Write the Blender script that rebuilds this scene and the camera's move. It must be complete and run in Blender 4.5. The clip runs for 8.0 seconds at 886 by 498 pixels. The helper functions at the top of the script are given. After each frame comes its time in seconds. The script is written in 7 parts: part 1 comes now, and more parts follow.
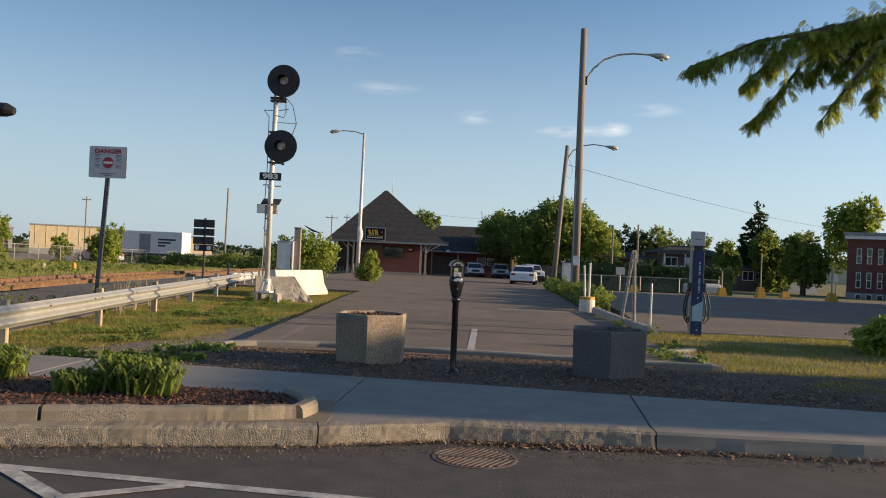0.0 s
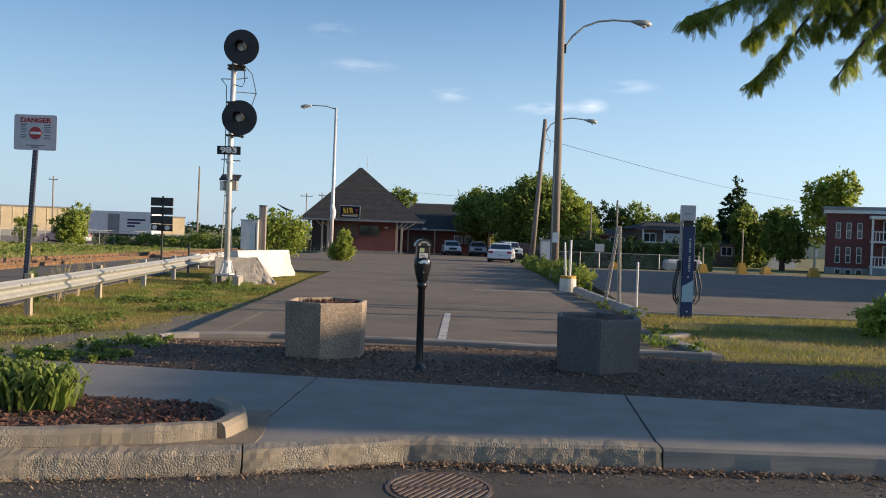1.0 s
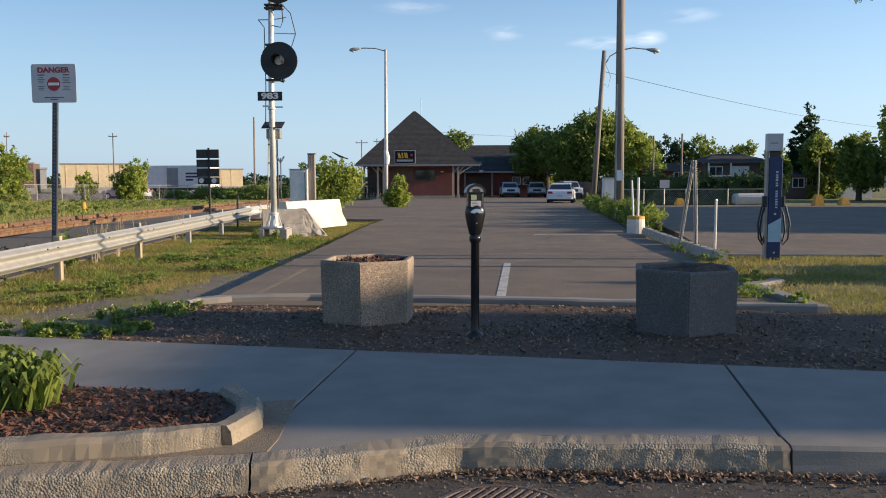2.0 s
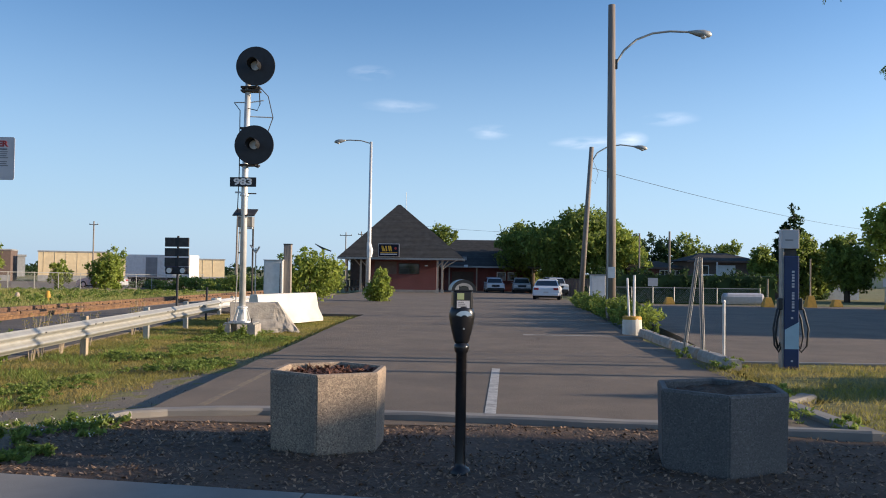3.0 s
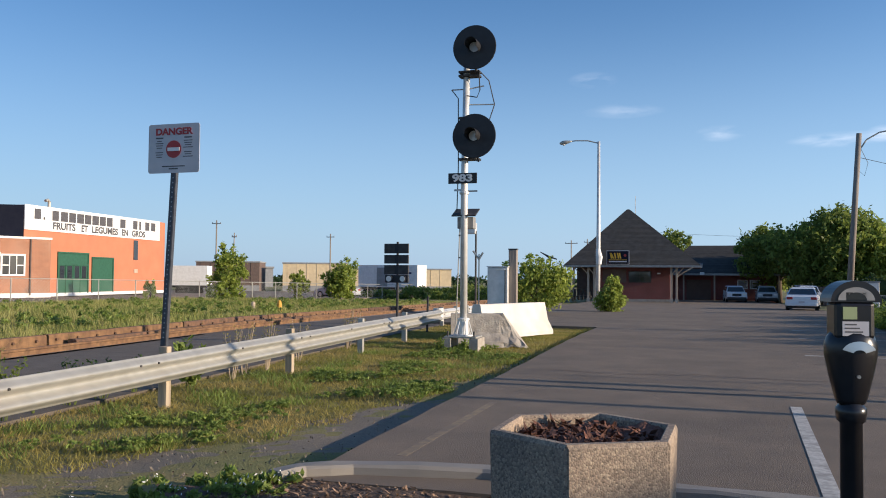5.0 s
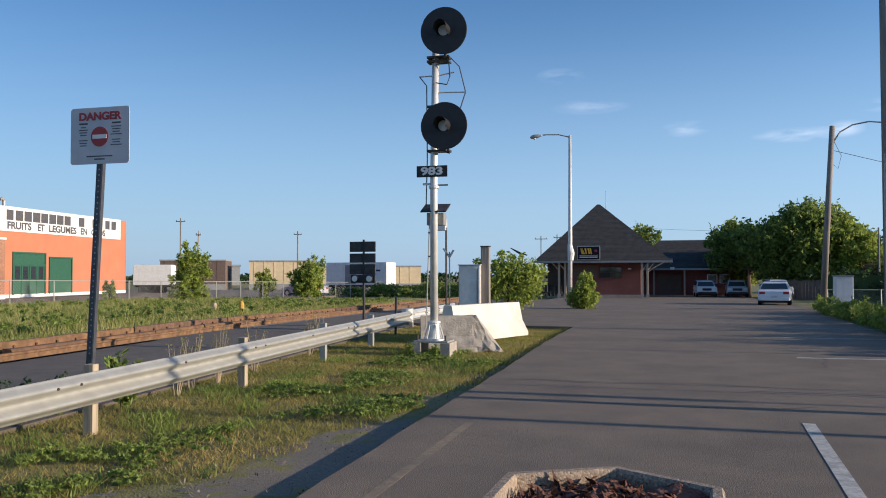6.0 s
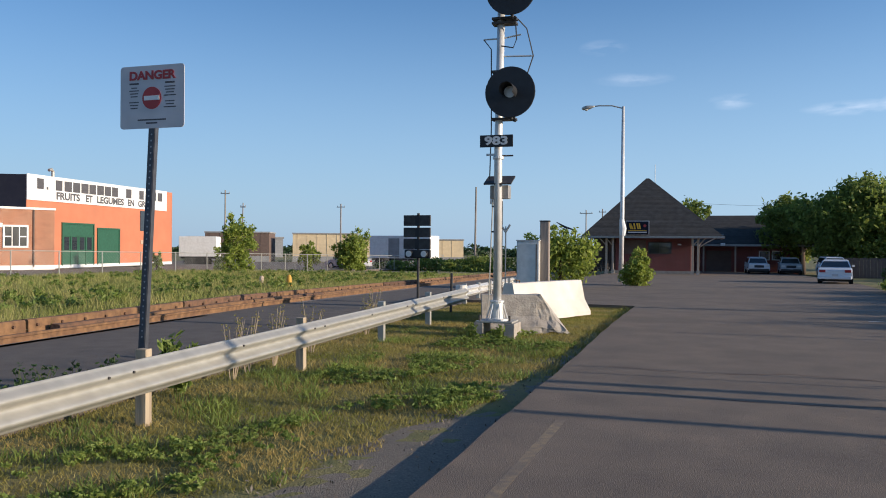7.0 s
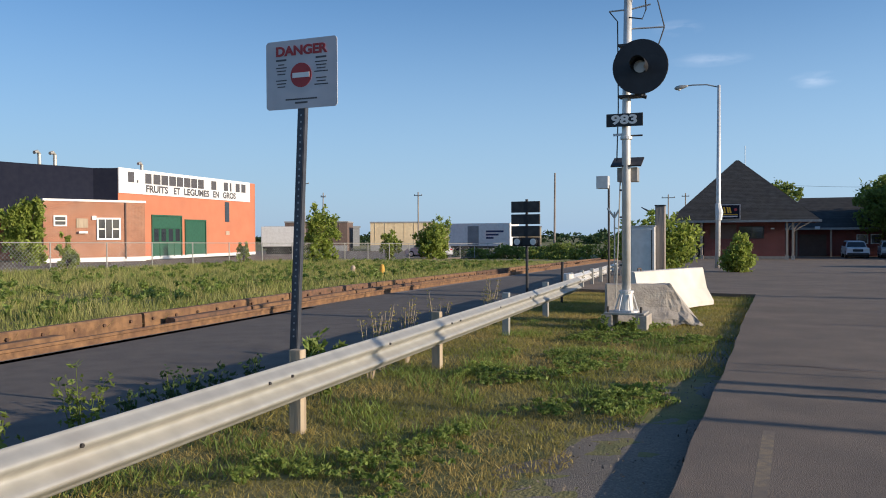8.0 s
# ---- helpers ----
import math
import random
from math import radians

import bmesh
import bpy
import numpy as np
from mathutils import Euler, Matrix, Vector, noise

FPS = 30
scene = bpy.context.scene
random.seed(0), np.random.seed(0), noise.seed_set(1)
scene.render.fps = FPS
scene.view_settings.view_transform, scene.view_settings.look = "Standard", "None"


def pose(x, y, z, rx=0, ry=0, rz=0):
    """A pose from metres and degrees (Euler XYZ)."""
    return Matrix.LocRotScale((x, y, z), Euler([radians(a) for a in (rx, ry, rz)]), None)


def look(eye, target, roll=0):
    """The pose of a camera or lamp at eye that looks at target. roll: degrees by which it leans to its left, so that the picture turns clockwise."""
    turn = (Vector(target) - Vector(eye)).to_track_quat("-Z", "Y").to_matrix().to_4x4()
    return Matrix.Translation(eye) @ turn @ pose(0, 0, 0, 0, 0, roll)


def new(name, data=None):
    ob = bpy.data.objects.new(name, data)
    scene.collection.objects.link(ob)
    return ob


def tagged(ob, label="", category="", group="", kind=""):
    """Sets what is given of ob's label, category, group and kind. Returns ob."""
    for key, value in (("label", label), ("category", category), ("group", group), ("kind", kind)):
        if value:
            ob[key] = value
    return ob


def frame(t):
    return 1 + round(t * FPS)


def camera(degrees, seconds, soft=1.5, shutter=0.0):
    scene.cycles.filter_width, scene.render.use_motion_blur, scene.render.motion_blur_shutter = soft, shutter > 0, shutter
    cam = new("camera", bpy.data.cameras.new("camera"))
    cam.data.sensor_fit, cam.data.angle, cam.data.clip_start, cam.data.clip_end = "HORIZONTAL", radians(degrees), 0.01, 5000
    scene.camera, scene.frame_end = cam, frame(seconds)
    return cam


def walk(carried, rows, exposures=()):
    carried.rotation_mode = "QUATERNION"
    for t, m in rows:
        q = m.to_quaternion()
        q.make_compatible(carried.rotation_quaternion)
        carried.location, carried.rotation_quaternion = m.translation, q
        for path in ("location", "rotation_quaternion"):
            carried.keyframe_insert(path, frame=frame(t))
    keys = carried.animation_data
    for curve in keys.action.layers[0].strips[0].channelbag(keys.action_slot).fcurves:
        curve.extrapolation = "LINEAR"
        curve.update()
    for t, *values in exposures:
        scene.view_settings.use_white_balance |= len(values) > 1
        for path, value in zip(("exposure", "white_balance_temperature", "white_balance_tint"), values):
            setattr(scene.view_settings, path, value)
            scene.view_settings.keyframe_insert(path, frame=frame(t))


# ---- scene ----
cam = camera(56.0, 8.0, 1.0)
PATH = [
    (0, (0.31, 0.426, 1.414), (0.317, 2.426, 1.429), 2.5),
    (0.5, (0.407, 1.116, 1.432), (0.448, 3.116, 1.422), 2.4),
    (1, (0.464, 1.797, 1.422), (0.526, 3.796, 1.386), 2.0),
    (1.5, (0.535, 2.48, 1.41), (0.603, 4.473, 1.259), -0.1),
    (1.7, (0.531, 2.708, 1.425), (0.532, 4.7, 1.247), -0.3),
    (2.8, (0.511, 4.247, 1.442), (0.385, 6.243, 1.412), 0.0),
    (3, (0.503, 4.53, 1.429), (0.463, 6.529, 1.48), 0.8),
    (3.5, (0.486, 5.183, 1.369), (0.54, 7.181, 1.426), 1.4),
    (4, (0.304, 5.883, 1.379), (0.243, 7.881, 1.468), -0.1),
    (4.5, (0.151, 6.503, 1.345), (-0.245, 8.462, 1.429), 1.1),
    (4.7, (0.066, 6.722, 1.355), (-0.513, 8.635, 1.421), 0.6),
    (5.8, (-0.264, 8.025, 1.397), (-0.765, 9.96, 1.465), -0.2),
    (6, (-0.345, 8.171, 1.44), (-0.841, 10.108, 1.499), -0.1),
    (6.5, (-0.63, 8.571, 1.467), (-1.126, 10.508, 1.504), -0.0),
    (7, (-0.979, 8.926, 1.487), (-1.568, 10.838, 1.482), 0.4),
    (7.5, (-1.529, 9.218, 1.493), (-2.225, 11.093, 1.48), 0.5),
    (8, (-2.041, 9.388, 1.494), (-2.792, 11.242, 1.459), -0.3),
]
walk(cam, [(t, look(eye, target, roll)) for t, eye, target, roll in PATH],
     exposures=[(0, -0.03, 6250, 10), (1.0, 0.12, 5800, 9), (1.5, 0.15, 5800, 9), (3.0, 0.11, 5500, 10), (4.5, 0.0, 5400, 10), (6.0, -0.12, 5250, 9), (8.0, -0.16, 5250, 9)])

# ---- world, sun ----
SUN_ELEV, SUN_AZ = 13.0, 1.5
world = bpy.data.worlds.new("world")
scene.world = world
world.use_nodes = True
wn, wl = world.node_tree.nodes, world.node_tree.links
wbg = wn["Background"]
sky = wn.new("ShaderNodeTexSky")
sky.sky_type, sky.sun_disc = "NISHITA", False
sky.sun_elevation, sky.sun_rotation = radians(SUN_ELEV), radians(90 + SUN_AZ)
sky.air_density, sky.dust_density, sky.ozone_density = 1.0, 0.7, 3.0
# thin wisps of cloud, low over the station
wtc = wn.new("ShaderNodeTexCoord")
wno = wn.new("ShaderNodeTexNoise")
wno.inputs["Scale"].default_value, wno.inputs["Detail"].default_value = 26, 6
wmap = wn.new("ShaderNodeMapping")
wmap.inputs["Scale"].default_value = (1, 1, 4)
wl.new(wtc.outputs["Generated"], wmap.inputs["Vector"])
wl.new(wmap.outputs["Vector"], wno.inputs["Vector"])
cloud_sum = None
for cx, cz, wx, wz, amt in ((0.035, 0.167, 0.030, 0.010, 0.35), (0.16, 0.155, 0.055, 0.009, 0.5), (0.205, 0.160, 0.02, 0.010, 0.5),
                            (-0.075, 0.198, 0.05, 0.009, 0.25), (0.25, 0.185, 0.035, 0.009, 0.3), (-0.11, 0.237, 0.03, 0.010, 0.25)):
    sub = wn.new("ShaderNodeVectorMath")
    sub.operation = "SUBTRACT"
    d = Vector((cx, 1, cz)).normalized()
    sub.inputs[1].default_value = d
    wl.new(wtc.outputs["Generated"], sub.inputs[0])
    sc = wn.new("ShaderNodeVectorMath")
    sc.operation = "MULTIPLY"
    sc.inputs[1].default_value = (1 / wx, 1 / 0.4, 1 / wz)
    wl.new(sub.outputs[0], sc.inputs[0])
    ln = wn.new("ShaderNodeVectorMath")
    ln.operation = "LENGTH"
    wl.new(sc.outputs[0], ln.inputs[0])
    mr = wn.new("ShaderNodeMapRange")
    mr.inputs["From Min"].default_value, mr.inputs["From Max"].default_value = 1.0, 0.0
    mr.inputs["To Min"].default_value, mr.inputs["To Max"].default_value = 0.0, amt
    wl.new(ln.outputs["Value"], mr.inputs["Value"])
    if cloud_sum is None:
        cloud_sum = mr.outputs[0]
    else:
        ad = wn.new("ShaderNodeMath")
        ad.operation = "ADD"
        wl.new(cloud_sum, ad.inputs[0])
        wl.new(mr.outputs[0], ad.inputs[1])
        cloud_sum = ad.outputs[0]
wr = wn.new("ShaderNodeMapRange")
wr.inputs["From Min"].default_value, wr.inputs["From Max"].default_value = 0.38, 0.62
wl.new(wno.outputs[0], wr.inputs["Value"])
wm = wn.new("ShaderNodeMath")
wm.operation = "MULTIPLY"
wl.new(cloud_sum, wm.inputs[0])
wl.new(wr.outputs[0], wm.inputs[1])
wmix = wn.new("ShaderNodeMix")
wmix.data_type = "RGBA"
wmix.inputs["B"].default_value = (7.5, 7.0, 6.6, 1)
wl.new(wm.outputs[0], wmix.inputs["Factor"])
# pale haze towards the horizon
wsep = wn.new("ShaderNodeSeparateXYZ")
wl.new(wtc.outputs["Generated"], wsep.inputs[0])
whz = wn.new("ShaderNodeMapRange")
whz.interpolation_type = "SMOOTHSTEP"
whz.inputs["From Min"].default_value, whz.inputs["From Max"].default_value = 0.34, -0.02
whz.inputs["To Min"].default_value, whz.inputs["To Max"].default_value = 0.0, 0.72
wl.new(wsep.outputs[2], whz.inputs["Value"])
whm = wn.new("ShaderNodeMix")
whm.data_type = "RGBA"
whm.inputs["B"].default_value = (3.9, 4.7, 5.3, 1)
wl.new(whz.outputs[0], whm.inputs["Factor"])
wl.new(sky.outputs[0], whm.inputs["A"])
wl.new(whm.outputs["Result"], wmix.inputs["A"])
wl.new(wmix.outputs["Result"], wbg.inputs["Color"])
# brighter towards the low sun
wglow = wn.new("ShaderNodeMath")
wglow.operation = "MULTIPLY_ADD"
wglow.inputs[1].default_value, wglow.inputs[2].default_value = 0.03, 0.157
wl.new(wsep.outputs[0], wglow.inputs[0])
wl.new(wglow.outputs[0], wbg.inputs["Strength"])

sun = new("sun", bpy.data.lights.new("sun", "SUN"))
sun.data.energy, sun.data.angle, sun.data.color = 7.5, radians(0.55), (1.0, 0.73, 0.45)
ce, se = math.cos(radians(SUN_ELEV)), math.sin(radians(SUN_ELEV))
sun.matrix_world = look((60 * ce * math.cos(radians(SUN_AZ)), -60 * ce * math.sin(radians(SUN_AZ)), 60 * se), (0, 0, 0))


# ---- materials ----
def mat(name, a, b=None, scale=6.0, rough=0.8, metal=0.0, bump=0.15, bscale=50.0, stain=None, sscale=0.7, amt=0.5, rand=0.0, island=False, spec=0.5, trans=0.0, stretch=(1, 1, 1)):
    """Two mixed colours, a stain at a larger scale, bump, and some change from piece to piece."""
    m = bpy.data.materials.new(name)
    m.use_nodes = True
    n, l = m.node_tree.nodes, m.node_tree.links
    p = n["Principled BSDF"]
    tc = n.new("ShaderNodeTexCoord")
    mp = n.new("ShaderNodeMapping")
    mp.inputs["Scale"].default_value = stretch
    l.new(tc.outputs["Object"], mp.inputs["Vector"])
    b = b or tuple(c * 0.75 for c in a)
    n1 = n.new("ShaderNodeTexNoise")
    n1.inputs["Scale"].default_value, n1.inputs["Detail"].default_value = scale, 5
    l.new(mp.outputs[0], n1.inputs["Vector"])
    r1 = n.new("ShaderNodeMapRange")
    r1.inputs["From Min"].default_value, r1.inputs["From Max"].default_value = 0.33, 0.67
    l.new(n1.outputs[0], r1.inputs["Value"])
    mx = n.new("ShaderNodeMix")
    mx.data_type = "RGBA"
    mx.inputs["A"].default_value, mx.inputs["B"].default_value = (*a, 1), (*b, 1)
    l.new(r1.outputs[0], mx.inputs["Factor"])
    col = mx.outputs["Result"]
    if stain:
        n2 = n.new("ShaderNodeTexNoise")
        n2.inputs["Scale"].default_value, n2.inputs["Detail"].default_value = sscale, 6
        l.new(mp.outputs[0], n2.inputs["Vector"])
        r2 = n.new("ShaderNodeMapRange")
        r2.inputs["From Min"].default_value, r2.inputs["From Max"].default_value = 0.45, 0.72
        r2.inputs["To Max"].default_value = amt
        l.new(n2.outputs[0], r2.inputs["Value"])
        m2 = n.new("ShaderNodeMix")
        m2.data_type = "RGBA"
        m2.inputs["B"].default_value = (*stain, 1)
        l.new(r2.outputs[0], m2.inputs["Factor"])
        l.new(col, m2.inputs["A"])
        col = m2.outputs["Result"]
    if rand:
        src = n.new("ShaderNodeNewGeometry").outputs["Random Per Island"] if island else n.new("ShaderNodeObjectInfo").outputs["Random"]
        r3 = n.new("ShaderNodeMapRange")
        r3.inputs["To Min"].default_value, r3.inputs["To Max"].default_value = 1 - rand, 1 + rand
        l.new(src, r3.inputs["Value"])
        hs = n.new("ShaderNodeHueSaturation")
        l.new(r3.outputs[0], hs.inputs["Value"])
        l.new(col, hs.inputs["Color"])
        col = hs.outputs[0]
    l.new(col, p.inputs["Base Color"])
    p.inputs["Roughness"].default_value, p.inputs["Metallic"].default_value = rough, metal
    p.inputs["Specular IOR Level"].default_value = spec
    if bump:
        n3 = n.new("ShaderNodeTexNoise")
        n3.inputs["Scale"].default_value, n3.inputs["Detail"].default_value = bscale, 4
        l.new(mp.outputs[0], n3.inputs["Vector"])
        bp = n.new("ShaderNodeBump")
        bp.inputs["Strength"].default_value, bp.inputs["Distance"].default_value = bump, 0.02
        l.new(n3.outputs[0], bp.inputs["Height"])
        l.new(bp.outputs[0], p.inputs["Normal"])
    if trans:
        tr = n.new("ShaderNodeBsdfTranslucent")
        l.new(col, tr.inputs["Color"])
        ms = n.new("ShaderNodeMixShader")
        ms.inputs[0].default_value = trans
        l.new(p.outputs[0], ms.inputs[1])
        l.new(tr.outputs[0], ms.inputs[2])
        l.new(ms.outputs[0], n["Material Output"].inputs["Surface"])
    return m


def leaf_mat(name, a, b):
    return mat(name, a, b, scale=0.9, rough=0.55, bump=0, rand=0.35, island=True, spec=0.3, trans=0.5)


def speckle_mat(name, cols, scale, rough=0.85, bump=0.6, stain=(0.1, 0.09, 0.08), amt=0.4, sscale=1.5, worn=0.0):
    """Exposed aggregate or gravel: small cells of several colours, each a little proud."""
    m = bpy.data.materials.new(name)
    m.use_nodes = True
    n, l = m.node_tree.nodes, m.node_tree.links
    p = n["Principled BSDF"]
    tc = n.new("ShaderNodeTexCoord")
    v = n.new("ShaderNodeTexVoronoi")
    v.inputs["Scale"].default_value = scale
    l.new(tc.outputs["Object"], v.inputs["Vector"])
    sp = n.new("ShaderNodeSeparateColor")
    l.new(v.outputs["Color"], sp.inputs[0])
    cr = n.new("ShaderNodeValToRGB")
    cr.color_ramp.elements[0].color, cr.color_ramp.elements[1].color = (*cols[0], 1), (*cols[-1], 1)
    for i, c in enumerate(cols[1:-1]):
        e = cr.color_ramp.elements.new((i + 1) / (len(cols) - 1))
        e.color = (*c, 1)
    l.new(sp.outputs[0], cr.inputs[0])
    n2 = n.new("ShaderNodeTexNoise")
    n2.inputs["Scale"].default_value, n2.inputs["Detail"].default_value = sscale, 6
    l.new(tc.outputs["Object"], n2.inputs["Vector"])
    r2 = n.new("ShaderNodeMapRange")
    r2.inputs["From Min"].default_value, r2.inputs["From Max"].default_value, r2.inputs["To Max"].default_value = 0.4, 0.75, amt
    l.new(n2.outputs[0], r2.inputs["Value"])
    m2 = n.new("ShaderNodeMix")
    m2.data_type = "RGBA"
    m2.inputs["B"].default_value = (*stain, 1)
    l.new(r2.outputs[0], m2.inputs["Factor"])
    l.new(cr.outputs[0], m2.inputs["A"])
    l.new(m2.outputs["Result"], p.inputs["Base Color"])
    p.inputs["Roughness"].default_value = rough
    bp = n.new("ShaderNodeBump")
    bp.inputs["Strength"].default_value, bp.inputs["Distance"].default_value, bp.invert = bump, 0.01, True
    if worn:
        n4 = n.new("ShaderNodeTexNoise")
        n4.inputs["Scale"].default_value, n4.inputs["Detail"].default_value = worn, 5
        l.new(tc.outputs["Object"], n4.inputs["Vector"])
        r4 = n.new("ShaderNodeMapRange")
        r4.inputs["From Min"].default_value, r4.inputs["From Max"].default_value = 0.42, 0.6
        l.new(n4.outputs[0], r4.inputs["Value"])
        mm = n.new("ShaderNodeMath")
        mm.operation = "MULTIPLY"
        l.new(v.outputs["Distance"], mm.inputs[0])
        l.new(r4.outputs[0], mm.inputs[1])
        l.new(mm.outputs[0], bp.inputs["Height"])
        m4 = n.new("ShaderNodeMix")
        m4.data_type = "RGBA"
        m4.inputs["A"].default_value = (*stain, 1)
        l.new(r4.outputs[0], m4.inputs["Factor"])
        l.new(m2.outputs["Result"], m4.inputs["B"])
        l.new(m4.outputs["Result"], p.inputs["Base Color"])
    else:
        l.new(v.outputs["Distance"], bp.inputs["Height"])
    l.new(bp.outputs[0], p.inputs["Normal"])
    return m


def brick_mat(name, a, b, mortar, bw=0.22, bh=0.073):
    m = bpy.data.materials.new(name)
    m.use_nodes = True
    n, l = m.node_tree.nodes, m.node_tree.links
    p = n["Principled BSDF"]
    tc = n.new("ShaderNodeTexCoord")
    sp = n.new("ShaderNodeSeparateXYZ")
    l.new(tc.outputs["Object"], sp.inputs[0])
    ad = n.new("ShaderNodeMath")
    l.new(sp.outputs[0], ad.inputs[0])
    l.new(sp.outputs[1], ad.inputs[1])
    cb = n.new("ShaderNodeCombineXYZ")
    l.new(ad.outputs[0], cb.inputs[0])
    l.new(sp.outputs[2], cb.inputs[1])
    br = n.new("ShaderNodeTexBrick")
    br.inputs["Scale"].default_value = 1
    br.inputs["Brick Width"].default_value, br.inputs["Row Height"].default_value, br.inputs["Mortar Size"].default_value = bw, bh, 0.009
    br.inputs["Color1"].default_value, br.inputs["Color2"].default_value, br.inputs["Mortar"].default_value = (*a, 1), (*b, 1), (*mortar, 1)
    l.new(cb.outputs[0], br.inputs["Vector"])
    n2 = n.new("ShaderNodeTexNoise")
    n2.inputs["Scale"].default_value, n2.inputs["Detail"].default_value = 0.8, 6
    l.new(tc.outputs["Object"], n2.inputs["Vector"])
    hs = n.new("ShaderNodeHueSaturation")
    r2 = n.new("ShaderNodeMapRange")
    r2.inputs["To Min"].default_value, r2.inputs["To Max"].default_value = 0.65, 1.3
    l.new(n2.outputs[0], r2.inputs["Value"])
    l.new(r2.outputs[0], hs.inputs["Value"])
    l.new(br.outputs[0], hs.inputs["Color"])
    l.new(hs.outputs[0], p.inputs["Base Color"])
    p.inputs["Roughness"].default_value = 0.9
    bp = n.new("ShaderNodeBump")
    bp.inputs["Strength"].default_value, bp.inputs["Distance"].default_value, bp.invert = 0.5, 0.01, True
    l.new(br.outputs["Fac"], bp.inputs["Height"])
    l.new(bp.outputs[0], p.inputs["Normal"])
    return m


def glass_mat(name, tint=(0.03, 0.035, 0.04)):
    m = bpy.data.materials.new(name)
    m.use_nodes = True
    p = m.node_tree.nodes["Principled BSDF"]
    p.inputs["Base Color"].default_value = (*tint, 1)
    p.inputs["Roughness"].default_value, p.inputs["Specular IOR Level"].default_value = 0.06, 0.8
    return m


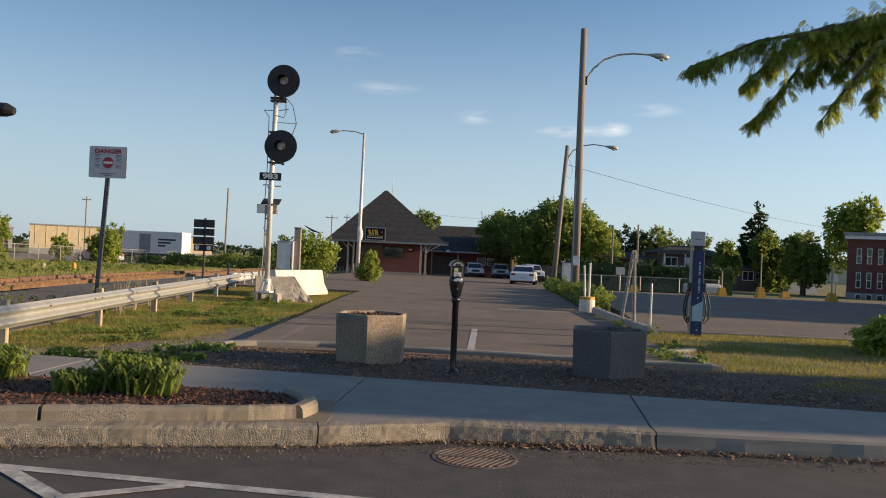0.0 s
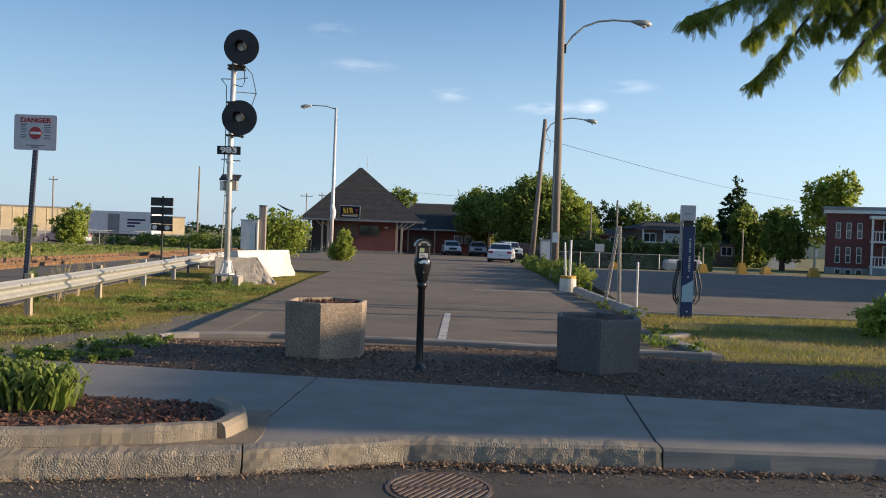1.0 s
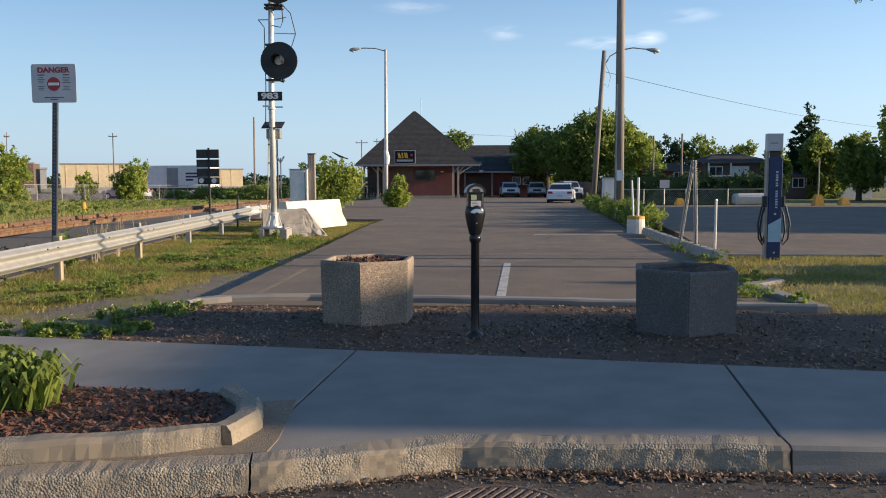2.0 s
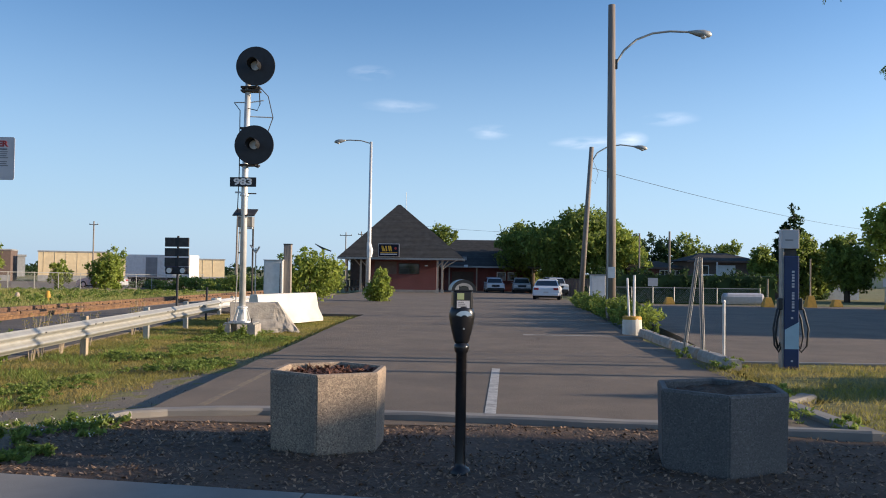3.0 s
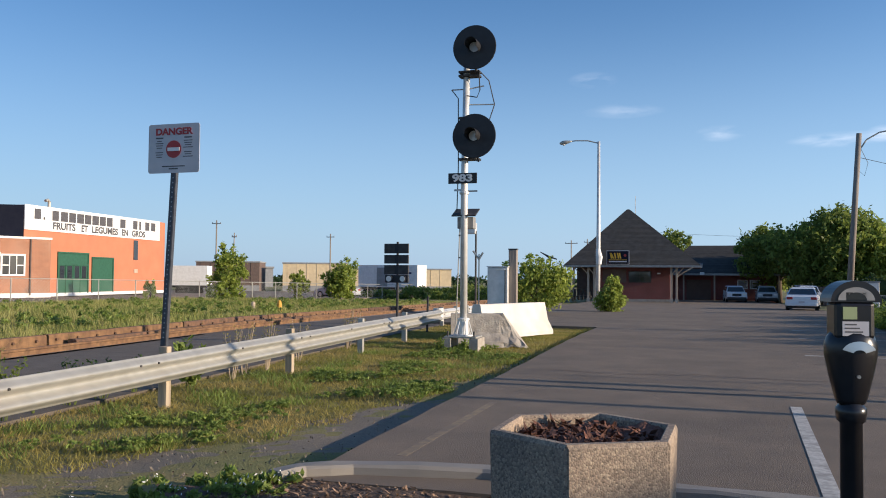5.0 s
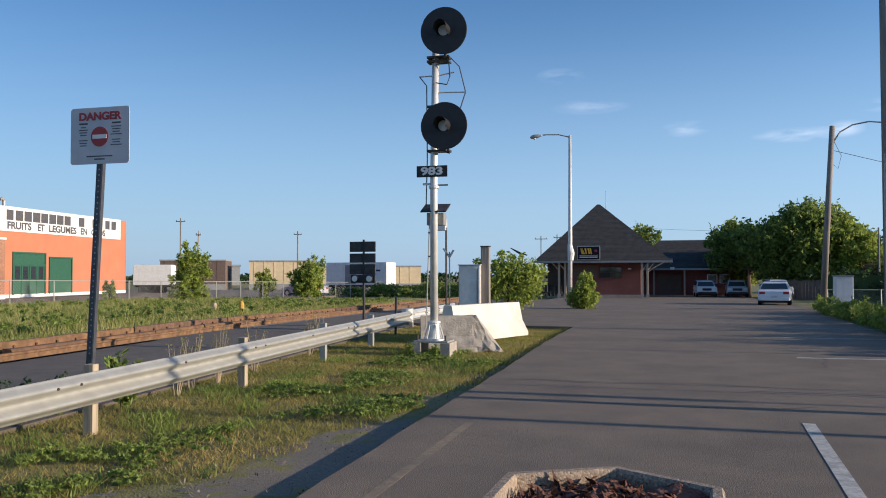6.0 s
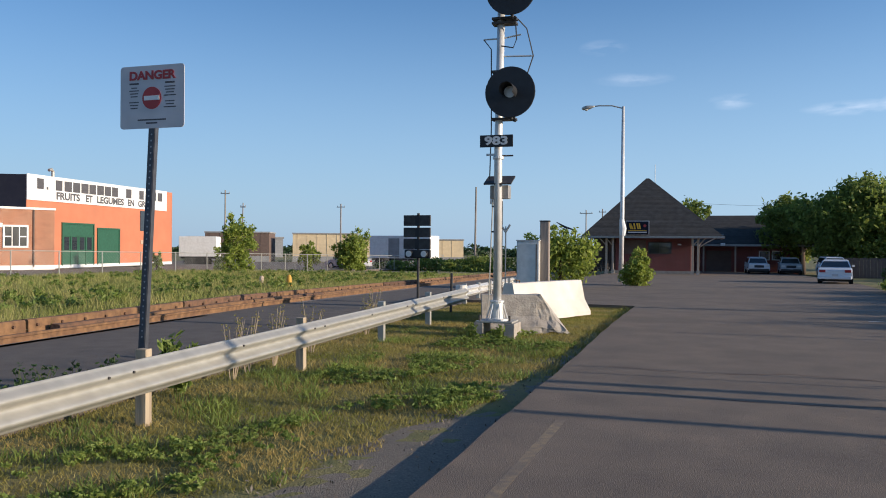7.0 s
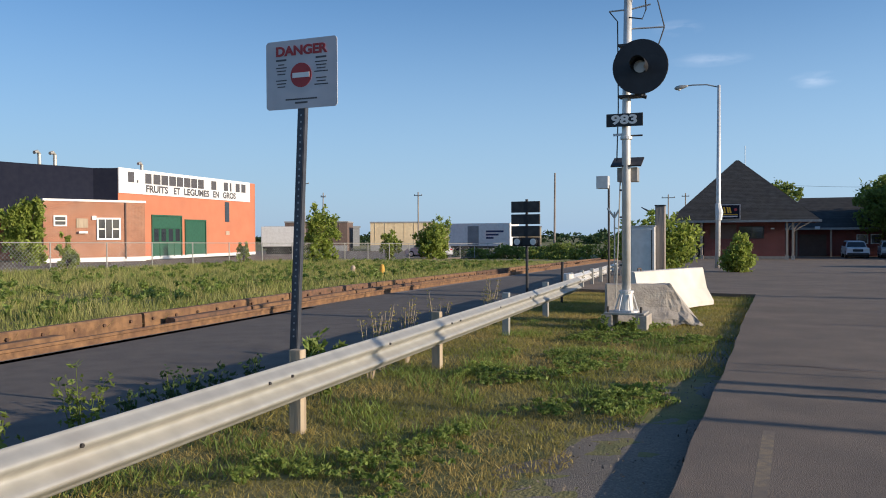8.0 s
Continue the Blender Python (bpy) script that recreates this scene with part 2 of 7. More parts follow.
M = dict(
    asphalt=mat("lot_asphalt", (0.195, 0.151, 0.108), (0.15, 0.118, 0.087), scale=1.6, rough=0.9, bump=0.5, bscale=120, stain=(0.115, 0.091, 0.068), sscale=0.5, amt=0.7),
    # darker than the lot: part of the guard rail's shade is in this colour
    pathasphalt=mat("path_asphalt_shaded", (0.14, 0.116, 0.092), (0.1, 0.084, 0.068), scale=3, rough=0.92, bump=0.35, bscale=120, stain=(0.11, 0.092, 0.074), sscale=0.5, amt=0.55),
    street=mat("street_asphalt", (0.082, 0.07, 0.06), (0.055, 0.048, 0.042), scale=4, rough=0.88, bump=0.4, bscale=150, stain=(0.06, 0.058, 0.055), sscale=0.5, amt=0.5),
    concrete=mat("walk_concrete", (0.27, 0.245, 0.21), (0.21, 0.192, 0.167), scale=2.5, rough=0.85, bump=0.15, bscale=120, stain=(0.20, 0.185, 0.165), sscale=0.8, amt=0.45, rand=0.06),
    kerb=speckle_mat("kerb_worn_concrete", [(0.17, 0.14, 0.106), (0.32, 0.276, 0.205), (0.24, 0.205, 0.15), (0.40, 0.345, 0.26)], 88, bump=0.65, stain=(0.25, 0.205, 0.145), amt=0.6, sscale=3.2, worn=2.2),
    # darker copy of the aggregate, the right planter's shade put into its colour
    planter_shaded=speckle_mat("planter_shaded_aggregate", [(0.085, 0.077, 0.07), (0.15, 0.135, 0.12), (0.11, 0.1, 0.09), (0.2, 0.18, 0.16)], 105, bump=0.25, stain=(0.09, 0.083, 0.076), amt=0.6, sscale=2.5),
    aggregate=speckle_mat("planter_aggregate", [(0.14, 0.105, 0.078), (0.34, 0.255, 0.18), (0.2, 0.155, 0.115), (0.44, 0.345, 0.24), (0.26, 0.195, 0.14)], 100, bump=0.28, stain=(0.09, 0.085, 0.08), amt=0.6, sscale=2.2),
    conc_white=mat("barrier_concrete", (0.72, 0.67, 0.58), (0.60, 0.56, 0.49), scale=3, bump=0.2, bscale=60, stain=(0.4, 0.37, 0.32), sscale=1.2, amt=0.4),
    conc_grey=mat("block_concrete", (0.42, 0.38, 0.32), (0.31, 0.275, 0.23), scale=9, bump=0.5, bscale=30, stain=(0.22, 0.19, 0.16), sscale=2.5, amt=0.45),
    soil=mat("dark_soil", (0.13, 0.08, 0.05), (0.075, 0.05, 0.033), scale=12, rough=0.95, bump=0.8, bscale=35, stain=(0.14, 0.10, 0.07), sscale=1.2),
    chip=mat("wood_chip", (0.29, 0.19, 0.115), (0.16, 0.103, 0.066), scale=20, rough=0.9, bump=0.2, rand=0.6, island=True),
    mulch=mat("mulch_red", (0.17, 0.075, 0.045), (0.09, 0.04, 0.028), scale=25, rough=0.9, bump=0.6, bscale=60, rand=0.45, island=True),
    gravel=speckle_mat("gravel", [(0.12, 0.098, 0.072), (0.22, 0.18, 0.132), (0.165, 0.135, 0.098), (0.28, 0.235, 0.175)], 85, bump=0.6, stain=(0.12, 0.11, 0.085), amt=0.6, sscale=1.0),
    turf=mat("turf", (0.2, 0.185, 0.06), (0.12, 0.13, 0.04), scale=5, rough=0.95, bump=1.0, bscale=45, stain=(0.27, 0.20, 0.085), sscale=0.55, amt=0.7),
    blade=leaf_mat("grass_blade", (0.205, 0.218, 0.038), (0.43, 0.335, 0.112)),
    field_blade=leaf_mat("field_grass_blade", (0.26, 0.3, 0.06), (0.44, 0.39, 0.14)),
    grate=mat("drain_iron", (0.15, 0.10, 0.075), (0.09, 0.066, 0.055), scale=6, rough=0.8, metal=0.2, bump=0.4, bscale=40, stain=(0.3, 0.27, 0.24), sscale=3.5, amt=0.35),
    dirt=speckle_mat("sandy_dirt", [(0.15, 0.115, 0.075), (0.25, 0.195, 0.13), (0.2, 0.155, 0.1), (0.3, 0.24, 0.165)], 110, bump=0.35, stain=(0.15, 0.12, 0.085), amt=0.8, sscale=2.0),
    weed=leaf_mat("weed_leaf", (0.27, 0.33, 0.07), (0.17, 0.23, 0.05)),
    leaf=leaf_mat("tree_leaf", (0.25, 0.3, 0.06), (0.155, 0.205, 0.043)),
    leaf_bright=leaf_mat("shrub_leaf", (0.34, 0.39, 0.07), (0.23, 0.29, 0.048)),
    leaf_dark=leaf_mat("conifer_leaf", (0.07, 0.115, 0.04), (0.045, 0.078, 0.03)),
    locust=leaf_mat("locust_leaf", (0.38, 0.4, 0.05), (0.17, 0.23, 0.035)),
    bark=mat("bark", (0.12, 0.09, 0.065), (0.07, 0.05, 0.038), scale=9, rough=0.95, bump=0.8, bscale=18, stretch=(1, 1, 0.25)),
    polewood=mat("pole_wood", (0.30, 0.26, 0.22), (0.21, 0.18, 0.15), scale=9, rough=0.9, bump=0.5, bscale=20, stretch=(1, 1, 0.08), stain=(0.15, 0.11, 0.085), sscale=3, amt=0.5),
    postwood=mat("post_wood", (0.44, 0.36, 0.25), (0.3, 0.24, 0.165), scale=12, rough=0.9, bump=0.4, bscale=25, stretch=(1, 1, 0.1)),
    galv=mat("galvanised_steel", (0.44, 0.43, 0.385), (0.36, 0.35, 0.315), scale=6, rough=0.5, metal=0.35, bump=0.05, bscale=12, stain=(0.38, 0.35, 0.3), sscale=2.5, amt=0.35),
    alu=mat("aluminium_paint", (0.70, 0.69, 0.66), (0.6, 0.59, 0.56), scale=8, rough=0.45, metal=0.3, bump=0.04, stain=(0.42, 0.4, 0.37), sscale=3, amt=0.4),
    steel_blue=mat("post_blue_grey", (0.085, 0.09, 0.105), (0.06, 0.064, 0.078), scale=12, rough=0.5, metal=0.4, bump=0.05),
    black=mat("black_paint", (0.018, 0.019, 0.022), (0.012, 0.012, 0.014), scale=10, rough=0.55, bump=0.05),
    gloss_black=mat("meter_black", (0.012, 0.011, 0.012), (0.02, 0.017, 0.016), scale=10, rough=0.28, bump=0.03, bscale=30, stain=(0.05, 0.045, 0.04), sscale=6, amt=0.25),
    chrome=mat("meter_metal", (0.55, 0.52, 0.48), (0.45, 0.43, 0.4), rough=0.3, metal=0.9, bump=0.02),
    darksteel=mat("dark_steel", (0.08, 0.075, 0.07), (0.05, 0.045, 0.042), scale=9, rough=0.6, metal=0.5, bump=0.1),
    rust=mat("rusted_steel", (0.24, 0.135, 0.06), (0.11, 0.062, 0.032), scale=7, rough=0.9, bump=0.4, bscale=35, stain=(0.10, 0.05, 0.03), sscale=2, amt=0.6),
    railtop=mat("rail_head", (0.30, 0.22, 0.17), (0.22, 0.15, 0.1), rough=0.4, metal=0.8, bump=0.05),
    tie=mat("old_timber", (0.15, 0.08, 0.045), (0.07, 0.045, 0.03), scale=8, rough=0.95, bump=0.6, bscale=18, rand=0.3),
    ballast=speckle_mat("ballast", [(0.11, 0.10, 0.095), (0.26, 0.24, 0.22), (0.17, 0.155, 0.14), (0.33, 0.31, 0.28)], 16, bump=1.0, amt=0.3),
    white=mat("white_paint", (0.78, 0.77, 0.74), (0.70, 0.69, 0.66), scale=4, rough=0.6, bump=0.04, stain=(0.55, 0.53, 0.49), sscale=2, amt=0.3),
    roadwhite=mat("road_paint_white", (0.56, 0.54, 0.49), (0.36, 0.34, 0.31), scale=22, rough=0.85, bump=0.2, bscale=140, stain=(0.16, 0.15, 0.135), sscale=5, amt=0.7),
    roadyellow=mat("road_paint_faded", (0.30, 0.225, 0.125), (0.185, 0.148, 0.105), scale=14, rough=0.9, bump=0.2, bscale=140, stain=(0.15, 0.12, 0.095), sscale=2, amt=1.0),
    signgrey=mat("sign_face", (0.56, 0.53, 0.53), (0.50, 0.475, 0.475), scale=5, rough=0.45, bump=0.02),
    signback=mat("sign_edge", (0.35, 0.36, 0.38), rough=0.4, metal=0.6, bump=0.02),
    red=mat("sign_red", (0.36, 0.035, 0.035), (0.30, 0.03, 0.03), rough=0.5, bump=0),
    ink=mat("ink", (0.09, 0.085, 0.09), rough=0.6, bump=0),
    navy=mat("charger_navy", (0.012, 0.03, 0.11), (0.01, 0.024, 0.085), scale=5, rough=0.4, bump=0.02),
    skyblue=mat("charger_pale", (0.42, 0.55, 0.62), (0.36, 0.48, 0.55), scale=5, rough=0.4, bump=0.02),
    yellow=mat("yellow_paint", (0.6, 0.33, 0.04), (0.5, 0.28, 0.03), scale=6, rough=0.7, bump=0.2, stain=(0.25, 0.17, 0.06), sscale=4, amt=0.4),
    gold=mat("logo_gold", (0.72, 0.42, 0.02), rough=0.5, bump=0),
    shingle=mat("roof_shingle", (0.07, 0.069, 0.067), (0.047, 0.047, 0.046), scale=2.2, rough=0.95, bump=0.5, bscale=14, stain=(0.06, 0.056, 0.05), sscale=0.6, amt=0.6, rand=0.12, spec=0.15),
    brick=brick_mat("station_brick", (0.21, 0.055, 0.048), (0.165, 0.045, 0.04), (0.22, 0.13, 0.11)),
    brick_red=brick_mat("house_brick", (0.16, 0.04, 0.038), (0.12, 0.034, 0.032), (0.2, 0.12, 0.1)),
    brick_tan=brick_mat("annex_brick", (0.36, 0.15, 0.075), (0.25, 0.095, 0.05), (0.42, 0.3, 0.21)),
    orange=mat("orange_render", (0.5, 0.185, 0.095), (0.45, 0.16, 0.08), scale=0.7, rough=0.85, bump=0.1, bscale=25, stain=(0.36, 0.145, 0.08), sscale=0.4, amt=0.5),
    trimwood=mat("trim_beige", (0.46, 0.36, 0.27), (0.38, 0.3, 0.22), rough=0.7, bump=0.05),
    green=mat("door_green", (0.028, 0.105, 0.06), (0.022, 0.08, 0.045), scale=5, rough=0.6, bump=0.05),
    darkwall=mat("dark_cladding", (0.012, 0.014, 0.026), (0.016, 0.018, 0.03), scale=3, rough=0.9, bump=0.05, spec=0.1),
    cream=mat("cream_cladding", (0.68, 0.55, 0.34), (0.6, 0.48, 0.3), scale=2, rough=0.8, bump=0.05, stain=(0.45, 0.36, 0.24), sscale=0.4),
    brownwall=mat("brown_siding", (0.15, 0.105, 0.085), (0.12, 0.085, 0.07), scale=3, rough=0.85, bump=0.1),
    greywall=mat("grey_cladding", (0.30, 0.30, 0.30), (0.24, 0.24, 0.24), scale=2, rough=0.8, bump=0.05),
    carwhite=mat("car_paint_white", (0.72, 0.73, 0.75), (0.69, 0.70, 0.72), rough=0.25, bump=0),
    cargrey=mat("car_paint_grey", (0.5, 0.51, 0.52), rough=0.3, bump=0),
    tyre=mat("tyre_rubber", (0.02, 0.02, 0.02), rough=0.85, bump=0.1),
    lamp_red=mat("tail_lamp", (0.35, 0.02, 0.02), rough=0.25, bump=0),
    glass=glass_mat("window_glass"),
    lcd=mat("meter_lcd", (0.38, 0.42, 0.2), (0.3, 0.34, 0.16), rough=0.4, bump=0),
    postgrey=mat("post_grey_steel", (0.34, 0.33, 0.31), (0.26, 0.25, 0.235), scale=9, rough=0.55, metal=0.4, bump=0.05),
    # pale tint, raised to give the glint inside the signal hoods
    lens=glass_mat("lamp_lens", (0.75, 0.72, 0.66)),
    chainlink=mat("chain_link_wire", (0.45, 0.45, 0.43), rough=0.5, metal=0.6, bump=0),
)


# ---- mesh helpers ----
def bm_box(x0, x1, y0, y1, z0, z1, bevel=0.0, bm=None):
    bm = bm or bmesh.new()
    r = bmesh.ops.create_cube(bm, size=1, matrix=Matrix.Translation(((x0 + x1) / 2, (y0 + y1) / 2, (z0 + z1) / 2)) @ Matrix.Diagonal((x1 - x0, y1 - y0, z1 - z0, 1)))
    if bevel:
        es = list({e for v in r["verts"] for e in v.link_edges})
        bmesh.ops.bevel(bm, geom=es, offset=bevel, segments=2, affect="EDGES", profile=0.5)
    return bm


def bm_tube(points, radii, n=10, bm=None, caps=True):
    """A round bar along a line of points."""
    bm = bm or bmesh.new()
    pts = [Vector(p) for p in points]
    if not hasattr(radii, "__len__"):
        radii = [radii] * len(pts)
    rings = []
    for i, p in enumerate(pts):
        d = (pts[min(i + 1, len(pts) - 1)] - pts[max(i - 1, 0)]).normalized()
        side = d.cross(Vector((0, 0, 1)) if abs(d.z) < 0.9 else Vector((1, 0, 0))).normalized()
        up = side.cross(d)
        rings.append([bm.verts.new(p + radii[i] * (side * math.cos(2 * math.pi * k / n) + up * math.sin(2 * math.pi * k / n))) for k in range(n)])
    for a, b in zip(rings, rings[1:]):
        for k in range(n):
            bm.faces.new((a[k], a[(k + 1) % n], b[(k + 1) % n], b[k]))
    if caps:
        bm.faces.new(rings[0][::-1])
        bm.faces.new(rings[-1])
    return bm


def bm_prism(poly, z0, z1, bm=None, bevel=0.0):
    """An upright prism over a polygon; z0 and z1 may be functions of x, y."""
    bm = bm or bmesh.new()
    f0 = z0 if callable(z0) else (lambda x, y: z0)
    f1 = z1 if callable(z1) else (lambda x, y: z1)
    lo = [bm.verts.new((x, y, f0(x, y))) for x, y in poly]
    hi = [bm.verts.new((x, y, f1(x, y))) for x, y in poly]
    k = len(poly)
    top = bm.faces.new(hi)
    bm.faces.new(lo[::-1])
    for i in range(k):
        bm.faces.new((lo[i], lo[(i + 1) % k], hi[(i + 1) % k], hi[i]))
    bmesh.ops.recalc_face_normals(bm, faces=bm.faces)
    if bevel:
        bmesh.ops.bevel(bm, geom=list(top.edges), offset=bevel, segments=2, affect="EDGES", profile=0.5)
    return bm


def bm_sweep(profile, path, bm=None, closed=True):
    """A profile of (across, up) swept along points of a level path."""
    bm = bm or bmesh.new()
    pts = [Vector(p) for p in path]
    rows = []
    for i, p in enumerate(pts):
        d = (pts[min(i + 1, len(pts) - 1)] - pts[max(i - 1, 0)])
        d.z = 0
        d.normalize()
        side = Vector((d.y, -d.x, 0))
        rows.append([bm.verts.new(p + side * a + Vector((0, 0, u))) for a, u in profile])
    k = len(profile)
    for a, b in zip(rows, rows[1:]):
        for j in range(k if closed else k - 1):
            bm.faces.new((a[j], a[(j + 1) % k], b[(j + 1) % k], b[j]))
    if closed:
        bm.faces.new(rows[0][::-1])
        bm.faces.new(rows[-1])
    bmesh.ops.recalc_face_normals(bm, faces=bm.faces)
    return bm


def bm_lathe(profile, n=24, bm=None, sy=1.0):
    bm = bm or bmesh.new()
    rows = [[bm.verts.new((r * math.cos(2 * math.pi * k / n), sy * r * math.sin(2 * math.pi * k / n), z)) for k in range(n)] for r, z in profile]
    for a, b in zip(rows, rows[1:]):
        for k in range(n):
            bm.faces.new((a[k], a[(k + 1) % n], b[(k + 1) % n], b[k]))
    bm.faces.new(rows[0][::-1])
    bm.faces.new(rows[-1])
    bmesh.ops.recalc_face_normals(bm, faces=bm.faces)
    return bm


def roughen(bm, amount, freq, cuts=0):
    if cuts:
        bmesh.ops.subdivide_edges(bm, edges=bm.edges[:], cuts=cuts, use_grid_fill=True)
    for v in bm.verts:
        v.co += amount * noise.noise_vector(v.co * freq)
    return bm


def obj(name, bm, material, smooth=False):
    me = bpy.data.meshes.new(name)
    bm.to_mesh(me)
    bm.free()
    me.materials.append(material)
    if smooth:
        for p in me.polygons:
            p.use_smooth = True
    return new(name, me)


def part(name, bm, material, parent, label="", smooth=False):
    ob = obj(name, bm, material, smooth)
    ob.parent = parent
    if label:
        ob["label"] = label
    return ob


def thing(name, label, category, at=(0, 0, 0), rz=0.0, group="", kind=""):
    ob = new(name)
    ob.matrix_world = pose(*at, 0, 0, rz)
    ob.empty_display_size = 0.1
    return tagged(ob, label, category, group, kind)


def raw(name, verts, faces, material):
    me = bpy.data.meshes.new(name)
    me.from_pydata(verts, [], faces)
    me.materials.append(material)
    return new(name, me)


def quads(name, quad_array, material):
    """One mesh of loose quads from an n x 4 x 3 array."""
    q = np.asarray(quad_array, dtype=np.float32)
    n = len(q)
    me = bpy.data.meshes.new(name)
    me.vertices.add(4 * n)
    me.vertices.foreach_set("co", q.ravel())
    me.loops.add(4 * n)
    me.loops.foreach_set("vertex_index", np.arange(4 * n, dtype=np.int32))
    me.polygons.add(n)
    me.polygons.foreach_set("loop_start", np.arange(0, 4 * n, 4, dtype=np.int32))
    me.update(calc_edges=True)
    me.materials.append(material)
    return new(name, me)


def text(name, body, size, material, parent, m, width=0.0, label=""):
    """Lettering as a flat mesh, centred, set to a width if one is given."""
    cu = bpy.data.curves.new(name, "FONT")
    cu.body, cu.size, cu.align_x, cu.align_y, cu.extrude, cu.offset = body, size, "CENTER", "CENTER", 0.002, 0.04 * size
    tmp = new("tmp", cu)
    bpy.context.view_layer.update()
    me = bpy.data.meshes.new_from_object(tmp.evaluated_get(bpy.context.evaluated_depsgraph_get()))
    bpy.data.objects.remove(tmp)
    if width:
        xs = [v.co.x for v in me.vertices]
        k = width / (max(xs) - min(xs))
        for v in me.vertices:
            v.co.x *= k
    me.materials.clear()
    me.materials.append(material)
    ob = new(name, me)
    ob.parent = parent
    ob.matrix_local = m
    if label:
        ob["label"] = label
    return ob


RNG = np.random.default_rng(7)


def leaves_in(blobs, count, size, thin=1.0, droop=0.0, rng=None):
    """Quads of leaves, clumped, in and near the skin of ellipsoids (x, y, z, rx, ry, rz)."""
    rng = rng or RNG
    vol = np.array([b[3] * b[4] * b[5] for b in blobs]) ** (2 / 3)
    out = []
    for b, share in zip(blobs, vol / vol.sum()):
        k = max(8, int(count * share))
        clumps = max(4, k // 26)
        d = rng.normal(size=(clumps, 3))
        d /= np.linalg.norm(d, axis=1)[:, None]
        rad = rng.uniform(0.55, 1.08, size=(clumps, 1)) ** 0.7
        cc = d * rad
        idx = rng.integers(0, clumps, k)
        p = cc[idx] + rng.normal(size=(k, 3)) * 0.13
        p = p * np.array(b[3:6]) + np.array(b[:3])
        out.append(p)
    p = np.concatenate(out)
    k = len(p)
    u = rng.normal(size=(k, 3))
    u[:, 2] -= droop
    u /= np.linalg.norm(u, axis=1)[:, None]
    w = np.cross(u, rng.normal(size=(k, 3)))
    w /= np.linalg.norm(w, axis=1)[:, None]
    s = size * rng.uniform(0.6, 1.4, size=(k, 1))
    u, w = u * s, w * s * 0.5 * thin
    return np.stack([p - u, p + w, p + u, p - w], axis=1)


def blades_on(xy, z, height, width, lean=0.5, rng=None):
    """Upright grass blades as tapered quads."""
    rng = rng or RNG
    k = len(xy)
    h = height * rng.uniform(0.45, 1.35, size=k)
    a = rng.uniform(0, 2 * np.pi, k)
    wv = np.stack([np.cos(a), np.sin(a), np.zeros(k)], 1) * (width * rng.uniform(0.6, 1.4, size=(k, 1)))
    ln = rng.normal(size=(k, 2)) * lean * h[:, None]
    base = np.stack([xy[:, 0], xy[:, 1], z], 1)
    tip = base + np.concatenate([ln, h[:, None]], 1)
    return np.stack([base - wv, base + wv, tip + wv * 0.15, tip - wv * 0.15], axis=1)


def gz(y):
    """The place falls gently away past the grass strip."""
    return -0.013 * np.clip(np.asarray(y, dtype=float) - 28, 0, 62)


def gzf(x, y, dz=0.0):
    return float(gz(y)) + dz

# ---- ground ----
def sheet(name, x0, x1, ys, dz, material, label, category="ground", kind="structure", nx=2):
    xs = [x0 + (x1 - x0) * i / (nx - 1) for i in range(nx)]
    verts = [(x, y, gzf(x, y, dz)) for y in ys for x in xs]
    faces = [(j * nx + i, j * nx + i + 1, (j + 1) * nx + i + 1, (j + 1) * nx + i) for j in range(len(ys) - 1) for i in range(nx - 1)]
    return tagged(raw(name, verts, faces, material), label, category, kind=kind)


YS = [28, 40, 55, 70, 90, 130, 300, 900]
sheet("ground", -900, 900, [-900, -200, -60, 0, 8, 20] + YS, -0.17, M["turf"], "rough grass ground reaching far beyond the lots")
tagged(obj("road", bm_prism([(-60, -14), (60, -14), (60, 7.6), (-60, 7.6)], -0.165, -0.15), M["street"]), "grey asphalt street with painted markings", "road", kind="structure")


def slab(name, poly, top, material, label, category, z0=-0.16):
    """A level or falling slab over a polygon."""
    bm = bm_prism(poly, lambda x, y: gzf(x, y, z0), lambda x, y: gzf(x, y, top))
    return tagged(obj(name, bm, material), label, category, kind="structure")


# the lot in front of the station, cut along its fall
def strips(name, left, right, ys, dz, material, label, category):
    """A paved sheet with sides between two lines, x = f(y)."""
    bm = bmesh.new()
    rows = []
    for y in ys:
        a, b = left(y), right(y)
        rows.append([bm.verts.new((a, y, gzf(a, y, -0.16))), bm.verts.new((a, y, gzf(a, y, dz))), bm.verts.new((b, y, gzf(b, y, dz))), bm.verts.new((b, y, gzf(b, y, -0.16)))])
    for p, q in zip(rows, rows[1:]):
        for i in range(3):
            bm.faces.new((p[i], p[i + 1], q[i + 1], q[i]))
    bm.faces.new(rows[0][::-1])
    bm.faces.new(rows[-1])
    bmesh.ops.recalc_face_normals(bm, faces=bm.faces)
    return tagged(obj(name, bm, material), label, category, kind="structure")


def lot_left(y):
    return -2.62 + 0.012 * math.sin(y * 0.7) + 0.008 * math.sin(y * 3.1) if y < 31.8 else -2.6 - min(6.0, (y - 31.8) * 5.0)


strips("parking_lot", lot_left, lambda y: 4.45 if y < 24 else 4.45 + min(3.2, (y - 24) * 0.09), [12.3 + 0.25 * i for i in range(78)] + [31.8, 32.4, 33, 36, 42, 50, 60, 75, 92, 104], -0.01, M["asphalt"],
       "worn grey asphalt parking lot before the station", "parking lot")
strips("parking_lot_side", lambda y: 4.85 if y < 24 else 5.6 + min(3.2, (y - 24) * 0.09), lambda y: 60, [18.1, 24, 28, 40, 52], -0.012, M["asphalt"], "wide asphalt parking lot beside the planted strip", "parking lot")


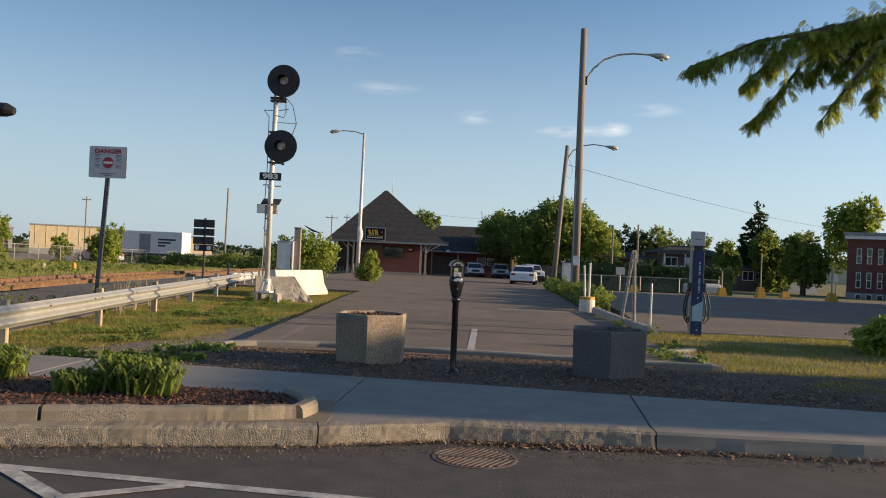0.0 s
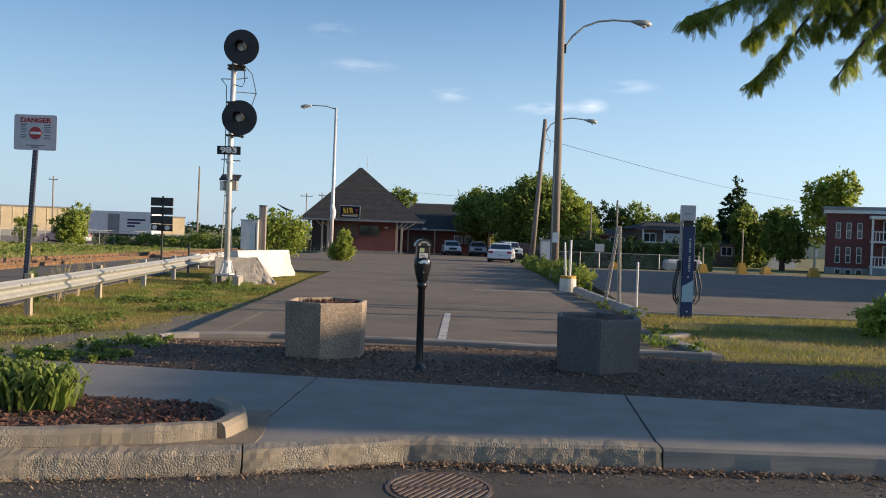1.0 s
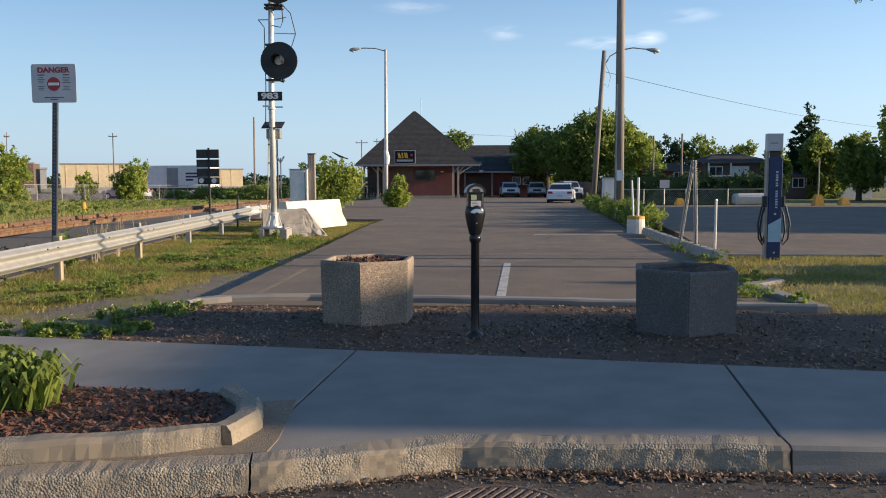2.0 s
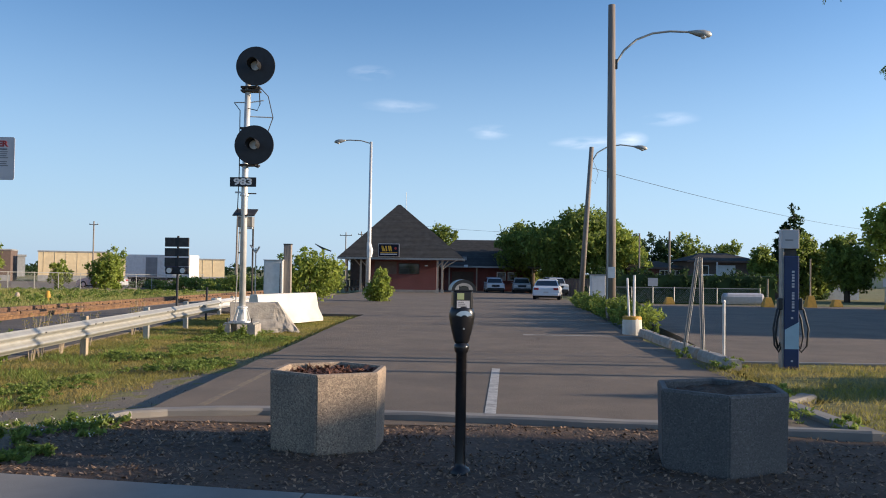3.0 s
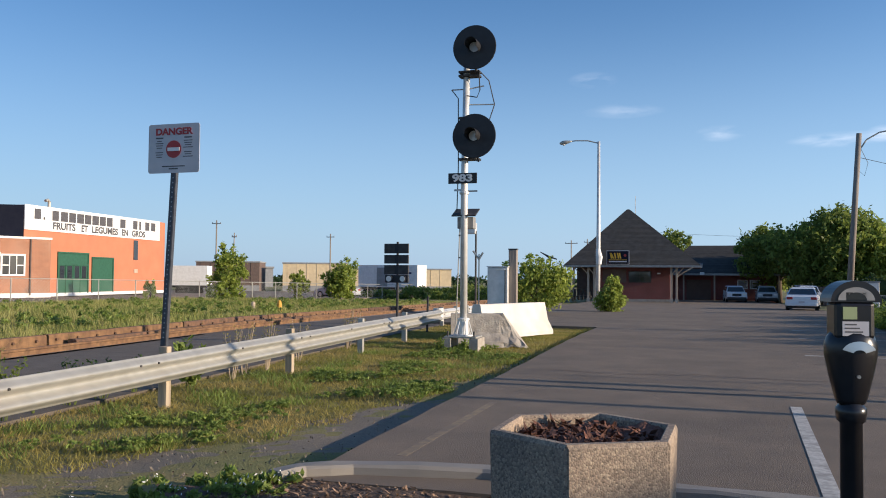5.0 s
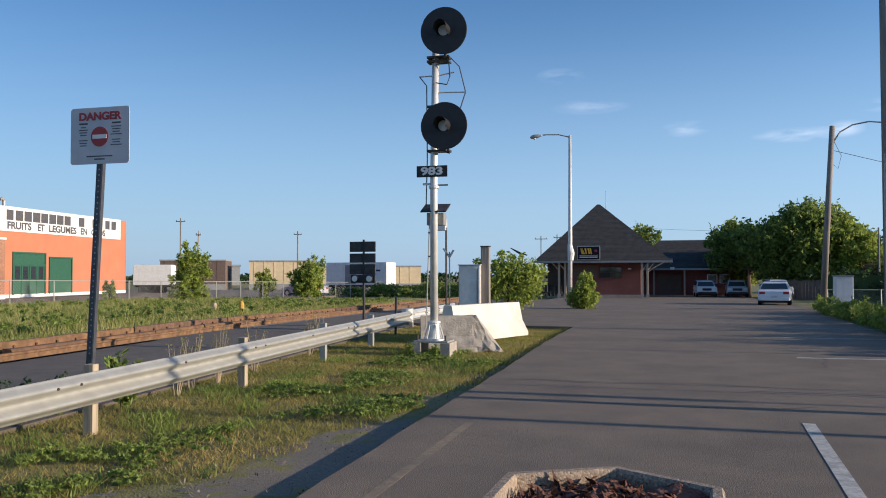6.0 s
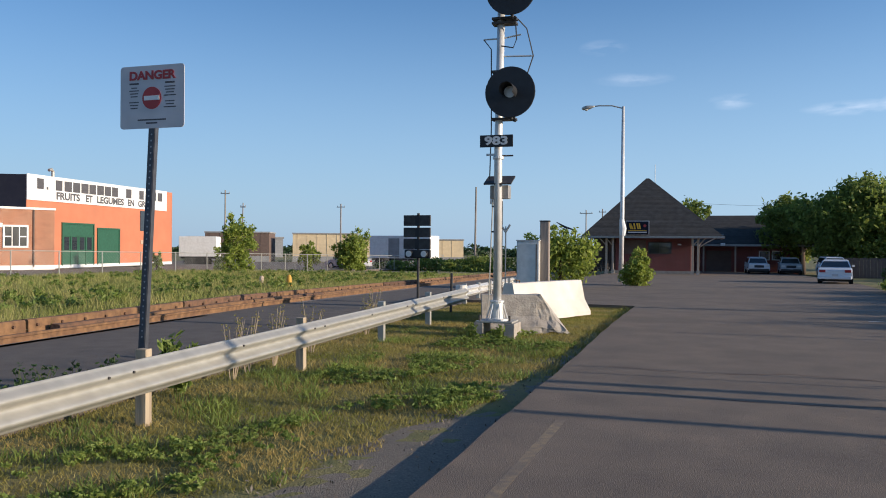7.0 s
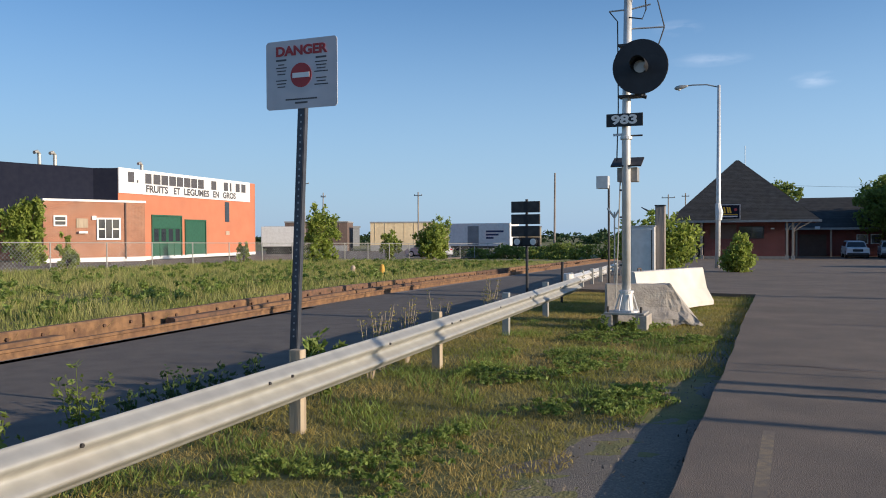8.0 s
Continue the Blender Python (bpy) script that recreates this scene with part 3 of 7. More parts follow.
def track_x(y):
    """The centre of the track."""
    return -11.9 - 0.058 * (y - 17)


strips("rail_path", lambda y: track_x(y) + 0.82, lambda y: -5.75 - 0.058 * (y - 15.2) - (0.75 if y > 0 else 0), [10.2, 20, 28, 40, 55, 75], -0.07, M["pathasphalt"], "asphalt strip beside the railway track, darkened for the guard rail's shade", "pavement")

# ---- sidewalk and kerbs ----
def walk_far(x):
    return 9.78 - 0.165 * x


def kerb_y(x):
    if x < -0.5:
        return 7.12 + 0.19 * (x + 0.5)
    return min(7.12 + 0.36 * (x + 0.5), 7.46) - 0.03 * max(0, x - 1.8)


sidewalk = thing("sidewalk", "pale grey concrete sidewalk in jointed slabs", "sidewalk", kind="structure")
XJ = [-14, -10.7, -7.4, -4.0, -0.68, 2.2, 5.2, 8.4, 11.6, 15, 19]
for i, (a, b) in enumerate(zip(XJ, XJ[1:])):
    a2, b2 = a + 0.008, b - 0.008
    near = [(x, kerb_y(x) + (0.16 if x > -0.75 else 1.5)) for x in np.linspace(a2, b2, 5)]
    poly = near + [(b2 + 0.22, walk_far(b2 + 0.22)), (a2 + 0.22, walk_far(a2 + 0.22))]
    part("slab", bm_prism(poly, -0.16, 0.0, bevel=0.006), M["concrete"], sidewalk)
part("bedding", bm_prism([(-14, 8.4), (-0.6, 8.4), (0.6, 7.7), (19, 7.0), (19, 6.7), (19, 6.8), (19, 6.62), (-14, 12.05)][:3] + [(19, 7.0), (19, 6.7), (-14, 12.0)], -0.17, -0.03), M["soil"], sidewalk)

kerb = thing("kerb", "worn concrete street kerb with chipped pebbly face", "kerb", kind="structure")
KJ = [-14, -9, -5.5, -3.05, -0.6, 2.2, 5.4, 8.6, 12, 16, 19]
for a, b in zip(KJ, KJ[1:]):
    bm = bm_sweep([(0.02, -0.17), (0.0, -0.02), (-0.02, 0.003), (-0.175, 0.003), (-0.175, -0.17)],
                  [(x, kerb_y(x), 0) for x in np.linspace(a + 0.006, b - 0.006, 70 if -6 < a < 2 else 14 if a < 6 else 4)])
    bmesh.ops.subdivide_edges(bm, edges=[e for e in bm.edges if abs(e.verts[0].co.z - e.verts[1].co.z) > 0.1], cuts=7 if -6 < a < 2 else 3)
    part("kerb_stone", roughen(roughen(bm, 0.010, 5), 0.006 if a < 2 else 0.003, 24), M["kerb"] if a < 2 else M["concrete"], kerb)

# raised planting bed at the bulge of the kerb
bed = thing("planting_bed", "raised kerbed bed with bark mulch and green perennials", "planter")
for nm, pts, w in (("edge_front", [(-14, 4.83), (-6, 6.2), (-2.75, 6.92)], 0.16), ("edge_front", [(-2.72, 6.93), (-1.2, 7.27), (-0.85, 7.42)], 0.17),
                   ("edge_end", [(-0.84, 7.40), (-0.76, 7.68), (-0.83, 7.98), (-1.03, 8.24)], 0.17), ("edge_back", [(-1.03, 8.25), (-4, 8.75), (-14, 10.1)], 0.13)):
    fine = []
    for p, q in zip(pts, pts[1:]):
        fine += [tuple(Vector((*p, 0)).lerp(Vector((*q, 0)), i / 24)) for i in range(24)]
    fine.append((*pts[-1], 0))
    h = 0.05 if nm == "edge_back" else 0.11
    bm = bm_sweep([(w / 2, -0.1), (w / 2 - 0.02, h - 0.03), (w / 2 - 0.05, h), (-w / 2 + 0.03, h), (-w / 2, h - 0.03), (-w / 2, -0.1)], fine)
    part(nm, roughen(roughen(bm, 0.010, 6), 0.004, 24), M["kerb"] if nm != "edge_back" else M["concrete"], bed)
part("ledge", bm_prism([(-14, 4.74), (-0.56, 7.285), (-0.55, 7.5), (-0.62, 8.3), (-1.1, 8.2), (-1.1, 7.5), (-14, 5.0)], -0.16, 0.006), M["dirt"], bed)
part("mulch", roughen(bm_prism([(-14, 4.9), (-2.7, 7.0), (-0.95, 7.45), (-0.86, 8.0), (-1.06, 8.25), (-4, 8.72), (-14, 10.05)], -0.1, 0.05), 0.015, 5), M["soil"], bed)

# strip of dark soil between sidewalk and lot
strip = bmesh.new()
grid = {}
NXS, NYS = 60, 16
for i in range(NXS + 1):
    for j in range(NYS + 1):
        x = -3.2 + 14.2 * i / NXS - (0.9 * noise.noise((j * 0.37, 1.7, 0)) + 0.25 * noise.noise((j * 1.3, 4.1, 0))) * max(0, 1 - i / 4)
        ya = walk_far(x) - 0.02
        yb = 12.35 if x < 4.2 else 12.0
        y = ya + (yb - ya) * j / NYS
        grid[i, j] = strip.verts.new((x, y, -0.03 + 0.03 * math.sin(math.pi * j / NYS) + 0.035 * noise.noise((x * 1.6, y * 1.6, 0)) + 0.012 * noise.noise((x * 8, y * 8, 3))))
for i in range(NXS):
    for j in range(NYS):
        strip.faces.new((grid[i, j], grid[i + 1, j], grid[i + 1, j + 1], grid[i, j + 1]))
tagged(obj("soil_strip", strip, M["soil"], True), "bare dark soil strip littered with wood chips", "ground", kind="structure")

# lot kerbs
def kerb_run(name, pts, w, h, material, label, rough=0.006):
    fine = []
    for p, q in zip(pts, pts[1:]):
        n = max(2, int((Vector((*q, 0)) - Vector((*p, 0))).length / 0.35))
        fine += [(p[0] + (q[0] - p[0]) * i / n, p[1] + (q[1] - p[1]) * i / n, 0) for i in range(n)]
    fine.append((*pts[-1], 0))
    fine = [(x, y, gzf(x, y)) for x, y, _ in fine]
    bm = bm_sweep([(w / 2, -0.15), (w / 2, h - 0.02), (w / 2 - 0.02, h), (-w / 2 + 0.02, h), (-w / 2, h - 0.02), (-w / 2, -0.15)], fine)
    return tagged(obj(name, roughen(bm, rough, 6), material), label, "kerb", kind="structure")


kerb_run("kerb_front", [(-2.72, 12.2), (-2.62, 12.42), (-2.3, 12.6), (-1.4, 12.75), (0.5, 12.55), (2.45, 12.3), (4.15, 12.02)], 0.17, 0.06, M["concrete"], "low concrete kerb at the end of the lot", 0.016)
kerb_run("kerb_side", [(4.2, 11.95), (4.1, 13.9), (4.6, 14.4)], 0.2, 0.045, M["concrete"], "broken concrete kerb in the grass")
kerb_run("kerb_strip", [(4.7, 24), (5.1, 28), (7.6, 52)], 0.18, 0.07, M["concrete"], "low concrete kerb along the planted strip")
# precast wheel stops laid end to end between the lots
def wheel_stop(p, q):
    p, q = Vector((*p, 0)), Vector((*q, 0))
    ob = thing("wheel_stop", "worn concrete wheel stop lying between the lots", "wheel stop", (p.x, p.y, 0), math.degrees(math.atan2(-(q - p).x, (q - p).y)), "wheel stops")
    L = (q - p).length
    prof = [(-0.1, -0.02), (-0.1, 0.06), (-0.075, 0.135), (-0.055, 0.15), (0.055, 0.15), (0.075, 0.135), (0.1, 0.06), (0.1, -0.02)]
    bm = bm_sweep(prof, [(0, L * i / 12, 0) for i in range(13)])
    part("block", roughen(roughen(bm, 0.012, 5), 0.004, 22), M["conc_grey"], ob)
    for f in (0.2, 0.8):
        part("pin", bm_tube([(0, L * f, 0.145), (0, L * f, 0.162)], 0.014, 8), M["rust"], ob)


for p, q in (((4.66, 17.15), (4.64, 18.75)), ((4.64, 18.95), (4.66, 20.55)), ((4.66, 20.75), (4.68, 22.2)), ((4.7, 22.35), (4.74, 23.8))):
    wheel_stop(p, q)
kerb_run("kerb_lot_edge", [(4.8, 18.08), (9, 18.02), (30, 18.0)], 0.14, 0.03, M["concrete"], "pale flush kerb between grass and lot")

# grass and gravel beds
def patch(name, poly, dz, material, label):
    return slab(name, poly, dz, material, label, "ground")


def relief(name, x0, x1, y0, y1, n, m, dz, bumpz, material, label):
    """A gently uneven patch of ground; x0 and x1 are functions of y."""
    verts, faces = [], []
    for j in range(m + 1):
        y = y0 + (y1 - y0) * j / m
        for i in range(n + 1):
            x = x0(y) + (x1(y) - x0(y)) * i / n
            verts.append((x, y, gzf(x, y, dz) + bumpz * noise.noise((x * 0.9, y * 0.9, 1)) + 0.3 * bumpz * noise.noise((x * 4, y * 4, 5))))
    for j in range(m):
        for i in range(n):
            k = j * (n + 1) + i
            faces.append((k, k + 1, k + n + 2, k + n + 1))
    ob = tagged(raw(name, verts, faces, material), label, "ground", kind="structure")
    for p in ob.data.polygons:
        p.use_smooth = True
    return ob


def guard_x(y):
    return -5.69 - 0.058 * (y - 15.18)


relief("grass_strip", lambda y: guard_x(y) - 1.0, lambda y: -2.5, 9.9, 33.0, 26, 130, -0.115, 0.03, M["turf"], "patchy dry grass strip beside the guard rail")
relief("gravel_patch", lambda y: -2.95 - 1.9 * math.exp(-max(0, y - 12.2) / 3.0) - 3.0 * max(0, 12.2 - y) - 0.07 * math.sin(y * 3.1) - 0.05 * math.sin(y * 7.3), lambda y: -2.5, 10.7, 23.0, 24, 90, -0.115, 0.02, M["gravel"], "grey gravel shoulder along the lot edge")
relief("grass_lawn", lambda y: (4.25 + max(0, 11.9 - y) * 4.5 + 0.4 * math.sin(y * 5)) if y < 14 else 4.75, lambda y: 40, 9.0, 18.02, 90, 32, -0.02, 0.05, M["turf"], "sunlit patchy lawn beside the lot")
relief("grass_field", lambda y: track_x(y) - 18, lambda y: track_x(y) + 0.2, 10.3, 75, 20, 60, 0.02, 0.08, M["turf"], "tall rough grass field beyond the track")

# ---- painted markings ----
def paint(name, poly, material, label, z=-0.006):
    return tagged(obj(name, bm_prism(poly, lambda x, y: gzf(x, y, z - 0.002), lambda x, y: gzf(x, y, z)), material), label, "road marking", kind="structure")


def stripe(p, q, w):
    d = (Vector(q) - Vector(p)).normalized()
    s = Vector((-d.y, d.x)) * w / 2
    return [tuple(Vector(p) - s), tuple(Vector(q) - s), tuple(Vector(q) + s), tuple(Vector(p) + s)]


paint("bay_line", stripe((0.82, 12.75), (1.06, 16.85), 0.115), M["roadwhite"], "worn white bay line on asphalt")
for x, y in ((1.97, 23.5), (2.4, 28.2), (2.75, 32.6), (3.15, 37.6), (3.6, 43)):
    paint("bay_line", stripe((x, y), (x + 0.25, y), 0.14), M["roadwhite"], "short white bay mark on asphalt")
    paint("bay_line", stripe((x + 0.25, y), (x + 3.2, y - 0.05), 0.09), M["roadwhite"], "faded bay line on asphalt")
paint("faded_line", stripe((-2.17, 13.2), (-1.9, 28.6), 0.085), M["roadyellow"], "faded yellow edge line on asphalt", -0.0085)
for k_, (a, b, w) in enumerate((((-2.9, 6.15), (0.0, 5.67), 0.11), ((-2.6, 6.1), (-1.2, 4.75), 0.11), ((-1.93, 5.45), (-1.28, 5.82), 0.1))):
    paint("hatch_line", stripe(a, b, w), M["roadwhite"], "worn white hatch line on the street", -0.145 + 0.003 * k_)

# ---- rail track ----
track = thing("railway_track", "rusty steel railway track set in old timber", "railway", kind="structure")
for off in (0.75, -0.75):
    path = [(track_x(y) + off, y, gzf(0, y, -0.02)) for y in list(range(10, 60, 5)) + [75, 100]]
    part("rail", bm_sweep([(-0.07, -0.1), (0.07, -0.1), (0.07, -0.08), (0.015, -0.06), (0.015, 0.03), (0.036, 0.04), (0.036, 0.08), (-0.036, 0.08), (-0.036, 0.04), (-0.015, 0.03), (-0.015, -0.06), (-0.07, -0.08)], path), M["rust"], track)
for off, nm in ((0.42, "edge_timber"),):
    for i in range(26):
        y0 = 11 + 2.45 * i
        if RNG.random() < 0.06:
            continue
        a, b = y0 + 0.02, y0 + 2.42
        dx = RNG.normal() * 0.012
        bm = bm_sweep([(-0.10, -0.14), (0.10, -0.14), (0.10, 0.08), (0.08, 0.10), (-0.08, 0.10), (-0.10, 0.08)],
                      [(track_x(y) + off + dx, y, gzf(0, y, -0.01)) for y in np.linspace(a, b, 7)])
        part(nm, roughen(bm, 0.012, 7), M["rust"] if off < 0 or i % 4 else M["tie"], track)
for i in range(14):
    y0 = 11 + 4.6 * i
    bm = bm_sweep([(-0.06, -0.14), (0.06, -0.14), (0.06, 0.02), (0.045, 0.035), (-0.045, 0.035), (-0.06, 0.02)],
                  [(track_x(y) + 0.665 + 0.012 * math.sin(y * 1.7), y, gzf(0, y, -0.005)) for y in np.linspace(y0 + 0.03, y0 + 4.57, 12)])
    part("guard_bar", roughen(bm, 0.009, 5), M["rust"], track)
tie_me = None
for i in range(90):
    y = 10.3 + 0.6 * i
    if tie_me is None:
        t = part("sleeper", roughen(bm_box(-1.25, 0.75, -0.11, 0.11, -0.14, -0.055, 0.01), 0.006, 5), M["tie"], track)
        tie_me = t.data
    else:
        t = new("sleeper", tie_me)
        t.parent = track
    t.matrix_local = pose(track_x(y), y, gzf(0, y), 0, 0, RNG.normal() * 1.5)
for i in range(13):
    y0 = 10.6 + 4.9 * i
    a, b = y0 + 0.02, y0 + 4.86
    bm = bm_sweep([(-0.09, -0.14), (0.07, -0.14), (0.07, 0.17), (0.05, 0.2), (-0.07, 0.2), (-0.09, 0.17)],
                  [(track_x(y) + 0.13 + 0.01 * math.sin(2.1 * y), y, gzf(0, y, 0.0)) for y in np.linspace(a, b, 14)])
    beam = part("wall_timber", roughen(bm, 0.01, 6), M["rust"] if i % 3 else M["tie"], track)
    for yb in np.arange(a + 0.2, b, 0.62):
        part("bolt", bm_tube([(track_x(yb) + 0.19, yb, gzf(0, yb, 0.1)), (track_x(yb) + 0.235, yb, gzf(0, yb, 0.1))], 0.028, 6), M["tie"], beam)
part("ballast", bm_sweep([(-1.7, -0.16), (1.25, -0.16), (1.0, -0.07), (-1.3, -0.07)], [(track_x(y), y, gzf(0, y)) for y in range(10, 90, 5)]), M["ballast"], track)


# ---- guard rail ----
BEAM = [(0.041 * (1 - math.cos(4 * math.pi * u / 26)), 0.31 * u / 26) for u in range(27)]


def guard_rail(label, pts, posts, z, end_at=None, steel="galv"):
    g = thing("guard_rail", label, "guard rail")
    prof = BEAM + [(a - 0.006, u) for a, u in reversed(BEAM)]
    line = [Vector((*p, 0)) for p in pts]
    for a, b in zip(line, line[1:]):
        n = 12
        fine = [(*(a.lerp(b, i / n).xy), z + gzf(0, a.lerp(b, i / n).y)) for i in range(n + 1)]
        sheet_bm = bm_sweep(prof, fine)
        bmesh.ops.delete(sheet_bm, geom=[f for f in sheet_bm.faces if len(f.verts) > 4], context="FACES_ONLY")
        part("beam", sheet_bm, M[steel], g, smooth=True)
        for f in (0.04, 0.5, 0.96):
            q = a.lerp(b, f)
            part("splice_bolt", bm_tube([(q.x + 0.06, q.y, z + 0.232 + gzf(0, q.y)), (q.x + 0.095, q.y, z + 0.232 + gzf(0, q.y))], 0.012, 6), M["darksteel"], g)
    for x, y in posts:
        part("post", roughen(bm_box(x - 0.12, x - 0.01, y - 0.045, y + 0.045, -0.2 + gzf(x, y), z + 0.37 + gzf(x, y), 0.008), 0.004, 5), M["postwood"] if y < 21 else M["galv"], g)
        for u in (0.08, 0.155, 0.23):
            part("bolt", bm_tube([(x + 0.005, y, z + u + gzf(x, y)), (x + 0.028, y, z + u + gzf(x, y))], 0.014, 6), M["darksteel"], g)
    if end_at:
        x, y = end_at
        part("end_wing", bm_tube([(x, y, z - 0.02 + gzf(x, y)), (x, y, z + 0.36 + gzf(x, y))], 0.16, 14), M["alu"], g)
    return g


GP = [11.55, 15.18, 18.62, 21.95, 25.0]
guard_rail("weathered galvanised guard rail on timber posts beside the path", [(guard_x(y) + 0.13, y) for y in (10.6, 14.6, 18.8, 23, 28.1)], [(guard_x(y) + 0.09, y) for y in GP], 0.2)
guard_rail("bright galvanised guard rail running on along the track", [(-7.25, 31.1), (-7.7, 36), (-8.2, 41), (-8.85, 47)], [(-7.33 - 0.1 * i, 31.9 + 1.0 * i * 1.9) for i in range(8)], 0.12, (-7.24, 31.0), "alu")


# ---- planters ----
def planter(name, x, y, rz, label, fill, material, r=0.535, h=0.625):
    root = thing(name, label, "planter", (x, y, -0.012), rz, "planters at the lot end")
    bm = bmesh.new()
    prof = [(r * 0.95, 0.0), (r * 0.97, 0.03), (r, h - 0.02), (r - 0.012, h), (r - 0.052, h), (r - 0.064, h - 0.015), (r - 0.07, h - 0.3)]
    rows = [[bm.verts.new((q * math.cos(k * math.pi / 3), q * math.sin(k * math.pi / 3), z)) for k in range(6)] for q, z in prof]
    for a, b in zip(rows, rows[1:]):
        for k in range(6):
            bm.faces.new((a[k], a[(k + 1) % 6], b[(k + 1) % 6], b[k]))
    bm.faces.new(rows[0][::-1])
    bmesh.ops.recalc_face_normals(bm, faces=bm.faces)
    side = [e for e in bm.edges if abs(e.verts[0].co.z - e.verts[1].co.z) > 0.4]
    bmesh.ops.bevel(bm, geom=side, offset=0.012, segments=2, affect="EDGES")
    part("shell", bm, material, root)
    s = bmesh.new()
    n = 22
    rr = r - 0.068
    for i in range(n + 1):
        for j in range(n + 1):
            u, v = (2 * i / n - 1) * rr, (2 * j / n - 1) * rr
            a = math.atan2(v, u) % (math.pi / 3) - math.pi / 6
            lim = rr * math.cos(math.pi / 6) / max(0.2, math.cos(a))
            d = math.hypot(u, v)
            k = min(1.0, lim / d) if d > 1e-6 else 1
            u, v = u * k, v * k
            s.verts.new((u, v, h - fill + 0.05 * noise.noise((u * 5 + x, v * 5, 2)) + 0.02 * noise.noise((u * 17, v * 17, x)) + 0.04 * math.sin(3 * u)))
    s.verts.ensure_lookup_table()
    for i in range(n):
        for j in range(n):
            k = i * (n + 1) + j
            s.faces.new((s.verts[k], s.verts[k + 1], s.verts[k + n + 2], s.verts[k + n + 1]))
    bmesh.ops.recalc_face_normals(s, faces=s.faces)
    part("soil", s, M["mulch"] if fill > 0.06 else M["soil"], root, "dry bark mulch" if fill > 0.06 else "dark bare soil")
    return root


planter("hexagonal_planter", -0.54, 11.32, 27, "hexagonal exposed-aggregate concrete planter filled with reddish mulch", 0.075, M["aggregate"], 0.495, 0.635)
planter("hexagonal_planter", 2.47, 10.85, 20, "hexagonal concrete planter in shaded dark grey, filled with dark soil", 0.055, M["planter_shaded"], 0.51, 0.6)


# ---- parking meter ----
def parking_meter(x, y):
    root = thing("parking_meter", "black coin parking meter on a round post in the soil strip", "parking meter", (x, y, -0.01), 12)
    root.scale = (1.07, 1.07, 0.95)
    part("post", bm_lathe([(0.075, 0.0), (0.075, 0.02), (0.06, 0.05), (0.042, 0.06), (0.036, 0.09), (0.036, 0.90), (0.046, 0.91), (0.05, 0.94), (0.05, 0.96), (0.04, 0.97), (0.03, 1.0)], 20), M["gloss_black"], root, smooth=True)
    top = new("head")
    top.parent = root
    top.matrix_local = Matrix.Translation((0, 0, 0.1))
    part("vault", bm_lathe([(0.045, 0.875), (0.052, 0.89), (0.072, 0.98), (0.086, 1.06), (0.087, 1.10), (0.078, 1.13), (0.066, 1.15)], 18, sy=0.8), M["gloss_black"], top, smooth=True)
    bm = bm_box(-0.066, 0.066, -0.05, 0.05, 1.12, 1.27, 0.018)
    part("housing", bm, M["gloss_black"], top)
    d = bmesh.new()
    n = 18
    f = [d.verts.new((0.083 * math.cos(math.pi * k / n), -0.052, 1.265 + 0.082 * math.sin(math.pi * k / n))) for k in range(n + 1)]
    b = [d.verts.new((v.co.x, 0.052, v.co.z)) for v in f]
    d.faces.new(f)
    d.faces.new(b[::-1])
    for k in range(n):
        d.faces.new((f[k], b[k], b[k + 1], f[k + 1]))
    d.faces.new((f[0], f[n], b[n], b[0]))
    bmesh.ops.recalc_face_normals(d, faces=d.faces)
    part("dome", d, M["gloss_black"], top)
    w = bmesh.new()
    o = [w.verts.new((0.06 * math.cos(math.pi * k / n), -0.0545, 1.272 + 0.05 * math.sin(math.pi * k / n))) for k in range(n + 1)]
    i_ = [w.verts.new((0.034 * math.cos(math.pi * k / n), -0.0545, 1.272 + 0.03 * math.sin(math.pi * k / n))) for k in range(n + 1)]
    for k in range(n):
        w.faces.new((o[k], o[k + 1], i_[k + 1], i_[k]))
    # steel grey here paints the silver reflection of the dome's window
    part("bezel", w, M["postgrey"], top, "grey bezel toned as the reflecting crown glass")
    part("display", bm_box(-0.034, 0.034, -0.0545, -0.052, 1.274, 1.302), M["glass"], top, "grey display window")
    part("label_plate", bm_box(-0.044, 0.002, -0.0535, -0.05, 1.20, 1.247), M["lcd"], top, "small yellowish green sticker")
    part("label_plate", bm_box(-0.046, 0.04, -0.0535, -0.05, 1.137, 1.192), M["signgrey"], top, "pale instruction sticker")
    for k in range(3):
        part("text_bar", bm_box(-0.038, 0.0 + 0.01 * k, -0.0545, -0.0535, 1.178 - 0.014 * k, 1.183 - 0.014 * k), M["ink"], top)
    c = bmesh.new()
    o = [c.verts.new((0.058 * math.cos(math.pi * (0.12 + 0.76 * k / n)), -0.073, 1.068 + 0.05 * math.sin(math.pi * (0.12 + 0.76 * k / n)))) for k in range(n + 1)]
    i_ = [c.verts.new((0.022 * math.cos(math.pi * (0.12 + 0.76 * k / n)), -0.077, 1.068 + 0.018 * math.sin(math.pi * (0.12 + 0.76 * k / n)))) for k in range(n + 1)]
    for k in range(n):
        c.faces.new((o[k], o[k + 1], i_[k + 1], i_[k]))
    part("coin_plate", c, M["chrome"], top, "worn brassy coin plate")
    part("lock", bm_tube([(0.0, -0.062, 0.985), (0.0, -0.07, 0.985)], 0.007, 8), M["chrome"], top)
    return root


parking_meter(0.525, 10.45)


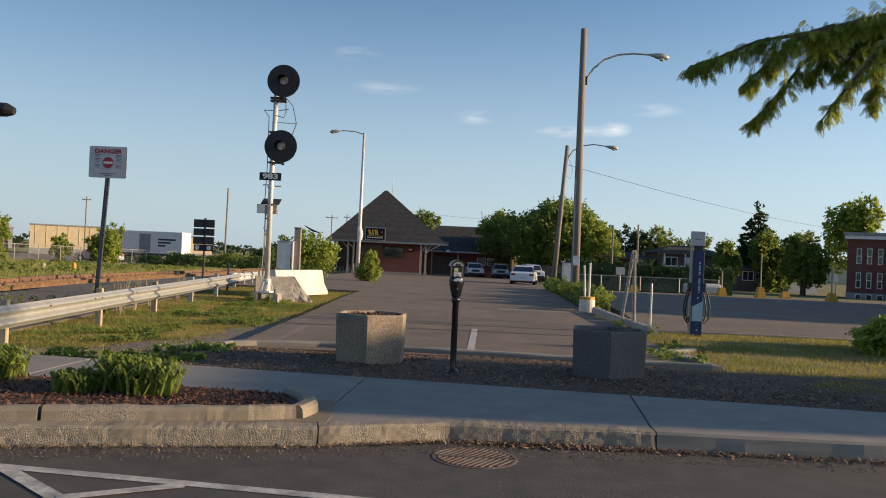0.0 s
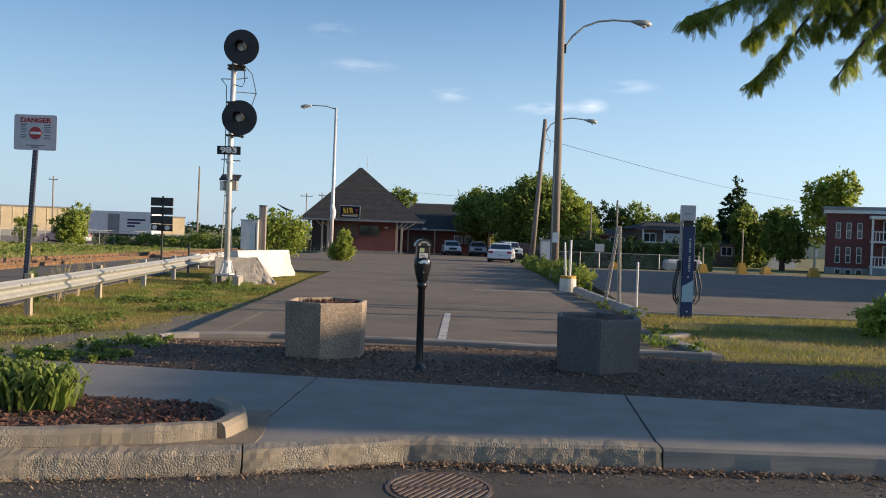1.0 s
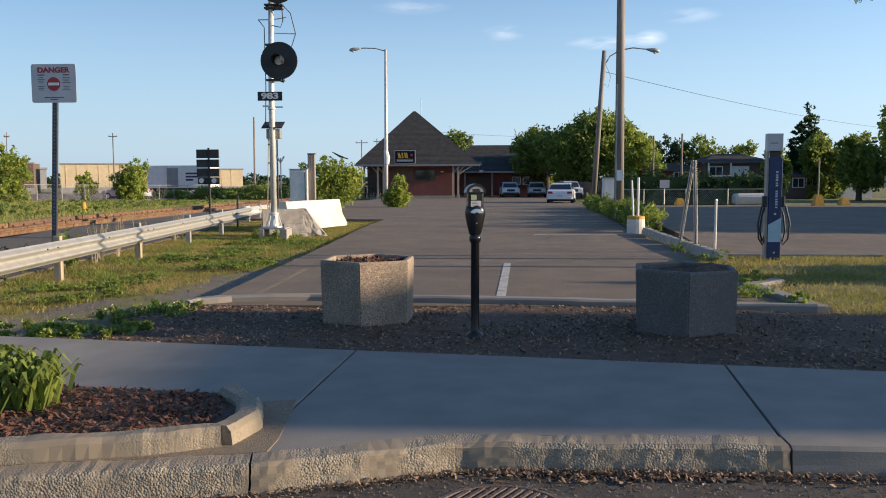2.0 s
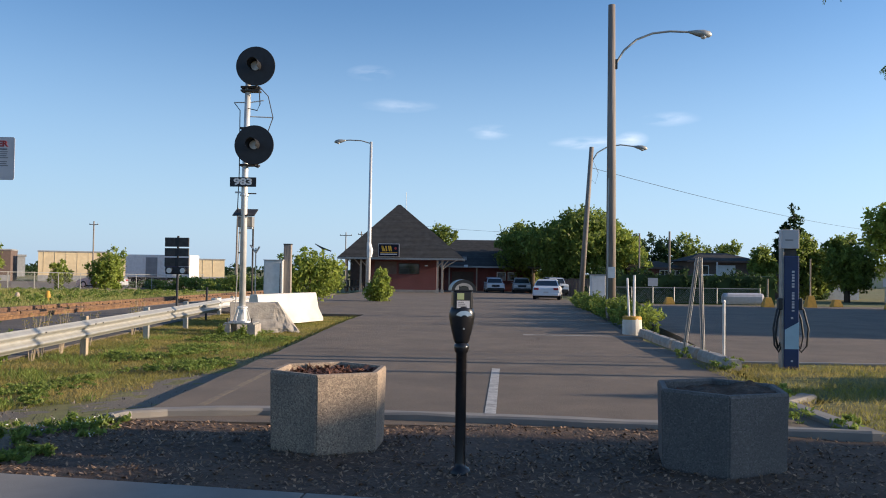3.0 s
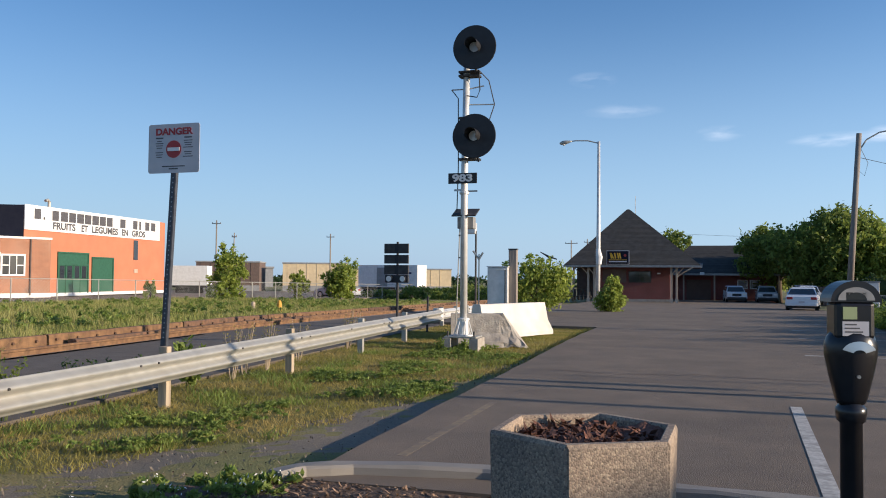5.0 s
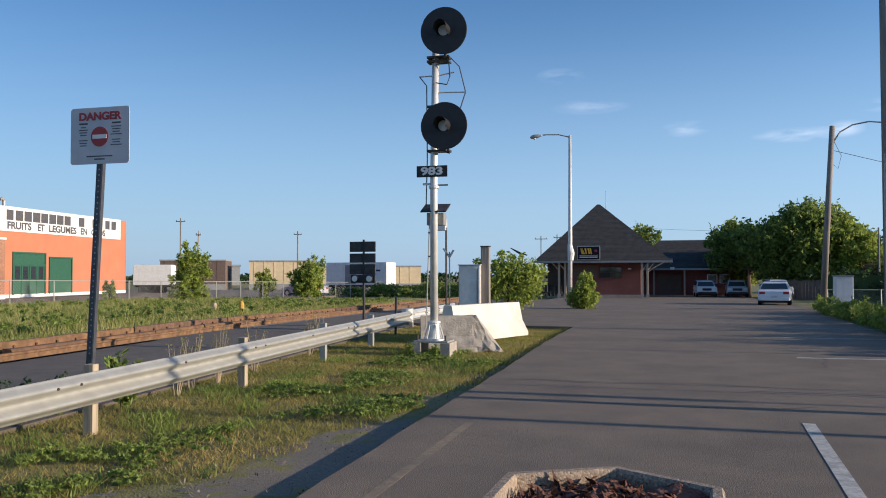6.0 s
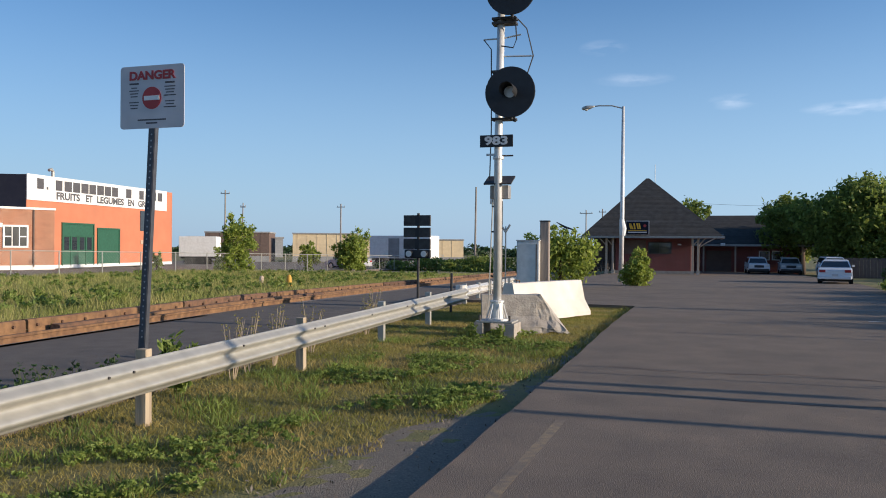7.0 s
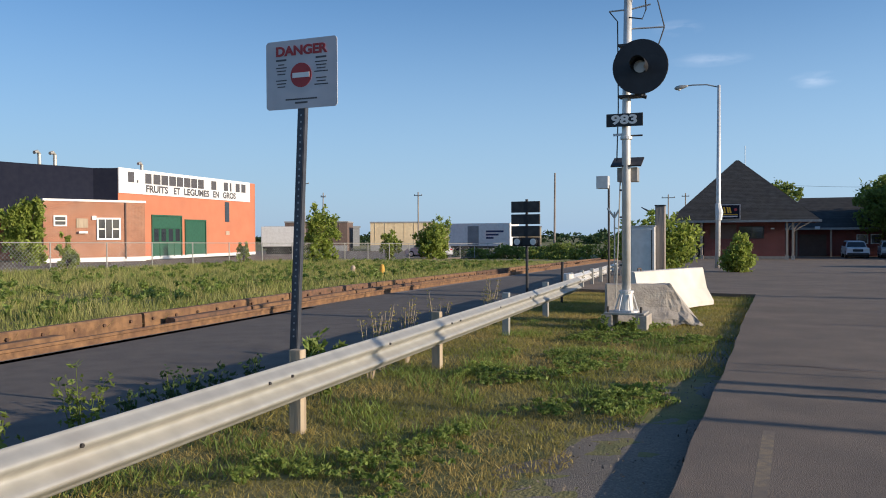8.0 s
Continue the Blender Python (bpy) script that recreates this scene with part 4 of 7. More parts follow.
# ---- danger sign ----
def danger_sign(x, y):
    root = thing("danger_sign", "grey railway danger sign with no-entry disc on a perforated post", "sign", (x, y, 0), -1)
    def lean(bm):
        for v in bm.verts:
            v.co.x += 0.05 * (v.co.z - 2.62)
        return bm

    for s in (-1, 1):
        part("post_flange", lean(bm_box(s * 0.03 - 0.006, s * 0.03 + 0.006, -0.015, 0.03, 0.3, 2.62)), M["steel_blue"], root)
    bm = lean(bm_box(-0.028, 0.028, -0.018, -0.012, 0.3, 2.62))
    part("post_web", bm, M["steel_blue"], root)
    for i in range(34):
        part("hole", lean(bm_tube([(0, -0.0192, 0.66 + 0.055 * i), (0, -0.0185, 0.66 + 0.055 * i)], 0.009, 6)), M["signback"], root)
    plate = bmesh.new()
    r, cx, cz, hw, hh = 0.03, 0.0, 2.81, 0.338, 0.281
    out = []
    for sx, sz, a0 in ((1, 1, 0), (-1, 1, 90), (-1, -1, 180), (1, -1, 270)):
        for k in range(5):
            a = radians(a0 + 22.5 * k)
            out.append((cx + sx * (hw - r) + r * math.cos(a), cz + sz * (hh - r) + r * math.sin(a)))
    f = [plate.verts.new((u, -0.026, w)) for u, w in out]
    b = [plate.verts.new((u, -0.020, w)) for u, w in out]
    plate.faces.new(f)
    plate.faces.new(b[::-1])
    for k in range(len(f)):
        plate.faces.new((f[k], b[k], b[(k + 1) % len(f)], f[(k + 1) % len(f)]))
    bmesh.ops.recalc_face_normals(plate, faces=plate.faces)
    panel = part("panel", plate, M["signgrey"], root, "pale grey sign panel")
    face = lambda u, w: pose(u, -0.0285, w, 90, 0, 0)
    text("lettering", "DANGER", 0.105, M["red"], panel, face(0.0, 3.0), 0.49, "dark red word DANGER")
    part("disc", bm_tube([(0, -0.026, 2.80), (0, -0.0295, 2.80)], 0.1, 28), M["red"], panel, "red no-entry disc")
    part("bar", bm_box(-0.08, 0.08, -0.0325, -0.0295, 2.78, 2.82), M["white"], panel)
    for s in (-1, 1):
        part("text_bar", bm_box(s * 0.19 - 0.05, s * 0.19 + 0.05 + (0.03 if s > 0 else 0) - (0.03 if s > 0 else 0), -0.0285, -0.026, 2.925, 2.94), M["ink"], panel)
        for k in range(8):
            if k == 4:
                continue
            w = 0.03 + 0.022 * ((k * 7 + (2 if s > 0 else 0)) % 4) / 3 + (0.012 if s > 0 else 0)
            part("text_bar", bm_box(s * 0.19 - w, s * 0.19 + w, -0.028, -0.026, 2.892 - 0.026 * k, 2.901 - 0.026 * k), M["ink"], panel)
    part("text_bar", bm_box(-0.15, 0.15, -0.028, -0.026, 2.60, 2.612), M["ink"], panel)
    part("text_bar", bm_box(-0.06, 0.06, -0.028, -0.026, 2.57, 2.584), M["ink"], panel)
    return root


danger_sign(-5.665, 15.3)


# ---- railway signal ----
def railway_signal(x, y):
    root = thing("railway_signal", "silver railway signal mast with two black round target heads", "railway signal", (x, y, 0))
    part("mast", bm_tube([(0, 0, 0.2), (0, 0, 3.3), (0.05, 0, 6.35)], [0.075, 0.072, 0.066], 16), M["alu"], root, smooth=True)
    part("base_sleeve", bm_lathe([(0.21, 0.19), (0.21, 0.215), (0.115, 0.225), (0.105, 0.50), (0.125, 0.51), (0.125, 0.54), (0.08, 0.55)], 16), M["alu"], root)
    for k in range(6):
        a = k * math.pi / 3
        part("rib", bm_tube([(0.11 * math.cos(a), 0.11 * math.sin(a), 0.48), (0.19 * math.cos(a), 0.19 * math.sin(a), 0.22)], 0.012, 6), M["alu"], root)
    part("base_plate", bm_box(-0.33, 0.33, -0.27, 0.27, 0.155, 0.19, 0.008), M["galv"], root)
    for sx in (-1, 1):
        part("footing", roughen(bm_box(sx * 0.28 - 0.095, sx * 0.28 + 0.095, -0.28, 0.28, -0.15, 0.155, 0.012), 0.006, 7), M["conc_grey"], root, "grey concrete footing")
        part("anchor_bolt", bm_tube([(sx * 0.27, -0.2, 0.18), (sx * 0.27, -0.2, 0.29)], 0.02, 8), M["darksteel"], root)
    for z in (4.18, 5.96):
        head = part("target", bm_tube([(0.28, -0.34, z), (0.28, -0.30, z)], [0.437, 0.437], 40), M["black"], root, "black round signal target")
        part("rim", bm_tube([(0.28 + 0.432 * math.cos(2 * math.pi * k / 40), -0.325, z + 0.432 * math.sin(2 * math.pi * k / 40)) for k in range(41)], 0.014, 6), M["black"], head)
        hood = bmesh.new()
        rows = []
        for yy, rr in ((-0.34, 0.13), (-0.48, 0.128), (-0.66, 0.122)):
            a0, a1 = -0.25 * math.pi + (-0.34 - yy) * 0.8, 1.25 * math.pi - (-0.34 - yy) * 0.8
            rows.append([hood.verts.new((0.28 + rr * math.cos(a0 + (a1 - a0) * k / 16), yy, z + rr * math.sin(a0 + (a1 - a0) * k / 16))) for k in range(17)])
        for a, b in zip(rows, rows[1:]):
            for k in range(16):
                hood.faces.new((a[k], a[k + 1], b[k + 1], b[k]))
        part("hood", hood, M["black"], head)
        # the lens colour stands in for sun on the hood's inner side
        part("lens", bm_tube([(0.28, -0.345, z), (0.28, -0.36, z)], 0.10, 20), M["lens"], head, "signal lens paled for the sunlit hood glint")
        part("lamp_case", bm_box(0.12, 0.44, -0.30, -0.04, z - 0.2, z + 0.2, 0.03), M["black"], head)
        part("drip_tube", bm_tube([(0.28, -0.2, z - 0.2), (0.28, -0.2, z - 0.46), (0.36, -0.2, z - 0.48)], 0.03, 8), M["black"], head)
        for dz in (-0.42, 0.42 if z < 5 else -0.5):
            part("clamp", bm_box(-0.11, 0.32, -0.11, 0.11, z + dz - 0.02, z + dz + 0.02), M["darksteel"], root)
    plate = part("number_plate", bm_box(-0.31, 0.29, -0.115, -0.095, 3.26, 3.475, 0.006), M["black"], root, "black signal number board")
    text("lettering", "983", 0.2, M["white"], plate, pose(-0.01, -0.1175, 3.367, 90, 0, 0), 0.42, "white digits 983")
    part("battery_box", bm_box(-0.17, 0.17, 0.09, 0.3, 2.36, 2.6, 0.012), M["postgrey"], root, "small grey equipment box")
    panel = bm_box(-0.25, 0.25, -0.2, 0.2, -0.012, 0.012)
    bmesh.ops.rotate(panel, verts=panel.verts, matrix=Matrix.Rotation(radians(24), 3, "X"))
    bmesh.ops.translate(panel, verts=panel.verts, vec=(0.0, 0.12, 2.69))
    part("solar_panel", panel, M["darksteel"], root, "dark tilted solar panel")
    for zz in (2.2, 1.75, 0.95):
        part("cable_clip", bm_tube([(-0.085, 0.0, zz), (-0.085, 0.0, zz + 0.03)], 0.03, 6), M["darksteel"], root)
    part("flange_joint", bm_lathe([(0.085, 3.05), (0.1, 3.06), (0.1, 3.1), (0.085, 3.11)], 14), M["alu"], root)
    for a, b in (((-0.28, 0, 5.2), (0.08, 0, 5.2)), ((0.06, 0, 4.88), (0.62, 0, 4.86)), ((0.07, 0, 5.2), (0.40, 0, 5.25))):
        part("bracket_arm", bm_tube([a, b], 0.014, 6), M["alu"], root)
    part("cable", bm_tube([(-0.28, 0, 5.2), (-0.14, 0, 5.02), (-0.13, 0, 3.6), (-0.16, 0.02, 2.7)], 0.011, 6), M["darksteel"], root)
    part("cable", bm_tube([(0.62, 0, 4.86), (0.5, 0, 5.35), (0.36, -0.1, 5.5)], 0.011, 6), M["darksteel"], root)
    part("cable", bm_tube([(0.62, 0, 4.86), (0.48, 0, 4.45)], 0.011, 6), M["darksteel"], root)
    part("cable", bm_tube([(0.06, -0.08, 5.05), (0.28, -0.1, 5.0), (0.34, -0.1, 5.15), (0.33, -0.15, 5.45)], 0.012, 6), M["black"], root)
    part("ladder_rail", bm_tube([(-0.12, 0.12, 2.4), (-0.2, 0.15, 0.4)], 0.012, 6), M["galv"], root)
    part("arm", bm_tube([(0.05, 0.05, 3.12), (0.26, 0.05, 3.12)], 0.016, 6), M["darksteel"], root)
    part("lower_plate", bm_box(-0.22, -0.05, 0.0, 0.02, 3.12, 3.16), M["white"], root)
    return root


railway_signal(-4.42, 23.4)

# ---- things along the grass strip ----
def broken_block():
    root = thing("concrete_block", "broken grey concrete barrier block with a rough end", "concrete block", (-4.86, 24.22, -0.1), 17)
    root.scale = (1.14, 1.0, 0.92)
    bm = bmesh.new()
    prof = [(-0.36, 0.0), (-0.34, 0.12), (-0.2, 0.34), (-0.15, 0.76), (0.15, 0.76), (0.2, 0.34), (0.34, 0.12), (0.36, 0.0)]
    rows = []
    n = 12
    for i in range(n + 1):
        t = i / n
        rows.append([bm.verts.new(((-0.05 + 0.97 * t + (0.48 * t ** 3 * (1 - z / 0.78) ** 1.3)), y, z)) for y, z in prof])
    for a, b in zip(rows, rows[1:]):
        for k in range(len(prof) - 1):
            bm.faces.new((a[k], a[k + 1], b[k + 1], b[k]))
    bm.faces.new(rows[0])
    bm.faces.new(rows[-1][::-1])
    bmesh.ops.recalc_face_normals(bm, faces=bm.faces)
    bmesh.ops.subdivide_edges(bm, edges=bm.edges[:], cuts=2, use_grid_fill=True)
    for v in bm.verts:
        k = max(0.0, min(1.0, (v.co.x - 0.75) / 0.3))
        v.co += (0.008 + 0.05 * k) * noise.noise_vector(v.co * 7) + 0.02 * k * noise.noise_vector(v.co * 21)
    part("block", bm, M["conc_grey"], root)
    return root


broken_block()


def jersey_barrier(a, b):
    d = Vector(b) - Vector(a)
    root = thing("jersey_barrier", "pale concrete traffic barrier standing in the grass", "barrier", (*a, gzf(0, a[1], -0.06)), math.degrees(math.atan2(d.y, d.x)))
    prof = [(-0.36, 0.0), (-0.36, 0.09), (-0.2, 0.36), (-0.11, 0.78), (-0.09, 0.8), (0.09, 0.8), (0.11, 0.78), (0.2, 0.36), (0.36, 0.09), (0.36, 0.0)]
    bm = bm_sweep(prof, [(d.length * i / 8, 0, 0) for i in range(9)])
    part("body", roughen(bm, 0.006, 3), M["conc_white"], root)
    part("lifting_loop", bm_tube([(0.3, 0, 0.78), (0.3, 0, 0.85), (0.42, 0, 0.85), (0.42, 0, 0.78)], 0.012, 6), M["rust"], root)
    return root


jersey_barrier((-4.78, 25.9), (-3.72, 28.55))


def signal_cabinet():
    root = thing("equipment_cabinet", "pale grey metal trackside equipment cabinet on a pedestal", "cabinet", (-5.04, 29.45, gzf(0, 29.45, -0.05)))
    part("pedestal", bm_box(-0.2, 0.2, -0.15, 0.15, 0, 0.62), M["conc_grey"], root)
    part("body", bm_box(-0.28, 0.28, -0.22, 0.22, 0.6, 1.72, 0.015), M["alu"], root)
    part("door", bm_box(-0.25, 0.2, -0.235, -0.22, 0.68, 1.66, 0.005), M["alu"], root)
    part("hinge", bm_box(0.205, 0.225, -0.24, -0.22, 0.7, 1.64), M["darksteel"], root)
    part("cap", bm_box(-0.3, 0.3, -0.24, 0.24, 1.72, 1.745, 0.006), M["alu"], root)
    return root


signal_cabinet()
wp = thing("timber_post", "square weathered timber post beside the cabinet", "post", (-4.66, 29.5, gzf(0, 29.5, -0.1)))
part("post", roughen(bm_box(-0.11, 0.11, -0.1, 0.1, 0, 2.25, 0.012), 0.006, 4), M["polewood"], wp)
part("cap", bm_box(-0.12, 0.12, -0.11, 0.11, 2.25, 2.28), M["darksteel"], wp)
bp_ = thing("box_on_pole", "small grey box on a thin steel pole by the track", "trackside box", (-6.4, 32, gzf(0, 32, -0.1)))
part("pole", bm_tube([(0.05, 0, 0), (0.05, 0, 2.95)], 0.03, 8), M["darksteel"], bp_)
part("box", bm_box(-0.26, 0.06, -0.16, 0.1, 2.86, 3.2, 0.012), M["alu"], bp_)
cr_ = thing("crossbuck_stub", "short silver brace post with angled arm by the rail", "trackside post", (-6.05, 31.2, gzf(0, 31.2, -0.1)))
part("post", bm_tube([(0, 0, 0), (0, 0, 2.2)], 0.02, 6), M["galv"], cr_)
part("arm", bm_tube([(0, 0, 2.05), (-0.18, 0, 2.3)], 0.03, 6), M["galv"], cr_)
part("arm", bm_tube([(0, 0, 2.05), (0.12, 0, 2.25)], 0.03, 6), M["galv"], cr_)


def track_lights():
    root = thing("track_signal", "dark trackside signal seen from behind with two round lights", "railway signal", (-7.5, 28.0, gzf(0, 28, -0.1)), -3)
    part("pole", bm_tube([(0, 0.05, 0), (0, 0.05, 2.4)], 0.035, 8), M["black"], root)
    for z0, z1 in ((2.09, 2.35), (1.82, 2.05), (1.53, 1.78)):
        part("panel", bm_box(-0.36, 0.34, -0.03, 0.02, z0, z1, 0.012), M["darksteel"], root, "dark backing panel")
        part("strap", bm_box(-0.05, 0.05, -0.035, -0.03, z0, z1), M["black"], root)
    part("lamp_bar", bm_box(-0.33, 0.35, -0.05, 0.03, 1.31, 1.52, 0.03), M["black"], root)
    for x in (-0.19, 0.2):
        part("lamp", bm_tube([(x, -0.05, 1.415), (x, -0.1, 1.415)], 0.095, 16), M["black"], root)
        part("lens", bm_tube([(x, -0.1, 1.415), (x, -0.106, 1.415)], 0.075, 16), M["lens"], root, "pale round lens")
    return root


track_lights()
dl = thing("delineator_post", "thin black delineator post at the rail end", "post", (-6.74, 28.3, -0.1), 0)
part("post", bm_tube([(0, 0, 0), (0.02, 0, 0.95)], 0.032, 8), M["black"], dl)


# ---- lamp posts and wires ----
def cobra_head(root, tip, direction, big=1.0):
    d = Vector(direction).normalized()
    p = Vector(tip)
    prof = [(-0.05, 0.04), (0.05, 0.06), (0.2, 0.1), (0.4, 0.13), (0.6, 0.1), (0.68, 0.03)]
    part("luminaire", bm_tube([p + d * a * big for a, _ in prof], [r * big for _, r in prof], 12), M["galv"], root, "cobra-head street lamp", smooth=True)
    q = p + d * 0.42 * big - Vector((0, 0, 0.09 * big))
    part("lens", bm_lathe([(0.10 * big, 0.02), (0.09 * big, -0.04), (0.03 * big, -0.08)], 12), M["lens"], root).matrix_local = Matrix.Translation(q)


def arc(p, q, rise, n=12):
    p, q = Vector(p), Vector(q)
    return [p.lerp(q, i / n) * 1.0 + Vector((0, 0, rise * math.sin(math.pi * min(1, 1.0 * i / n) * 0.5) - rise * (i / n))) for i in range(n + 1)]


pa = thing("utility_pole", "tall weathered wooden pole with a curved street lamp arm", "utility pole", (5.3, 31, gzf(0, 31, -0.05)))
part("shaft", bm_tube([(0, 0, 0), (-0.02, 0, 5), (-0.05, 0, 10.05)], [0.16, 0.14, 0.11], 14), M["polewood"], pa, smooth=True)
part("arm", bm_tube([(0.08, 0, 8.15), (0.35, 0, 8.6), (0.75, 0, 8.95), (1.25, 0, 9.15), (1.8, 0, 9.22), (2.5, 0, 9.2)], 0.035, 8), M["galv"], pa)
part("bracket", bm_box(-0.02, 0.14, -0.06, 0.06, 8.0, 8.3), M["darksteel"], pa)
part("conduit", bm_tube([(-0.13, -0.1, 0.1), (-0.12, -0.1, 4.5)], 0.025, 6), M["galv"], pa)
part("sticker", bm_box(-0.12, 0.1, -0.172, -0.165, 1.35, 1.7), M["white"], pa, "white paper notice")
cobra_head(pa, (2.45, 0, 9.2), (1, 0, -0.12))

pb = thing("utility_pole", "leaning wooden pole with street lamp arm by the lot", "utility pole", (7.1, 50, gzf(0, 50, -0.05)))
part("shaft", bm_tube([(0, 0, 0), (0.53, 0, 8.6)], [0.155, 0.12], 12), M["polewood"], pb, smooth=True)
part("arm", bm_tube([(0.5, 0, 7.75), (0.85, 0, 8.3), (1.4, 0, 8.62), (2.1, 0, 8.74), (2.9, 0, 8.65)], 0.035, 8), M["galv"], pb)
cobra_head(pb, (2.85, 0, 8.65), (1, 0, -0.15), 1.05)
part("wire_drop", bm_tube([(0.5, 0, 8.1), (0.9, 0, 7.2), (0.75, 0, 6.6), (0.45, 0, 6.9)], 0.012, 5), M["black"], pb)

pl = thing("street_lamp", "white metal street lamp post with a single arm", "street lamp", (-5.1, 56, gzf(0, 56, -0.05)))
part("shaft", bm_tube([(-0.05, 0, 0), (0, 0, 3.6), (0.02, 0, 9.75)], [0.14, 0.12, 0.08], 12), M["alu"], pl, smooth=True)
part("wrap", bm_tube([(0.02, -0.02, 2.6), (0.05, -0.02, 3.0), (-0.02, -0.02, 3.5)], [0.16, 0.2, 0.13], 10), M["white"], pl, "loose pale wrapping")
part("arm", bm_tube([(0, 0, 9.65), (-0.6, 0, 9.82), (-1.3, 0, 9.85), (-1.7, 0, 9.82)], 0.035, 8), M["galv"], pl)
cobra_head(pl, (-1.6, 0, 9.82), (-1, 0, -0.15))


def wire(p, q, sag, label="thin overhead cable", r=0.016):
    p, q = Vector(p), Vector(q)
    pts = [p.lerp(q, i / 16) - Vector((0, 0, 4 * sag * (i / 16) * (1 - i / 16))) for i in range(17)]
    return tagged(obj("overhead_wire", bm_tube(pts, r, 5), M["black"]), label, "cable")


wire((7.55, 50, 7.15), (54, 111, 7.1), 0.5, "thin overhead cable from the leaning pole", 0.014)
wire((-9, 112, 7.6), (20, 108, 6.4), 0.6, "thin overhead cable behind the station roof", 0.014)


# ---- vehicles ----
def vehicle(name, label, x, y, rz, length, width, height, side, roof, glass_side, material, wheel_r, lights="rear"):
    """Side profile polygons (along, up), the body at full width, the cabin drawn in."""
    root = thing(name, label, "car", (x, y, gzf(x, y, -0.01)), rz)

    def extrude(poly, w0, w1, z0, z1):
        bm = bmesh.new()
        rows = []
        for s in (-1, 1):
            row = []
            for a, u in poly:
                k = min(1, max(0, (u - z0) / (z1 - z0)))
                row.append(bm.verts.new((s * (w0 + (w1 - w0) * k) / 2, a, u)))
            rows.append(row)
        n = len(poly)
        bm.faces.new(rows[0])
        bm.faces.new(rows[1][::-1])
        for i in range(n):
            bm.faces.new((rows[0][i], rows[0][(i + 1) % n], rows[1][(i + 1) % n], rows[1][i]))
        bmesh.ops.recalc_face_normals(bm, faces=bm.faces)
        bmesh.ops.bevel(bm, geom=bm.edges[:], offset=0.05, segments=2, affect="EDGES", clamp_overlap=True)
        return bm
    hb = max(u for _, u in side)
    part("body", extrude(side, width, width * 0.95, hb * 0.5, hb), material, root, smooth=False)
    part("cabin", extrude(roof, width * 0.92, width * 0.72, hb, height), material, root)
    for s in (-1, 1):
        bm = bmesh.new()
        vs = []
        for a, u in glass_side:
            k = (u - hb) / (height - hb)
            vs.append(bm.verts.new((s * ((width * 0.92 + (width * 0.72 - width * 0.92) * k) / 2 + 0.006), a, u)))
        bm.faces.new(vs)
        part("side_window", bm, M["glass"], root)
    a0, a1 = min(roof, key=lambda p: p[0]), max(roof, key=lambda p: p[0])
    tops = [p for p in roof if p[1] > height - 0.12]
    t0, t1 = min(tops), max(tops)
    for (ab, ub), (at, ut), sg in (((a0), (t0), -1), ((a1), (t1), 1)):
        bm = bmesh.new()
        lo, hi = 0.12, 0.86
        vs = []
        for k, s in ((lo, -1), (lo, 1), (hi, 1), (hi, -1)):
            a, u = ab + (at - ab) * k, ub + (ut - ub) * k
            w = (width * 0.86 + (width * 0.66 - width * 0.86) * k) / 2
            vs.append(bm.verts.new((s * w, a + sg * 0.012, u + 0.006)))
        bm.faces.new(vs)
        part("rear_window" if sg < 0 else "windscreen", bm, M["glass"], root)
    for s in (-1, 1):
        for a in (-length * 0.31, length * 0.31):
            c = s * (width / 2 - 0.1)
            wheel = part("wheel", bm_tube([(c - 0.1, a, wheel_r), (c + 0.11, a, wheel_r)], wheel_r, 20), M["tyre"], root)
            part("rim", bm_tube([(c + s * 0.08, a, wheel_r), (c + s * 0.116, a, wheel_r)], wheel_r * 0.62, 14), M["alu"], wheel)
    e = -length / 2
    lm, nm = (M["lamp_red"], "tail_lamp") if lights == "rear" else (M["lens"], "headlight")
    for s in (-1, 1):
        part(nm, bm_box(s * width * 0.36 - 0.16, s * width * 0.36 + 0.16, e - 0.012, e + 0.05, hb * 0.72, hb * 0.88, 0.01), lm, root)
    part("bumper", bm_box(-width * 0.46, width * 0.46, e - 0.05, e + 0.1, hb * 0.32, hb * 0.52, 0.03), material if lights == "rear" else M["darksteel"], root)
    if lights != "rear":
        part("grille", bm_box(-width * 0.22, width * 0.22, e - 0.015, e + 0.05, hb * 0.62, hb * 0.86, 0.01), M["black"], root)
    part("number_plate", bm_box(-0.16, 0.16, e - 0.06, e - 0.045, hb * 0.5, hb * 0.62), M["signgrey"], root)
    part("underside", bm_box(-width * 0.42, width * 0.42, -length * 0.42, length * 0.42, 0.16, 0.34), M["black"], root)
    for s in (-1, 1):
        part("mirror", bm_box(s * width * 0.5 - 0.06, s * width * 0.5 + 0.08, length * 0.16, length * 0.19, hb + 0.02, hb + 0.14, 0.01), material, root)
    return root


def sedan(x, y, rz, label, m, lights="rear"):
    return vehicle("sedan", label, x, y, rz, 4.6, 1.8, 1.46, [(-2.3, 0.3), (-2.3, 0.85), (-2.1, 0.98), (1.3, 0.95), (2.15, 0.78), (2.3, 0.55), (2.25, 0.28)],
                   [(-1.95, 0.96), (-1.2, 1.42), (0.2, 1.46), (1.25, 0.94)], [(-1.35, 1.0), (-1.0, 1.34), (0.15, 1.37), (0.85, 1.0)], m, 0.33, lights)


